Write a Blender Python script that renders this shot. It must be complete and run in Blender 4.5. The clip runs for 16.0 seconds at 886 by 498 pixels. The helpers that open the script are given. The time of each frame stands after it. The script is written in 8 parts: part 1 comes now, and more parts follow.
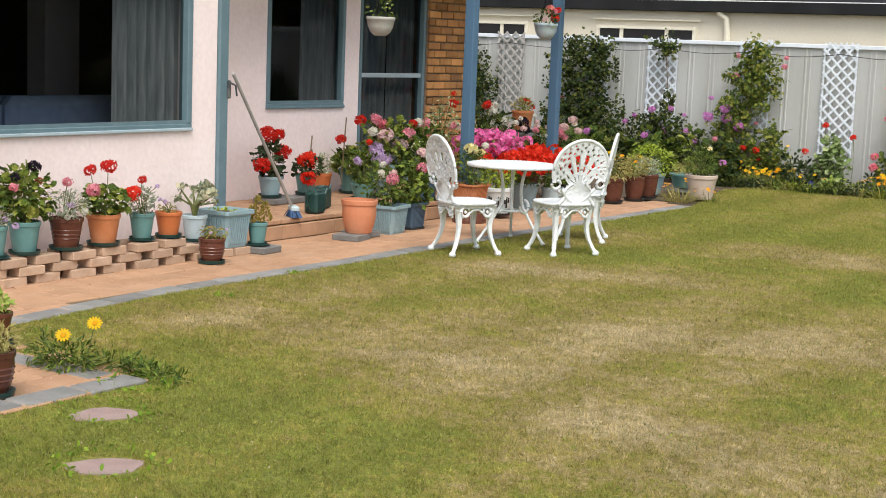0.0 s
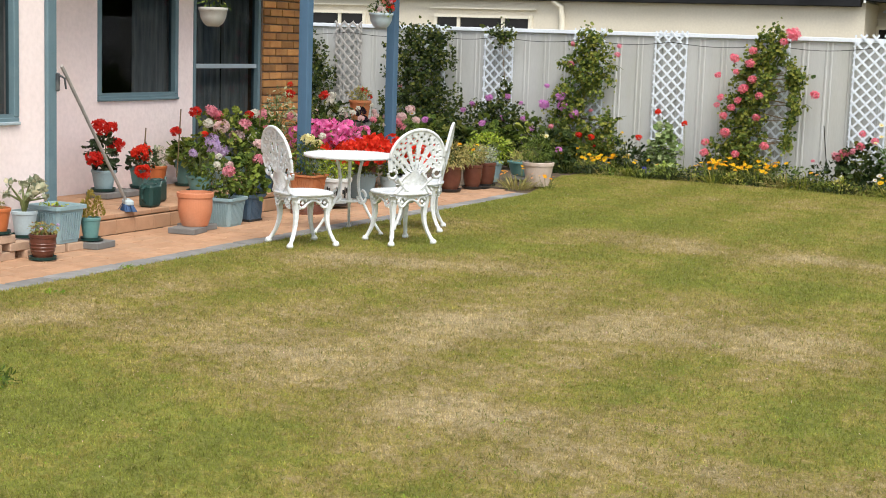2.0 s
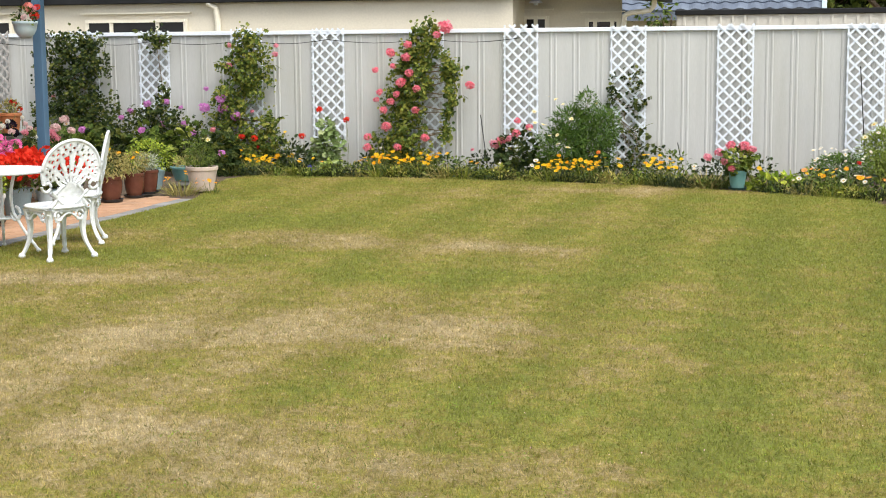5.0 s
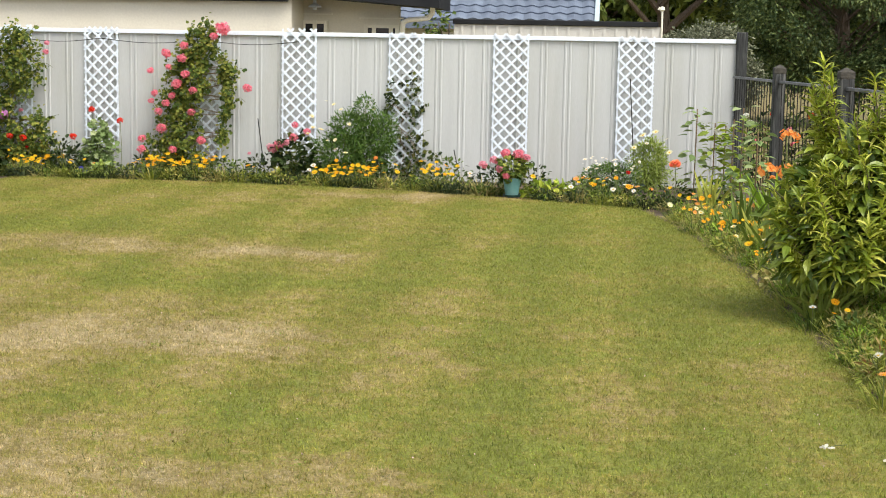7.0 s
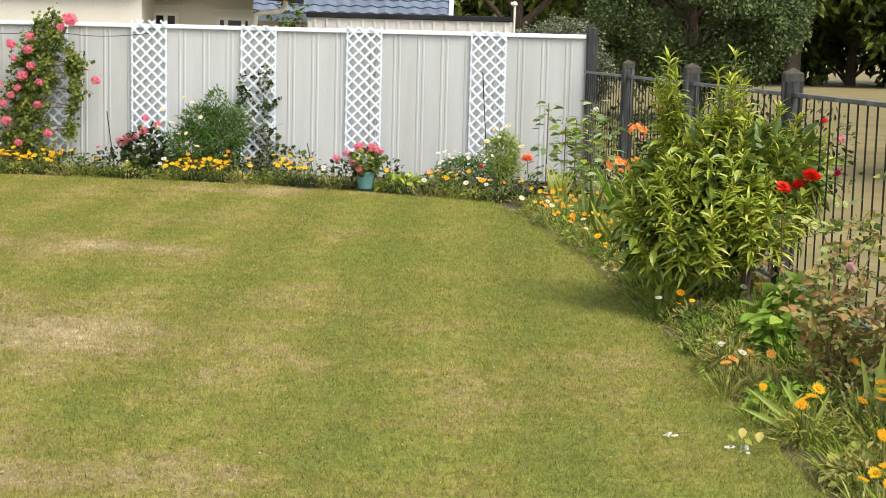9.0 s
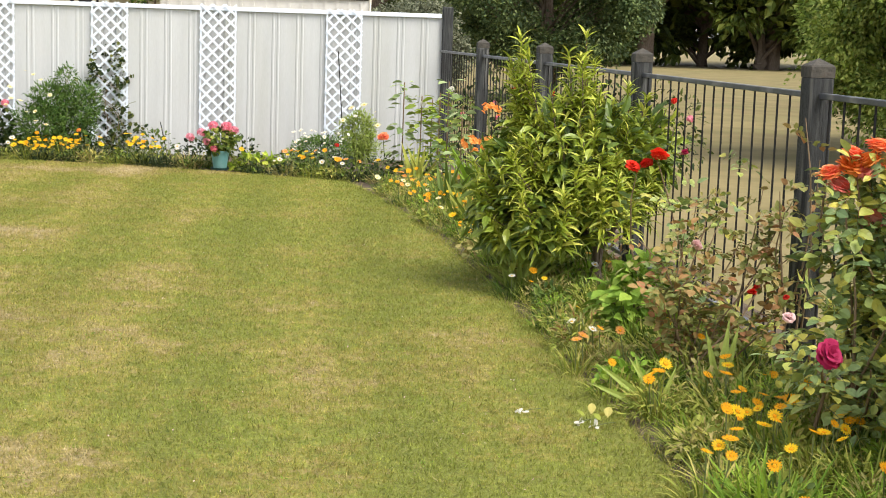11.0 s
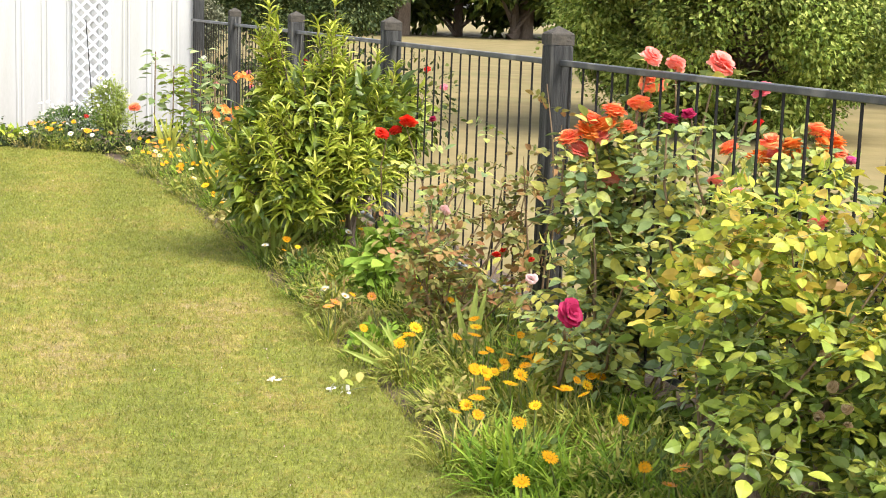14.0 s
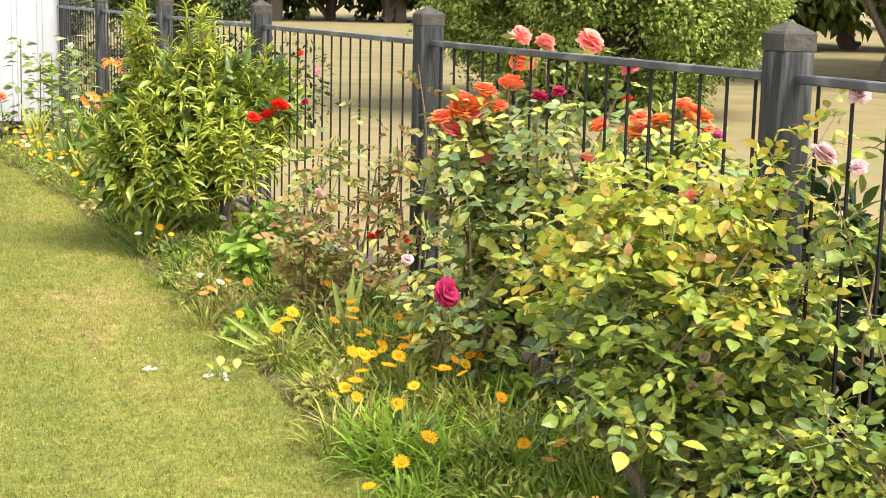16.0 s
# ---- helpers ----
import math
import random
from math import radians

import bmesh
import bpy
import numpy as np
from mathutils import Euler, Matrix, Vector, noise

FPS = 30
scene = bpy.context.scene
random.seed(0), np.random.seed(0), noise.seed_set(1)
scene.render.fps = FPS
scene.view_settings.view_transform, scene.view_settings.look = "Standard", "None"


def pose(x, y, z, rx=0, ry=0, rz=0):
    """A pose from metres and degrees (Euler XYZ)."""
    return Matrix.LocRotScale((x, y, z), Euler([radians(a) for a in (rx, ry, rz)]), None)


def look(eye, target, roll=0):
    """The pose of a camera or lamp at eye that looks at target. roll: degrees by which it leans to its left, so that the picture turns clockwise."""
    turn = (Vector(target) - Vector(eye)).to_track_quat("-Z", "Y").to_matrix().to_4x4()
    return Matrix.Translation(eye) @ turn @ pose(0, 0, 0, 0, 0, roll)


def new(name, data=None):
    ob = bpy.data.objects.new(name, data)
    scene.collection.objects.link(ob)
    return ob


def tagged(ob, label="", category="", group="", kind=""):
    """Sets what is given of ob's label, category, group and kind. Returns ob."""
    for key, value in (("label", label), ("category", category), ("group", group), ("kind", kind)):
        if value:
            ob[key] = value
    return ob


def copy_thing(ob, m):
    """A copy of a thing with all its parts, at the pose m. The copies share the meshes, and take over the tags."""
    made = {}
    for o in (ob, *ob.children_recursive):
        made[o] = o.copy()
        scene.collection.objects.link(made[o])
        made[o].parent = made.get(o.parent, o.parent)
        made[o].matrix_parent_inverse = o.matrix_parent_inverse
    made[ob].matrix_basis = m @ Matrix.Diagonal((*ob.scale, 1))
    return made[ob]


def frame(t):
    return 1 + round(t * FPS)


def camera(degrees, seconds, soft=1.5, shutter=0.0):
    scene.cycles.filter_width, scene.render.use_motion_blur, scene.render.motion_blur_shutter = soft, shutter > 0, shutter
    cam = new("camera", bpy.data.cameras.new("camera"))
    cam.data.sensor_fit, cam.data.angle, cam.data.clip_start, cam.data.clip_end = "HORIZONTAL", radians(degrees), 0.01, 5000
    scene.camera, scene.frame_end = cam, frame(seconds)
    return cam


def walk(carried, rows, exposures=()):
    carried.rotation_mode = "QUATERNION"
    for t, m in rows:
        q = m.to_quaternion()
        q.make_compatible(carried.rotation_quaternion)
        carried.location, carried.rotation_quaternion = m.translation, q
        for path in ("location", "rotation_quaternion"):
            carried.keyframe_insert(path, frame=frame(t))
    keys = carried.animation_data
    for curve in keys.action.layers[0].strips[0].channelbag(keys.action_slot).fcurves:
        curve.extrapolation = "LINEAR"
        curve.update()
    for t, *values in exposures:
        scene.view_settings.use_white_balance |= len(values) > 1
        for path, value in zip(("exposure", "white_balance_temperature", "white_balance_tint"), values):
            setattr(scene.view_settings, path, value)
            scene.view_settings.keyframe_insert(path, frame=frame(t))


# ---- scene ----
cam = camera(32.71, 16.0, soft=1.0)
PATH = [
    (0.0, 0.000, -0.000, 1.636, 82.33, -2.20, 33.19),
    (0.5, 0.008, -0.012, 1.644, 82.19, -2.35, 31.90),
    (1.0, 0.020, -0.017, 1.651, 82.08, -2.20, 30.52),
    (1.5, 0.041, 0.006, 1.645, 82.10, -2.09, 28.90),
    (2.0, 0.062, 0.015, 1.652, 82.11, -1.89, 27.24),
    (2.5, 0.084, 0.036, 1.645, 82.22, -1.49, 24.97),
    (3.0, 0.088, 0.056, 1.644, 82.28, -0.84, 22.46),
    (5.5, 0.121, 0.121, 1.643, 82.30, 0.11, 12.56),
    (6.0, 0.125, 0.127, 1.645, 82.34, -0.45, 10.31),
    (6.5, 0.127, 0.132, 1.646, 82.39, -0.68, 8.31),
    (7.0, 0.132, 0.142, 1.639, 82.52, -1.05, 6.37),
    (7.5, 0.146, 0.145, 1.637, 82.54, -1.13, 4.66),
    (8.0, 0.148, 0.152, 1.635, 82.58, -1.26, 3.05),
    (8.5, 0.161, 0.161, 1.631, 82.53, -1.37, 2.00),
    (11.0, 0.206, 0.162, 1.630, 81.79, -1.89, -4.35),
    (11.5, 0.214, 0.150, 1.628, 81.66, -2.06, -5.87),
    (12.0, 0.226, 0.152, 1.623, 81.54, -2.05, -7.30),
    (12.5, 0.240, 0.149, 1.619, 81.37, -1.92, -8.80),
    (13.0, 0.252, 0.145, 1.622, 81.14, -1.79, -10.34),
    (13.5, 0.258, 0.142, 1.625, 81.03, -1.96, -11.93),
    (14.0, 0.261, 0.130, 1.623, 80.97, -2.03, -13.42),
    (14.5, 0.263, 0.133, 1.624, 80.84, -2.07, -14.39),
    (15.0, 0.267, 0.138, 1.621, 80.69, -2.11, -15.61),
    (15.5, 0.274, 0.140, 1.617, 80.55, -1.85, -16.82),
    (16.0, 0.280, 0.137, 1.612, 80.49, -1.31, -18.18),
]
EXPOSURES = [(0.0, 0.6, 6500, 10), (3.0, 0.76, 6500, 10), (6.0, 0.88, 6500, 10), (8.5, 0.93, 6500, 10), (11.0, 1.14, 6520, 11), (12.5, 1.38, 6570, 12), (14.5, 1.7, 6600, 13), (16.0, 1.76, 6600, 13)]
SKY, SUN = 0.132, 2.0
walk(cam, [(t, pose(*row)) for t, *row in PATH], EXPOSURES)

# ---------- light ----------
world = bpy.data.worlds.new("sky")
scene.world = world
world.use_nodes = True
wn = world.node_tree.nodes
sky = wn.new("ShaderNodeTexSky")
sky.sky_type = 'NISHITA'
sky.sun_disc = False
sky.sun_elevation, sky.sun_rotation = radians(56), radians(140)
sky.air_density, sky.dust_density = 1.0, 1.5
wn["Background"].inputs["Strength"].default_value = SKY
haze = wn.new("ShaderNodeHueSaturation")          # thin cloud: a paler sky
haze.inputs["Saturation"].default_value, haze.inputs["Value"].default_value = 0.3, 1.1
world.node_tree.links.new(sky.outputs[0], haze.inputs["Color"])
world.node_tree.links.new(haze.outputs[0], wn["Background"].inputs["Color"])
sun_data = bpy.data.lights.new("sun", 'SUN')
sun_data.energy, sun_data.angle, sun_data.color = SUN, radians(32), (1.0, 0.94, 0.84)
sun = new("sun", sun_data)
sun.matrix_world = look((7.6, -9, 17.5), (0, 0, 0))

# ---------- mesh building ----------
rng = np.random.default_rng(7)


class Shape:
    """Gathers vertices and faces (with a material slot each) for one mesh."""

    def __init__(self):
        self.v, self.f, self.n = [], [], 0

    def add(self, verts, faces, slot=0):
        verts = np.asarray(verts, float).reshape(-1, 3)
        for k in set(len(q) for q in faces):
            self.f.append((np.array([q for q in faces if len(q) == k]) + self.n, slot))
        self.v.append(verts)
        self.n += len(verts)
        return self

    def box(self, c, s, m=None, slot=0, bevel=0.0):
        x, y, z = (a / 2 for a in s)
        v = np.array([(i, j, k) for i in (-x, x) for j in (-y, y) for k in (-z, z)])
        f = [(0, 1, 3, 2), (4, 6, 7, 5), (0, 4, 5, 1), (2, 3, 7, 6), (0, 2, 6, 4), (1, 5, 7, 3)]
        if bevel:
            b = bevel
            bx, by, bz = x - b, y - b, z - b
            v, f = [], []
            sg = (-1, 1)
            idx = {}
            for i in sg:
                for j in sg:
                    for k in sg:
                        for ax, p in enumerate(((i * x, j * by, k * bz), (i * bx, j * y, k * bz), (i * bx, j * by, k * z))):
                            idx[i, j, k, ax] = len(v)
                            v.append(p)
            for i in sg:
                for j in sg:
                    for k in sg:
                        f.append(tuple(idx[i, j, k, a] for a in (range(3) if i * j * k > 0 else (0, 2, 1))))
            for a in range(3):
                for s1 in sg:
                    o = [0, 0, 0]
                    q = []
                    for s2, s3 in ((-1, -1), (1, -1), (1, 1), (-1, 1)):
                        o[a], o[(a + 1) % 3], o[(a + 2) % 3] = s1, s2, s3
                        q.append(idx[(*o, a)])
                    f.append(tuple(q if s1 > 0 else q[::-1]))
            for a in range(3):
                b1, b2 = (a + 1) % 3, (a + 2) % 3
                for s2 in sg:
                    for s3 in sg:
                        o1, o2 = [0] * 3, [0] * 3
                        o1[a], o2[a] = -1, 1
                        o1[b1] = o2[b1] = s2
                        o1[b2] = o2[b2] = s3
                        q = [idx[(*o1, b1)], idx[(*o2, b1)], idx[(*o2, b2)], idx[(*o1, b2)]]
                        f.append(tuple(q if s2 * s3 > 0 else q[::-1]))
            v = np.array(v)
        if m is not None:
            v = v @ np.array(m.to_3x3()).T + np.array(m.translation)
        return self.add(v + np.array(c), f, slot)

    def lathe(self, c, prof, n=24, slot=0):
        """A turned body: prof is radius, height from the bottom up."""
        a = np.arange(n) * 2 * np.pi / n
        v = [np.stack([r * np.cos(a) + c[0], r * np.sin(a) + c[1], np.full(n, h + c[2])], -1) for r, h in prof]
        f = [(i * n + j, i * n + (j + 1) % n, (i + 1) * n + (j + 1) % n, (i + 1) * n + j) for i in range(len(prof) - 1) for j in range(n)]
        f.append(tuple(range(n))[::-1])
        f.append(tuple(range((len(prof) - 1) * n, len(prof) * n)))
        return self.add(np.concatenate(v), f, slot)

    def tube(self, pts, rad, n=8, slot=0):
        """A bent rod through the points; rad a number or one for each point."""
        p = np.asarray(pts, float)
        rad = np.full(len(p), rad) if np.isscalar(rad) else np.asarray(rad)
        t = np.gradient(p, axis=0)
        t /= np.linalg.norm(t, axis=1, keepdims=True) + 1e-9
        ref = np.array([0, 0, 1.0]) if abs(t[:, 2]).mean() < 0.8 else np.array([1.0, 0, 0])
        u = np.cross(t, ref)
        u /= np.linalg.norm(u, axis=1, keepdims=True) + 1e-9
        w = np.cross(t, u)
        a = np.arange(n) * 2 * np.pi / n
        v = p[:, None] + rad[:, None, None] * (np.cos(a)[None, :, None] * u[:, None] + np.sin(a)[None, :, None] * w[:, None])
        f = [(i * n + j, i * n + (j + 1) % n, (i + 1) * n + (j + 1) % n, (i + 1) * n + j) for i in range(len(p) - 1) for j in range(n)]
        f += [tuple(range(n)), tuple(range((len(p) - 1) * n, len(p) * n))[::-1]]
        return self.add(v.reshape(-1, 3), f, slot)

    def spread(self, tpl, pos, fwd, up, size, slot=0):
        """Many copies of a small template (verts, faces), set along fwd with the face to up."""
        tv, tf = tpl
        pos, fwd, up = (np.asarray(a, float) for a in (pos, fwd, up))
        if len(pos) == 0:
            return self
        size = np.asarray(size, float)
        size = size[:, None, None] if size.ndim == 1 else size[:, None, :]
        y = fwd / (np.linalg.norm(fwd, axis=1, keepdims=True) + 1e-9)
        x = np.cross(y, up)
        x /= np.linalg.norm(x, axis=1, keepdims=True) + 1e-9
        z = np.cross(x, y)
        t = tv[None] * size
        v = pos[:, None] + t[..., :1] * x[:, None] + t[..., 1:2] * y[:, None] + t[..., 2:] * z[:, None]
        k = len(tv)
        off = (np.arange(len(pos)) * k)[:, None, None] + self.n
        for q in set(len(a) for a in tf):
            fa = np.array([a for a in tf if len(a) == q])
            self.f.append(((fa[None] + off).reshape(-1, q), slot))
        self.v.append(v.reshape(-1, 3))
        self.n += len(pos) * k
        return self

    def mesh(self, name, mats, smooth=False):
        me = bpy.data.meshes.new(name)
        v = np.concatenate(self.v)
        me.vertices.add(len(v))
        me.vertices.foreach_set("co", v.astype(np.float32).ravel())
        loops = np.concatenate([f.ravel() for f, s in self.f]).astype(np.int32)
        tot = np.concatenate([np.full(len(f), f.shape[1]) for f, s in self.f]).astype(np.int32)
        slots = np.concatenate([np.full(len(f), s) for f, s in self.f]).astype(np.int32)
        me.loops.add(len(loops))
        me.loops.foreach_set("vertex_index", loops)
        me.polygons.add(len(tot))
        me.polygons.foreach_set("loop_start", np.concatenate([[0], np.cumsum(tot)[:-1]]).astype(np.int32))
        me.polygons.foreach_set("loop_total", tot)
        me.polygons.foreach_set("material_index", slots)
        me.polygons.foreach_set("use_smooth", np.full(len(tot), smooth))
        for m in (mats if isinstance(mats, (list, tuple)) else [mats]):
            me.materials.append(m)
        me.update(calc_edges=True)
        me.validate()
        return me


def thing(name, label, category, m=None, group="", kind="", mesh=None):
    ob = tagged(new(name, mesh), label, category, group, kind)
    if m is not None:
        ob.matrix_world = m
    return ob


def part(name, shape, mats, parent, label="", m=None, smooth=False):
    """One mesh under a thing or a part; shape is a Shape or a ready mesh."""
    me = shape if isinstance(shape, bpy.types.Mesh) else shape.mesh(name, mats, smooth)
    ob = new(name, me)
    ob.parent = parent
    if m is not None:
        ob.matrix_basis = m
    if label:
        ob["label"] = label
    return ob


# ---------- materials ----------
def shader(name):
    m = bpy.data.materials.new(name)
    m.use_nodes = True
    nt = m.node_tree
    return m, nt, nt.nodes["Principled BSDF"], nt.nodes["Material Output"]


def surface(name, c1, c2=None, scale=6.0, rough=0.6, bump=0.15, metal=0.0, fine=60.0, vary=0.0, detail=6.0, stain=None, stain_amount=0.5, spec=0.4, aniso=(1, 1, 1)):
    """Two-scale mottled surface: c1 to c2 by broad noise, fine grain in the bump, vary: difference between objects."""
    m, nt, bs, out = shader(name)
    N, L = nt.nodes, nt.links
    tc = N.new("ShaderNodeTexCoord")
    mp = N.new("ShaderNodeMapping")
    mp.inputs["Scale"].default_value = aniso
    L.new(tc.outputs["Object"], mp.inputs[0])
    src = mp.outputs[0]
    if vary:
        info = N.new("ShaderNodeObjectInfo")
        add = N.new("ShaderNodeVectorMath")
        add.operation = 'MULTIPLY_ADD'
        add.inputs[1].default_value = (37.0, 17.0, 53.0)
        L.new(info.outputs["Random"], add.inputs[0])
        L.new(src, add.inputs[2])
        src = add.outputs[0]
    n1 = N.new("ShaderNodeTexNoise")
    n1.inputs["Scale"].default_value, n1.inputs["Detail"].default_value = scale, detail
    L.new(src, n1.inputs["Vector"])
    n2 = N.new("ShaderNodeTexNoise")
    n2.inputs["Scale"].default_value, n2.inputs["Detail"].default_value = fine, 3.0
    L.new(src, n2.inputs["Vector"])
    mix = N.new("ShaderNodeMix")
    mix.data_type = 'RGBA'
    mix.inputs[6].default_value, mix.inputs[7].default_value = (*c1, 1), (*(c2 or c1), 1)
    mr = N.new("ShaderNodeMapRange")
    mr.inputs[1].default_value, mr.inputs[2].default_value = 0.3, 0.7
    L.new(n1.outputs[0], mr.inputs[0])
    L.new(mr.outputs[0], mix.inputs[0])
    col = mix.outputs[2]
    if stain:
        n3 = N.new("ShaderNodeTexNoise")
        n3.inputs["Scale"].default_value, n3.inputs["Detail"].default_value = scale * 0.37, 8.0
        L.new(src, n3.inputs["Vector"])
        r3 = N.new("ShaderNodeMapRange")
        r3.inputs[1].default_value, r3.inputs[2].default_value, r3.inputs[4].default_value = 0.5, 0.75, stain_amount
        L.new(n3.outputs[0], r3.inputs[0])
        ms = N.new("ShaderNodeMix")
        ms.data_type = 'RGBA'
        L.new(r3.outputs[0], ms.inputs[0])
        L.new(col, ms.inputs[6])
        ms.inputs[7].default_value = (*stain, 1)
        col = ms.outputs[2]
    hs = N.new("ShaderNodeHueSaturation")
    val = N.new("ShaderNodeMapRange")
    val.inputs[3].default_value, val.inputs[4].default_value = 0.9, 1.1
    L.new(n2.outputs[0], val.inputs[0])
    if vary:
        v2 = N.new("ShaderNodeMapRange")
        v2.inputs[3].default_value, v2.inputs[4].default_value = 1 - vary, 1 + vary
        L.new(info.outputs["Random"], v2.inputs[0])
        mu = N.new("ShaderNodeMath")
        mu.operation = 'MULTIPLY'
        L.new(val.outputs[0], mu.inputs[0])
        L.new(v2.outputs[0], mu.inputs[1])
        L.new(mu.outputs[0], hs.inputs["Value"])
    else:
        L.new(val.outputs[0], hs.inputs["Value"])
    L.new(col, hs.inputs["Color"])
    L.new(hs.outputs[0], bs.inputs["Base Color"])
    bs.inputs["Roughness"].default_value, bs.inputs["Metallic"].default_value = rough, metal
    bs.inputs["Specular IOR Level"].default_value = spec
    if bump:
        ad = N.new("ShaderNodeMath")
        ad.operation = 'ADD'
        L.new(n1.outputs[0], ad.inputs[0])
        L.new(n2.outputs[0], ad.inputs[1])
        b = N.new("ShaderNodeBump")
        b.inputs["Strength"].default_value, b.inputs["Distance"].default_value = bump, 0.01
        L.new(ad.outputs[0], b.inputs["Height"])
        L.new(b.outputs[0], bs.inputs["Normal"])
    return m


def leafy(name, cols, rough=0.55, trans=0.24, spec=0.22, scale=30.0, swing=0.25):
    """Leaves or petals: each one takes its own colour between the given ones, with light passing through."""
    m, nt, bs, out = shader(name)
    N, L = nt.nodes, nt.links
    geo = N.new("ShaderNodeNewGeometry")
    ramp = N.new("ShaderNodeValToRGB")
    el = ramp.color_ramp.elements
    while len(el) < len(cols):
        el.new(0.5)
    for i, c in enumerate(cols):
        el[i].position = i / max(1, len(cols) - 1)
        el[i].color = (*c, 1)
    L.new(geo.outputs["Random Per Island"], ramp.inputs[0])
    tc = N.new("ShaderNodeTexCoord")
    no = N.new("ShaderNodeTexNoise")
    no.inputs["Scale"].default_value = scale
    L.new(tc.outputs["Object"], no.inputs["Vector"])
    mr = N.new("ShaderNodeMapRange")
    # A wide swing puts a crown's bright clumps and shaded gaps into the colour.
    mr.inputs[1].default_value, mr.inputs[2].default_value = (0.0, 1.0) if swing < 0.3 else (0.3, 0.7)
    mr.inputs[3].default_value, mr.inputs[4].default_value = 1 - swing, 1 + swing
    L.new(no.outputs[0], mr.inputs[0])
    hs = N.new("ShaderNodeHueSaturation")
    L.new(mr.outputs[0], hs.inputs["Value"])
    L.new(ramp.outputs[0], hs.inputs["Color"])
    L.new(hs.outputs[0], bs.inputs["Base Color"])
    bs.inputs["Roughness"].default_value = rough
    bs.inputs["Specular IOR Level"].default_value = spec
    tr = N.new("ShaderNodeBsdfTranslucent")
    L.new(hs.outputs[0], tr.inputs[0])
    mx = N.new("ShaderNodeMixShader")
    mx.inputs[0].default_value = trans
    L.new(bs.outputs[0], mx.inputs[1])
    L.new(tr.outputs[0], mx.inputs[2])
    L.new(mx.outputs[0], out.inputs[0])
    return m


def lawn_material(name, blades=False):
    m, nt, bs, out = shader(name)
    N, L = nt.nodes, nt.links
    tc = N.new("ShaderNodeTexCoord")
    sep = N.new("ShaderNodeSeparateXYZ")
    L.new(tc.outputs["Object"], sep.inputs[0])

    def nz(scale, detail, rough=0.5, aniso=None):
        n = N.new("ShaderNodeTexNoise")
        n.inputs["Scale"].default_value, n.inputs["Detail"].default_value, n.inputs["Roughness"].default_value = scale, detail, rough
        if aniso:
            mp = N.new("ShaderNodeMapping")
            mp.inputs["Scale"].default_value = aniso
            L.new(tc.outputs["Object"], mp.inputs[0])
            L.new(mp.outputs[0], n.inputs["Vector"])
        else:
            L.new(tc.outputs["Object"], n.inputs["Vector"])
        return n.outputs[0]

    def math_(op, a, b):
        n = N.new("ShaderNodeMath")
        n.operation = op
        for i, q in enumerate((a, b)):
            if isinstance(q, (int, float)):
                n.inputs[i].default_value = q
            else:
                L.new(q, n.inputs[i])
        return n.outputs[0]

    def rng_(q, a, b, c, d, smooth=False):
        n = N.new("ShaderNodeMapRange")
        n.interpolation_type = 'SMOOTHSTEP' if smooth else 'LINEAR'
        for i, val in enumerate((a, b, c, d)):
            n.inputs[i + 1].default_value = val
        L.new(q, n.inputs[0])
        return n.outputs[0]

    patch = math_('ADD', math_('ADD', math_('MULTIPLY', nz(0.7, 5.0, 0.65), 0.25), math_('MULTIPLY', nz(2.4, 7.0, 0.8), 0.30)), math_('ADD', math_('MULTIPLY', nz(8.0, 7.0, 0.85), 0.40), math_('MULTIPLY', nz(24.0, 4.0, 0.75), 0.24)))

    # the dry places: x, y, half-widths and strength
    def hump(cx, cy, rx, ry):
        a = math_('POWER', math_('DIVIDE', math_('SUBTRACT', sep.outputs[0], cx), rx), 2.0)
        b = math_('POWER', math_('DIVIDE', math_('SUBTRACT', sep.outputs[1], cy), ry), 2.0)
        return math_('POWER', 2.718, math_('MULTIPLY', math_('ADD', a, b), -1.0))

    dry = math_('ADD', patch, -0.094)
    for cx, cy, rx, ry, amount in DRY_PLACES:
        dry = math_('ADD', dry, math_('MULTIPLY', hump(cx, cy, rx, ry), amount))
    dry = math_('ADD', dry, rng_(sep.outputs[0], -2.0, 0.6, 0.0, -0.035))
    # mowing stripes, a little wavy
    stripe = math_('SINE', math_('ADD', math_('MULTIPLY', sep.outputs[0], 6.3), math_('MULTIPLY', nz(0.8, 2.0), 2.0)), 0.0)
    dry = math_('ADD', dry, math_('MULTIPLY', stripe, 0.016))
    fac = rng_(dry, 0.465, 0.635, 0.0, 1.0)
    fine = nz(75.0, 4.0, 0.7)
    mid = rng_(nz(17.0, 6.0, 0.8), 0.28, 0.72, 0.0, 1.0)
    speck = rng_(nz(42.0, 4.0, 0.75), 0.28, 0.72, 0.62, 1.38)

    def ramp(cols):
        r = N.new("ShaderNodeValToRGB")
        el = r.color_ramp.elements
        while len(el) < len(cols):
            el.new(0.5)
        for i, (at, c) in enumerate(cols):
            el[i].position, el[i].color = at, (*c, 1)
        L.new(fac, r.inputs[0])
        return r.outputs[0]

    mix = N.new("ShaderNodeMix")
    mix.data_type = 'RGBA'
    L.new(mid, mix.inputs[0])
    L.new(ramp(LAWN_DARK), mix.inputs[6])
    L.new(ramp(LAWN_LIGHT), mix.inputs[7])
    hs = N.new("ShaderNodeHueSaturation")
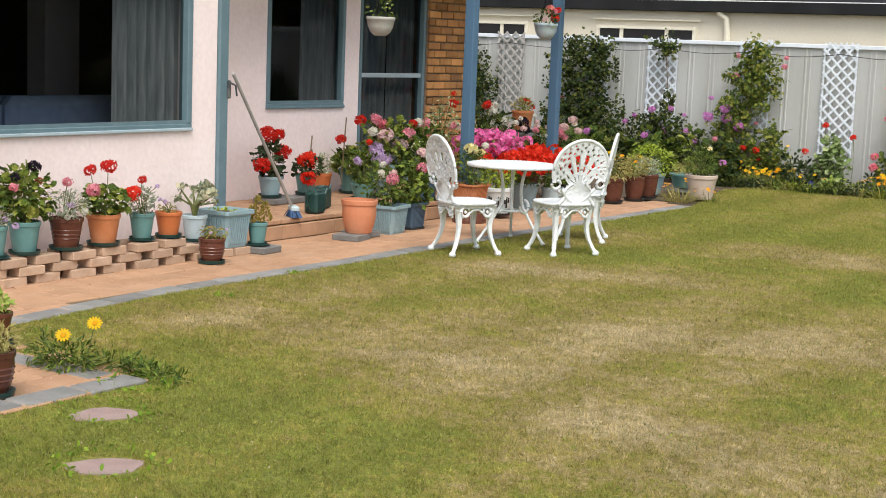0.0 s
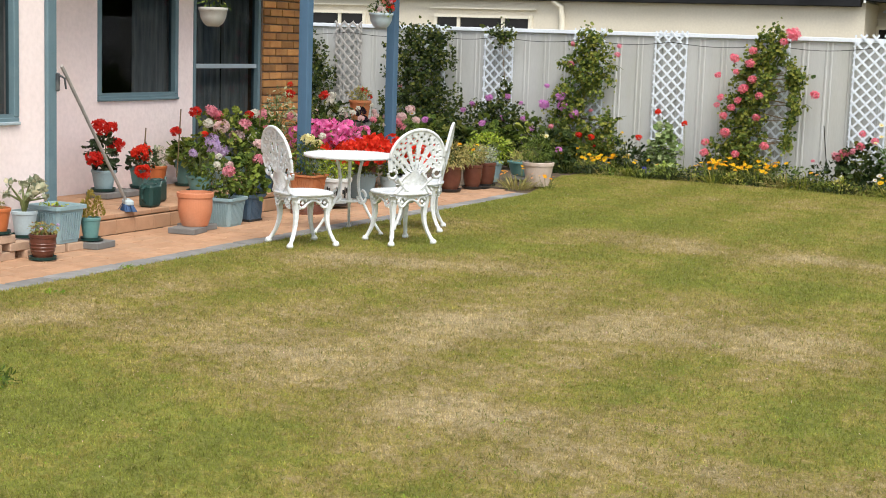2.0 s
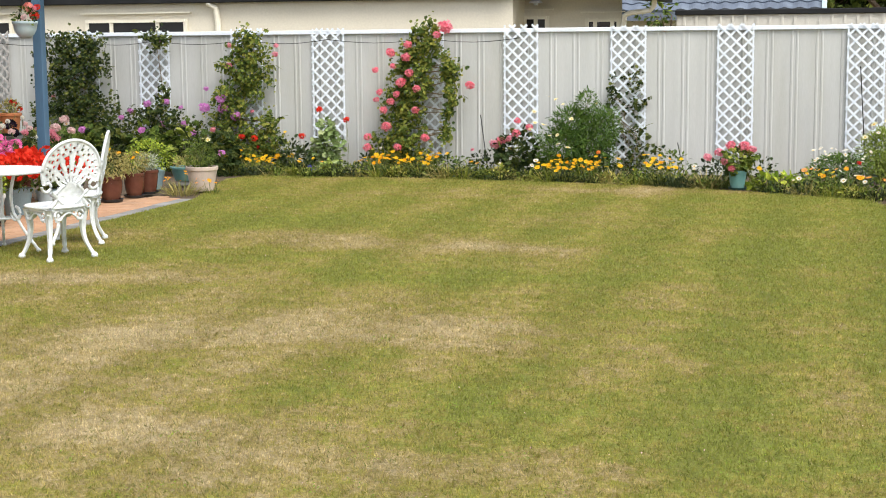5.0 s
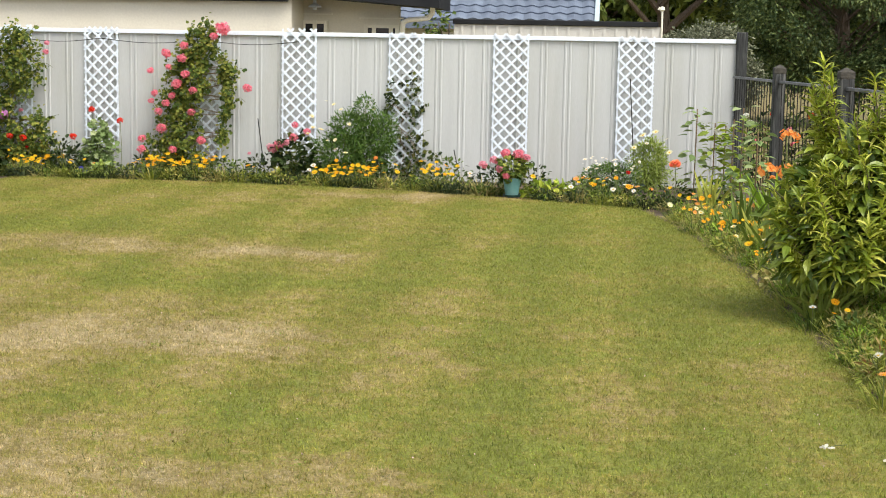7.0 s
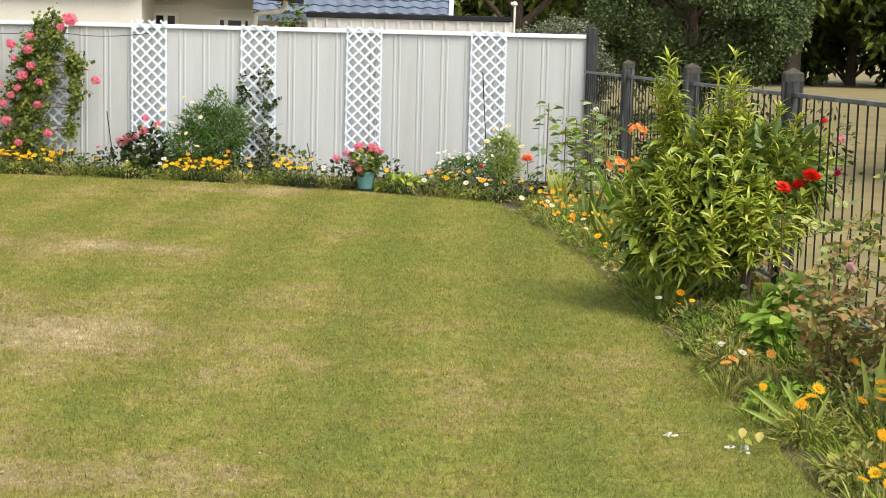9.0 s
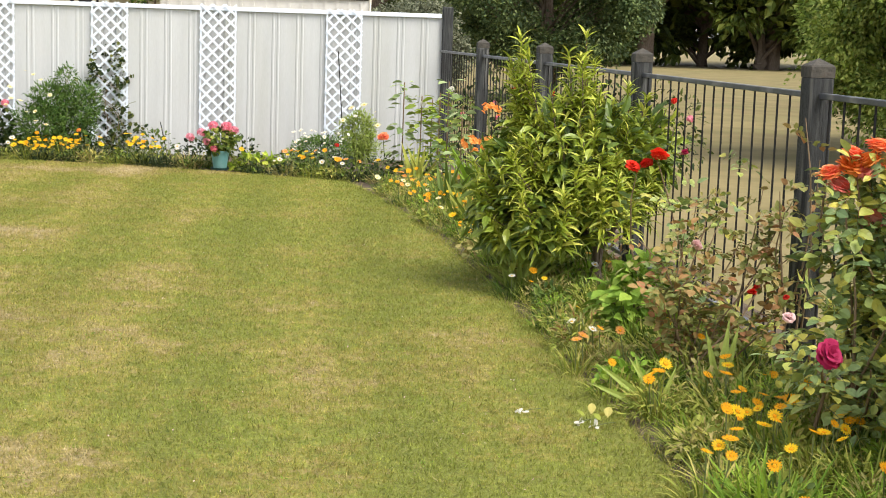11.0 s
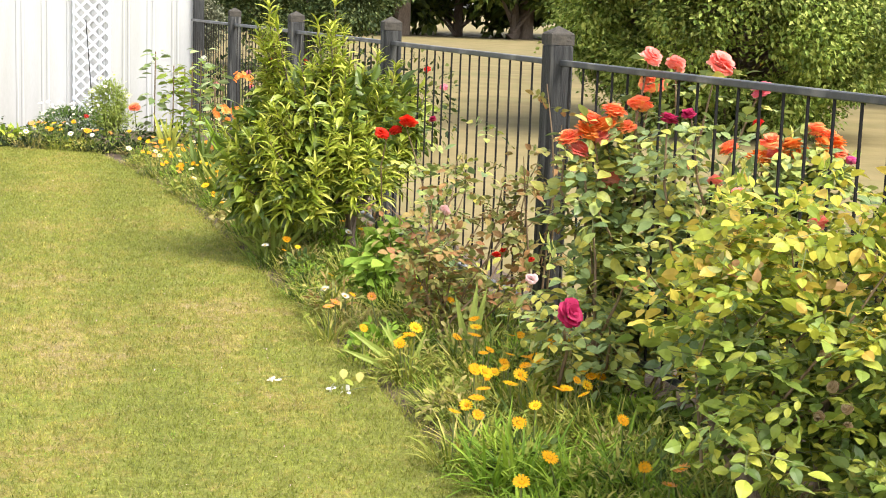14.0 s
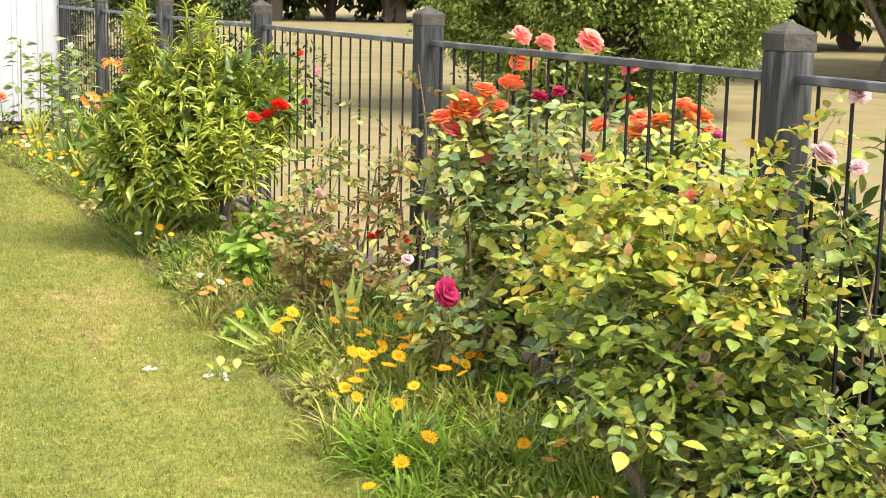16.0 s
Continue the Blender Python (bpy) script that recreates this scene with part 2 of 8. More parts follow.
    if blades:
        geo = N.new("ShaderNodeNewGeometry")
        # Blades are lightened to offset the shade on their upright faces.
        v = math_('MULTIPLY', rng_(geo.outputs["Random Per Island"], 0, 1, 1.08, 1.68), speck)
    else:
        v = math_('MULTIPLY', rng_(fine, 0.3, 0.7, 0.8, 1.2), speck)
    v = math_('MULTIPLY', v, rng_(nz(5.5, 7.0, 0.85), 0.3, 0.7, 0.80, 1.36))
    v = math_('MULTIPLY', v, rng_(stripe, -1, 1, 0.95, 1.06))
    L.new(v, hs.inputs["Value"])
    L.new(mix.outputs[2], hs.inputs["Color"])
    L.new(hs.outputs[0], bs.inputs["Base Color"])
    bs.inputs["Roughness"].default_value = 0.85
    bs.inputs["Specular IOR Level"].default_value = 0.15
    if blades:
        tr, mx = N.new("ShaderNodeBsdfTranslucent"), N.new("ShaderNodeMixShader")
        mx.inputs[0].default_value = 0.5
        L.new(hs.outputs[0], tr.inputs[0])
        L.new(bs.outputs[0], mx.inputs[1])
        L.new(tr.outputs[0], mx.inputs[2])
        L.new(mx.outputs[0], out.inputs[0])
    else:
        b = N.new("ShaderNodeBump")
        b.inputs["Strength"].default_value, b.inputs["Distance"].default_value = 0.7, 0.02
        L.new(math_('ADD', fine, mid), b.inputs["Height"])
        L.new(b.outputs[0], bs.inputs["Normal"])
    return m


def pane(name, tint=(0.36, 0.39, 0.4)):
    m, nt, bs, out = shader(name)
    N, L = nt.nodes, nt.links
    N.remove(bs)
    t, g, f, mx = (N.new(k) for k in ("ShaderNodeBsdfTransparent", "ShaderNodeBsdfGlossy", "ShaderNodeFresnel", "ShaderNodeMixShader"))
    t.inputs[0].default_value = (*tint, 1)
    g.inputs["Roughness"].default_value = 0.02
    f.inputs[0].default_value = 1.28
    L.new(f.outputs[0], mx.inputs[0])
    L.new(t.outputs[0], mx.inputs[1])
    L.new(g.outputs[0], mx.inputs[2])
    L.new(mx.outputs[0], out.inputs[0])
    return m


# lawn colours from lush over yellowing to straw, in the thatch's darker and lighter places
LAWN_DARK = [(0.0, (0.120, 0.146, 0.028)), (0.3, (0.173, 0.163, 0.039)), (0.6, (0.217, 0.175, 0.070)), (1.0, (0.295, 0.24, 0.126))]
LAWN_LIGHT = [(0.0, (0.255, 0.266, 0.060)), (0.3, (0.312, 0.28, 0.070)), (0.6, (0.362, 0.29, 0.128)), (1.0, (0.465, 0.385, 0.236))]
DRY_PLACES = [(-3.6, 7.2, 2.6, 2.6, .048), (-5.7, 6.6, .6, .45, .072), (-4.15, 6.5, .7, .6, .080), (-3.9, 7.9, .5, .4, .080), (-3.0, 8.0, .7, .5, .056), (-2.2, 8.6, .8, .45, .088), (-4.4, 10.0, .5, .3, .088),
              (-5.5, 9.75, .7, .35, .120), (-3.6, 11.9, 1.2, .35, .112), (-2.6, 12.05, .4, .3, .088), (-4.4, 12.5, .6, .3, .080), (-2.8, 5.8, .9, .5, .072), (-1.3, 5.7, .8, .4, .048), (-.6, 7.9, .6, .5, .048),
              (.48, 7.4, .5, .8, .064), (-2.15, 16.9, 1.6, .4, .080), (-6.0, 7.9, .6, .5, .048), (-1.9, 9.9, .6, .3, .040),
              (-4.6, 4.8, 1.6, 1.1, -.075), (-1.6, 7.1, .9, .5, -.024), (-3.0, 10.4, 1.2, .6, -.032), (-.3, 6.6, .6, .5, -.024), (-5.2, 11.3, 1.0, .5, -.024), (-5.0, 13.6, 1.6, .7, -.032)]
M = {}
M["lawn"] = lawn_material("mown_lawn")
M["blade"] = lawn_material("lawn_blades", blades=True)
M["soil"] = surface("soil", (0.06, 0.042, 0.028), (0.13, 0.095, 0.062), 9, 0.95, 0.8, fine=45)
M["stucco"] = surface("pink_stucco", (0.86, 0.735, 0.72), (0.90, 0.785, 0.77), 2.5, 0.85, 0.45, fine=26, stain=(0.74, 0.60, 0.57), stain_amount=0.25)
M["blue"] = surface("blue_paint", (0.115, 0.19, 0.225), (0.145, 0.225, 0.26), 8, 0.4, 0.05, stain=(0.16, 0.215, 0.235), stain_amount=0.3)
M["postblue"] = surface("post_blue_paint", (0.06, 0.13, 0.215), (0.078, 0.155, 0.245), 6, 0.45, 0.08, aniso=(1, 1, 0.2))
M["glass"] = pane("window_glass")
# Near-black instead of a wall colour: the room's darkness put into the paint.
M["inside"] = surface("unlit_room_black", (0.002, 0.002, 0.002), (0.004, 0.0035, 0.003), 2, 0.9, 0.1)
M["curtain"] = surface("curtain_cloth", (0.22, 0.25, 0.27), (0.44, 0.47, 0.49), 30, 0.9, 0.2, fine=200, aniso=(1, 1, 0.1))
M["sofa"] = surface("sofa_cloth", (0.30, 0.38, 0.56), (0.38, 0.47, 0.64), 14, 0.9, 0.3, fine=150)
M["housebrick"] = surface("house_brick", (0.45, 0.20, 0.065), (0.54, 0.28, 0.10), 9, 0.85, 0.4, fine=70, vary=0.45, stain=(0.22, 0.12, 0.075), stain_amount=0.55)
M["mortar"] = surface("mortar", (0.17, 0.12, 0.085), (0.24, 0.18, 0.13), 20, 0.95, 0.5)
M["paver"] = surface("clay_paver", (0.40, 0.232, 0.135), (0.47, 0.285, 0.175), 7, 0.85, 0.3, fine=80, vary=0.09, stain=(0.32, 0.23, 0.16), stain_amount=0.5)
M["slate"] = surface("grey_paver", (0.19, 0.187, 0.182), (0.265, 0.262, 0.255), 8, 0.8, 0.35, vary=0.2, stain=(0.15, 0.16, 0.15), stain_amount=0.5)
M["joint"] = surface("paver_joint", (0.13, 0.10, 0.065), (0.19, 0.15, 0.09), 25, 0.95, 0.5)
M["wallbrick"] = surface("pale_brick", (0.46, 0.31, 0.21), (0.55, 0.39, 0.28), 10, 0.9, 0.4, vary=0.13, stain=(0.33, 0.23, 0.17), stain_amount=0.5)
M["fence"] = surface("fence_sheet", (0.445, 0.455, 0.445), (0.50, 0.51, 0.50), 3.0, 0.5, 0.08, stain=(0.37, 0.37, 0.32), stain_amount=0.6, aniso=(2.5, 1, 0.22), vary=0.03)
M["white"] = surface("white_paint", (0.70, 0.76, 0.84), (0.76, 0.81, 0.87), 8, 0.5, 0.1, stain=(0.62, 0.64, 0.66), stain_amount=0.35)
M["oldwhite"] = surface("weathered_lath", (0.36, 0.345, 0.33), (0.46, 0.44, 0.42), 8, 0.8, 0.3)
M["castwhite"] = surface("cast_white_enamel", (0.70, 0.745, 0.78), (0.81, 0.845, 0.865), 26, 0.42, 0.6, fine=60, stain=(0.5, 0.5, 0.48), stain_amount=0.5)
M["iron"] = surface("black_iron", (0.008, 0.008, 0.008), (0.016, 0.0155, 0.015), 14, 0.65, 0.1, spec=0.15, stain=(0.05, 0.03, 0.018), stain_amount=0.4)
M["railpaint"] = surface("rail_grey_paint", (0.036, 0.04, 0.045), (0.065, 0.07, 0.077), 10, 0.4, 0.1, stain=(0.42, 0.41, 0.38), stain_amount=0.55)
M["post"] = surface("weathered_dark_post", (0.02, 0.021, 0.021), (0.046, 0.048, 0.047), 12, 0.7, 0.5, stain=(0.19, 0.19, 0.175), stain_amount=0.7, aniso=(7, 7, 0.5), fine=40, vary=0.12, spec=0.25)
M["postcap"] = surface("bare_post_cap", (0.032, 0.031, 0.027), (0.075, 0.066, 0.052), 14, 0.9, 0.6)
M["cream"] = surface("cream_render", (0.68, 0.63, 0.52), (0.73, 0.68, 0.57), 1.5, 0.9, 0.2, fine=30)
M["creampaint"] = surface("cream_trim", (0.74, 0.70, 0.58), (0.78, 0.74, 0.63), 5, 0.5, 0.05)
M["darkroof"] = surface("dark_roof_metal", (0.011, 0.0115, 0.013), (0.02, 0.021, 0.023), 3, 0.7, 0.1, spec=0.2)
M["blueroof"] = surface("blue_roof_tile", (0.11, 0.135, 0.185), (0.16, 0.195, 0.25), 4, 0.55, 0.2, vary=0.1)
M["shed"] = surface("shed_sheet", (0.55, 0.53, 0.48), (0.62, 0.6, 0.55), 3, 0.6, 0.1, aniso=(2, 2, 0.3))
M["darkglass"] = surface("dark_window", (0.012, 0.012, 0.014), (0.02, 0.02, 0.022), 3, 0.08, 0.0)
M["field"] = surface("dry_field", (0.15, 0.122, 0.045), (0.235, 0.185, 0.08), 0.9, 0.95, 0.8, fine=5.0, detail=9.0, stain=(0.15, 0.15, 0.045), stain_amount=0.7)
M["bark"] = surface("bark", (0.09, 0.062, 0.042), (0.18, 0.14, 0.105), 12, 0.95, 0.9, aniso=(3, 3, 0.5))
M["stem"] = surface("green_stem", (0.11, 0.15, 0.04), (0.16, 0.17, 0.06), 20, 0.6, 0.1)
M["rosewood"] = surface("rose_trunk", (0.12, 0.09, 0.06), (0.23, 0.185, 0.13), 14, 0.95, 0.9, aniso=(3, 3, 0.6))
M["cane"] = surface("brown_cane", (0.16, 0.10, 0.055), (0.22, 0.16, 0.085), 20, 0.7, 0.2)

# ---------- ground ----------
def back_edge(x):
    return 18.15 - 0.05 * max(0.0, x + 5.5) ** 2


def right_edge(y):
    return 1.93 - 0.066 * y - 0.015 * max(0.0, y - 11.0) ** 2


def left_edge(y):
    return -6.632 - 0.27 * max(0.0, y - 15.2) + 0.1 * max(0.0, 7.1 - max(y, 5.2))


ground = Shape().add([(-700, -500, -0.03), (700, -500, -0.03), (700, 900, -0.03), (-700, 900, -0.03)], [(0, 1, 2, 3)])
thing("ground", "dry pale summer grass field beyond the iron fence", "ground", kind="structure", mesh=ground.mesh("ground", M["field"]))
edge = [(-6.632, -9.0)] + [(left_edge(y), y) for y in np.linspace(0, 17.7, 24)]
edge += [(x, back_edge(x)) for x in np.linspace(-6.9, 0.2, 30)]
edge += [(right_edge(y), y) for y in np.linspace(16.3, -9.0, 40)]
wob = [(x + 0.012 * math.sin(9 * y) + 0.01 * math.sin(23 * y + 1), y + 0.012 * math.sin(11 * x) + 0.01 * math.sin(27 * x)) for x, y in edge]
lawn = Shape()
k = len(wob)
lawn.add([(x, y, 0.0) for x, y in wob] + [(x, y, -0.03) for x, y in wob], [tuple(range(k))[::-1]] + [(i, (i + 1) % k, k + (i + 1) % k, k + i) for i in range(k)])
thing("lawn", "mown lawn, patchy green with dry straw-coloured patches", "lawn", kind="structure", mesh=lawn.mesh("lawn", M["lawn"]))
bed = Shape().add([(-12.5, 15.0, -0.02), (2.0, 15.0, -0.02), (2.0, 19.2, -0.02), (-12.5, 19.2, -0.02)], [(0, 1, 2, 3)])
thing("flower_bed_by_fence", "dark soil flower bed along the pale fence", "flower bed", kind="structure", mesh=bed.mesh("flower_bed", M["soil"]))
bed = Shape().add([(0.3, -9, -0.016), (3.7, -9, -0.016), (2.6, 16.0, -0.016), (0.3, 16.0, -0.016)], [(0, 1, 2, 3)])
thing("flower_bed_by_railing", "dark soil flower bed along the iron railing", "flower bed", kind="structure", mesh=bed.mesh("flower_bed", M["soil"]))

# ---------- pavers ----------
path = thing("path", "salmon clay paver path with grey edging along the lawn", "path", kind="structure",
             mesh=Shape().box((-7.2, 7.6, -0.012), (1.5, 15.4, 0.016)).mesh("path", M["joint"]))
paver_mesh = Shape().box((0, 0, 0), (0.187, 0.287, 0.05), bevel=0.006).mesh("paver", M["paver"])
edger_mesh = Shape().box((0, 0, 0), (0.165, 0.347, 0.06), bevel=0.009).mesh("edging_paver", M["slate"])
prnd = random.Random(3)
for j in range(38):
    for i in range(5):
        y = 4.1 + 0.298 * j + (0.149 if i % 2 else 0)
        part("paver", paver_mesh, None, path, m=pose(-6.91 - 0.198 * i, y, -0.02 + prnd.uniform(-0.002, 0.002), prnd.uniform(-.4, .4), prnd.uniform(-.4, .4), prnd.uniform(-.5, .5)))
for j in range(8):
    part("paver", paver_mesh, None, path, m=pose(-6.712, 4.1 + 0.298 * j, -0.021, 0, 0, 1))
for j in range(31):
    part("edging_paver", edger_mesh, None, path, m=pose(-6.718 + 0.1 * max(0.0, 7.1 - max(4.2 + 0.361 * j, 5.2)), 4.2 + 0.361 * j, -0.022 + prnd.uniform(-0.003, 0.003), 0, prnd.uniform(-1, 1), prnd.uniform(-1, 1) + (5.7 if 5.0 < 4.2 + 0.361 * j < 7.1 else 0)))
spur = thing("path_spur", "short paved spur with grey edging running into the lawn", "path", kind="structure",
             mesh=Shape().box((-5.85, 4.57, -0.01), (1.6, 0.9, 0.014)).mesh("path_spur", M["joint"]))
for i in range(8):
    for j in range(3):
        part("paver", paver_mesh, None, spur, m=pose(-6.45 + 0.198 * i, 4.47 + 0.298 * j - (0.149 if i % 2 else 0) + 0.1, -0.015, 0, prnd.uniform(-.5, .5), 0))
for j in range(3):
    part("edging_paver", edger_mesh, None, spur, m=pose(-5.08 + 0.02 * j, 4.24 + 0.361 * j, -0.012, 0, prnd.uniform(-1, 1), prnd.uniform(-3, 1)))
for i in range(4):
    part("edging_paver", edger_mesh, None, spur, m=pose(-5.35 - 0.361 * i, 5.05, -0.016, 0, 0, 90 + prnd.uniform(-1, 1)))
    part("edging_paver", edger_mesh, None, spur, m=pose(-5.2 - 0.361 * i, 4.16, -0.016, 0, 0, 90 + prnd.uniform(-1, 1)))


def flagstone(x, y, w, d, turn):
    s = Shape()
    n = 14
    a = np.arange(n) * 2 * np.pi / n
    r = 1 + 0.08 * np.sin(3 * a + turn) + 0.06 * np.sin(5 * a)
    s.add([(w * r[i] * math.cos(a[i]), d * r[i] * math.sin(a[i]), 0.004) for i in range(n)] + [(1.04 * w * r[i] * math.cos(a[i]), 1.04 * d * r[i] * math.sin(a[i]), -0.03) for i in range(n)],
          [tuple(range(n))] + [(i, n + i, n + (i + 1) % n, (i + 1) % n) for i in range(n)])
    return thing("stepping_stone", "mauve stepping stone sunk into the lawn", "stepping stone", pose(x, y, 0, 0, 0, turn), group="stepping stones", mesh=s.mesh("stepping_stone", M["flag"]))


M["flag"] = surface("flagstone", (0.27, 0.19, 0.175), (0.36, 0.265, 0.24), 6, 0.85, 0.5, stain=(0.2, 0.17, 0.14), stain_amount=0.5)
flagstone(-4.66, 4.56, 0.15, 0.11, 60)
flagstone(-4.08, 4.0, 0.15, 0.11, 50)

# ---------- the house ----------
ROOF_Z = 2.45
WX, RX = -7.8, -9.05                      # front wall and recessed wall
wall = Shape()


def wall_with_hole(x0, x1, y0, y1, h0, h1, z0=0.0, z1=ROOF_Z):
    """A wall along y between x0 and x1 with one opening (h0, h1: y and z of its corners)."""
    s = Shape()
    cx, sx = (x0 + x1) / 2, abs(x1 - x0)
    for a, b, c, d in ((y0, h0[0], z0, z1), (h1[0], y1, z0, z1), (h0[0], h1[0], z0, h0[1]), (h0[0], h1[0], h1[1], z1)):
        if b - a > 1e-3 and d - c > 1e-3:
            s.box((cx, (a + b) / 2, (c + d) / 2), (sx, b - a, d - c))
    return s


thing("wall_front", "pale pink stucco house wall with a large window", "wall", kind="structure",
      mesh=wall_with_hole(WX, WX - 0.2, -6.0, 8.78, (5.2, 0.93), (8.50, 2.2)).mesh("wall_front", M["stucco"]))
thing("wall_recess", "pale pink stucco wall under the verandah roof", "wall", kind="structure",
      mesh=wall_with_hole(RX, RX - 0.2, 8.2, 12.31, (10.87, 0.99), (12.06, 2.2)).mesh("wall_recess", M["stucco"]))
thing("wall_return", "pale pink stucco return wall beside the door", "wall", kind="structure",
      mesh=Shape().box((-8.53, 8.68, ROOF_Z / 2), (1.03, 0.16, ROOF_Z)).mesh("wall_return", M["stucco"]))


def window(name, label, x, y0, y1, z0, z1, fw, bars=(), wide=False):
    w = thing(name, label, "window", kind="structure")
    fr = Shape()
    d = 0.09
    fr.box((x, (y0 + y1) / 2, z0 + fw / 2), (d, y1 - y0, fw), bevel=0.006)
    fr.box((x, (y0 + y1) / 2, z1 - fw / 2), (d, y1 - y0, fw), bevel=0.006)
    for y in (y0 + fw / 2, y1 - fw / 2):
        fr.box((x, y, (z0 + z1) / 2), (d, fw, z1 - z0 - 2 * fw - 0.002), bevel=0.006)
    fr.box((x + 0.025, (y0 + y1) / 2, z0 + fw + 0.012), (0.03, y1 - y0 - 2 * fw, 0.024))
    part("window_frame", fr, M["blue"], w)
    for z in bars:
        part("glazing_bar", Shape().box((x, (y0 + y1) / 2, z), (0.05, y1 - y0 - 2 * fw - 0.004, 0.045), bevel=0.004), M["barpaint"], w)
    part("bead", Shape().box((x + 0.05, (y0 + y1) / 2, z0 + 0.012), (0.014, y1 - y0, 0.024), bevel=0.004), M["barpaint"] if wide else M["blue"], w)
    g = part("pane", Shape().add([(x - .01, y0 + fw - .005, z0 + fw - .005), (x - .01, y1 - fw + .005, z0 + fw - .005), (x - .01, y1 - fw + .005, z1 - fw + .005), (x - .01, y0 + fw - .005, z1 - fw + .005)], [(0, 1, 2, 3)]), M["glass"], w)
    g.visible_shadow = False
    return w


M["barpaint"] = surface("pale_blue_bar", (0.33, 0.42, 0.47), (0.4, 0.48, 0.53), 8, 0.45, 0.05)
window("window_1", "large window in a blue-grey frame, dark room behind", WX - 0.03, 5.2, 8.50, 0.93, 2.2, 0.055, wide=True)
window("window_2", "window in a blue-grey frame reflecting the garden", RX - 0.03, 10.87, 12.06, 0.99, 2.2, 0.05)
window("window_3", "tall glazed door with a pale horizontal bar and drawn curtains", RX - 0.05, 12.33, 13.51, 0.19, 2.2, 0.045, bars=(1.31,))

# rooms behind the glass; near-black walls paint in the unlit dark
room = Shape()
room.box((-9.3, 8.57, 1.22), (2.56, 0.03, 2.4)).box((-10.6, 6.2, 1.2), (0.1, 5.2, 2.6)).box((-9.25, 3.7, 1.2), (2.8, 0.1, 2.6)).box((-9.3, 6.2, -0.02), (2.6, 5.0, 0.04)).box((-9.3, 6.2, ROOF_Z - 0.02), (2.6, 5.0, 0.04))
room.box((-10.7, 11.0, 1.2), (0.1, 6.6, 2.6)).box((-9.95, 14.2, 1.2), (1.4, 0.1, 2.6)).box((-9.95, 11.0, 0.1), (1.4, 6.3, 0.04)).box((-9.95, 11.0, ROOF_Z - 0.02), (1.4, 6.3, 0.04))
thing("wall_inside", "near-black room lining standing in for the unlit interior", "wall", kind="structure", mesh=room.mesh("wall_inside", M["inside"]))


def curtain(x, y0, y1, z0, z1, folds, seed):
    s = Shape()
    n = folds * 8
    r = random.Random(seed)
    v, f = [], []
    ph = [r.uniform(-0.5, 0.5) for _ in range(n + 1)]
    for i in range(n + 1):
        u = i / n
        for k2, z in enumerate((z0, (z0 + z1) / 2, z1)):
            a = 2 * math.pi * folds * u + 0.35 * ph[i]
            v.append((x + 0.035 * math.sin(a) * (1.1 - 0.15 * k2), y0 + (y1 - y0) * u + 0.012 * math.cos(a), z))
    for i in range(n):
        for k2 in range(2):
            f.append((3 * i + k2, 3 * i + 3 + k2, 3 * i + 4 + k2, 3 * i + 1 + k2))
    return thing("curtain", "grey-blue pleated curtain hanging behind the glass", "curtain", group="curtains", mesh=s.add(v, f).mesh("curtain", M["curtain"], True))


curtain(WX - 0.13, 7.80, 8.485, 0.945, 2.19, 7, 1)
curtain(RX - 0.13, 11.5, 12.04, 1.0, 2.19, 5, 2)
curtain(RX - 0.16, 12.55, 12.98, 0.2, 2.3, 4, 3)
curtain(RX - 0.16, 13.0, 13.49, 0.2, 2.3, 5, 4)
sofa = thing("sofa", "dark blue cloth sofa seen through the window", "sofa", pose(-8.55, 7.35, 0))
part("base", Shape().box((0, 0, 0.46), (0.8, 2.3, 0.92), bevel=0.04), M["sofa"], sofa)
part("backrest", Shape().box((-0.2, 0, 0.85), (0.24, 2.3, 0.6), bevel=0.06), M["sofa"], sofa)
for y in (-0.5, 0.5):
    part("cushion", Shape().box((-0.02, y * 1.15, 0.98), (0.2, 1.12, 0.36), bevel=0.07), M["sofa"], sofa)

# door jamb at the wall's end
jamb = thing("door_1", "blue-grey door edge with a small metal handle, standing at the wall's end", "door", kind="structure")
part("door_leaf", Shape().box((WX - 0.02, 8.835, 1.28), (0.1, 0.1, 2.2), bevel=0.006), M["blue"], jamb)
part("door_frame", Shape().box((WX - 0.045, 8.91, 1.28), (0.06, 0.042, 2.2), bevel=0.004), M["jambdark"] if "jambdark" in M else M["blue"], jamb)
part("door_handle", Shape().box((0, 0, 0), (0.03, 0.03, 0.14), bevel=0.008).tube([(0.02, 0, 0.05), (0.05, 0.02, 0.03), (0.055, 0.03, -0.05)], 0.008), M["railpaint"], jamb, "small grey metal handle", m=pose(WX + 0.04, 8.88, 1.24))

# raised verandah floor
deck = thing("verandah_floor", "raised clay-tiled verandah floor with a low step", "verandah floor", kind="structure",
             mesh=Shape().box((-8.42, 11.55, 0.065), (1.16, 4.8, 0.13)).mesh("verandah_floor", M["joint"]))
riser_mesh = Shape().box((0, 0, 0), (0.05, 0.232, 0.115), bevel=0.004).mesh("riser_tile", M["paver"])
tread_mesh = Shape().box((0, 0, 0), (0.232, 0.232, 0.04), bevel=0.006).mesh("floor_tile", M["paver"])
for j in range(20):
    part("riser_tile", riser_mesh, None, deck, m=pose(-7.83, 9.27 + 0.238 * j, 0.062))
    for i in range(5):
        part("floor_tile", tread_mesh, None, deck, m=pose(-7.935 - 0.238 * i, 9.27 + 0.238 * j, 0.15))

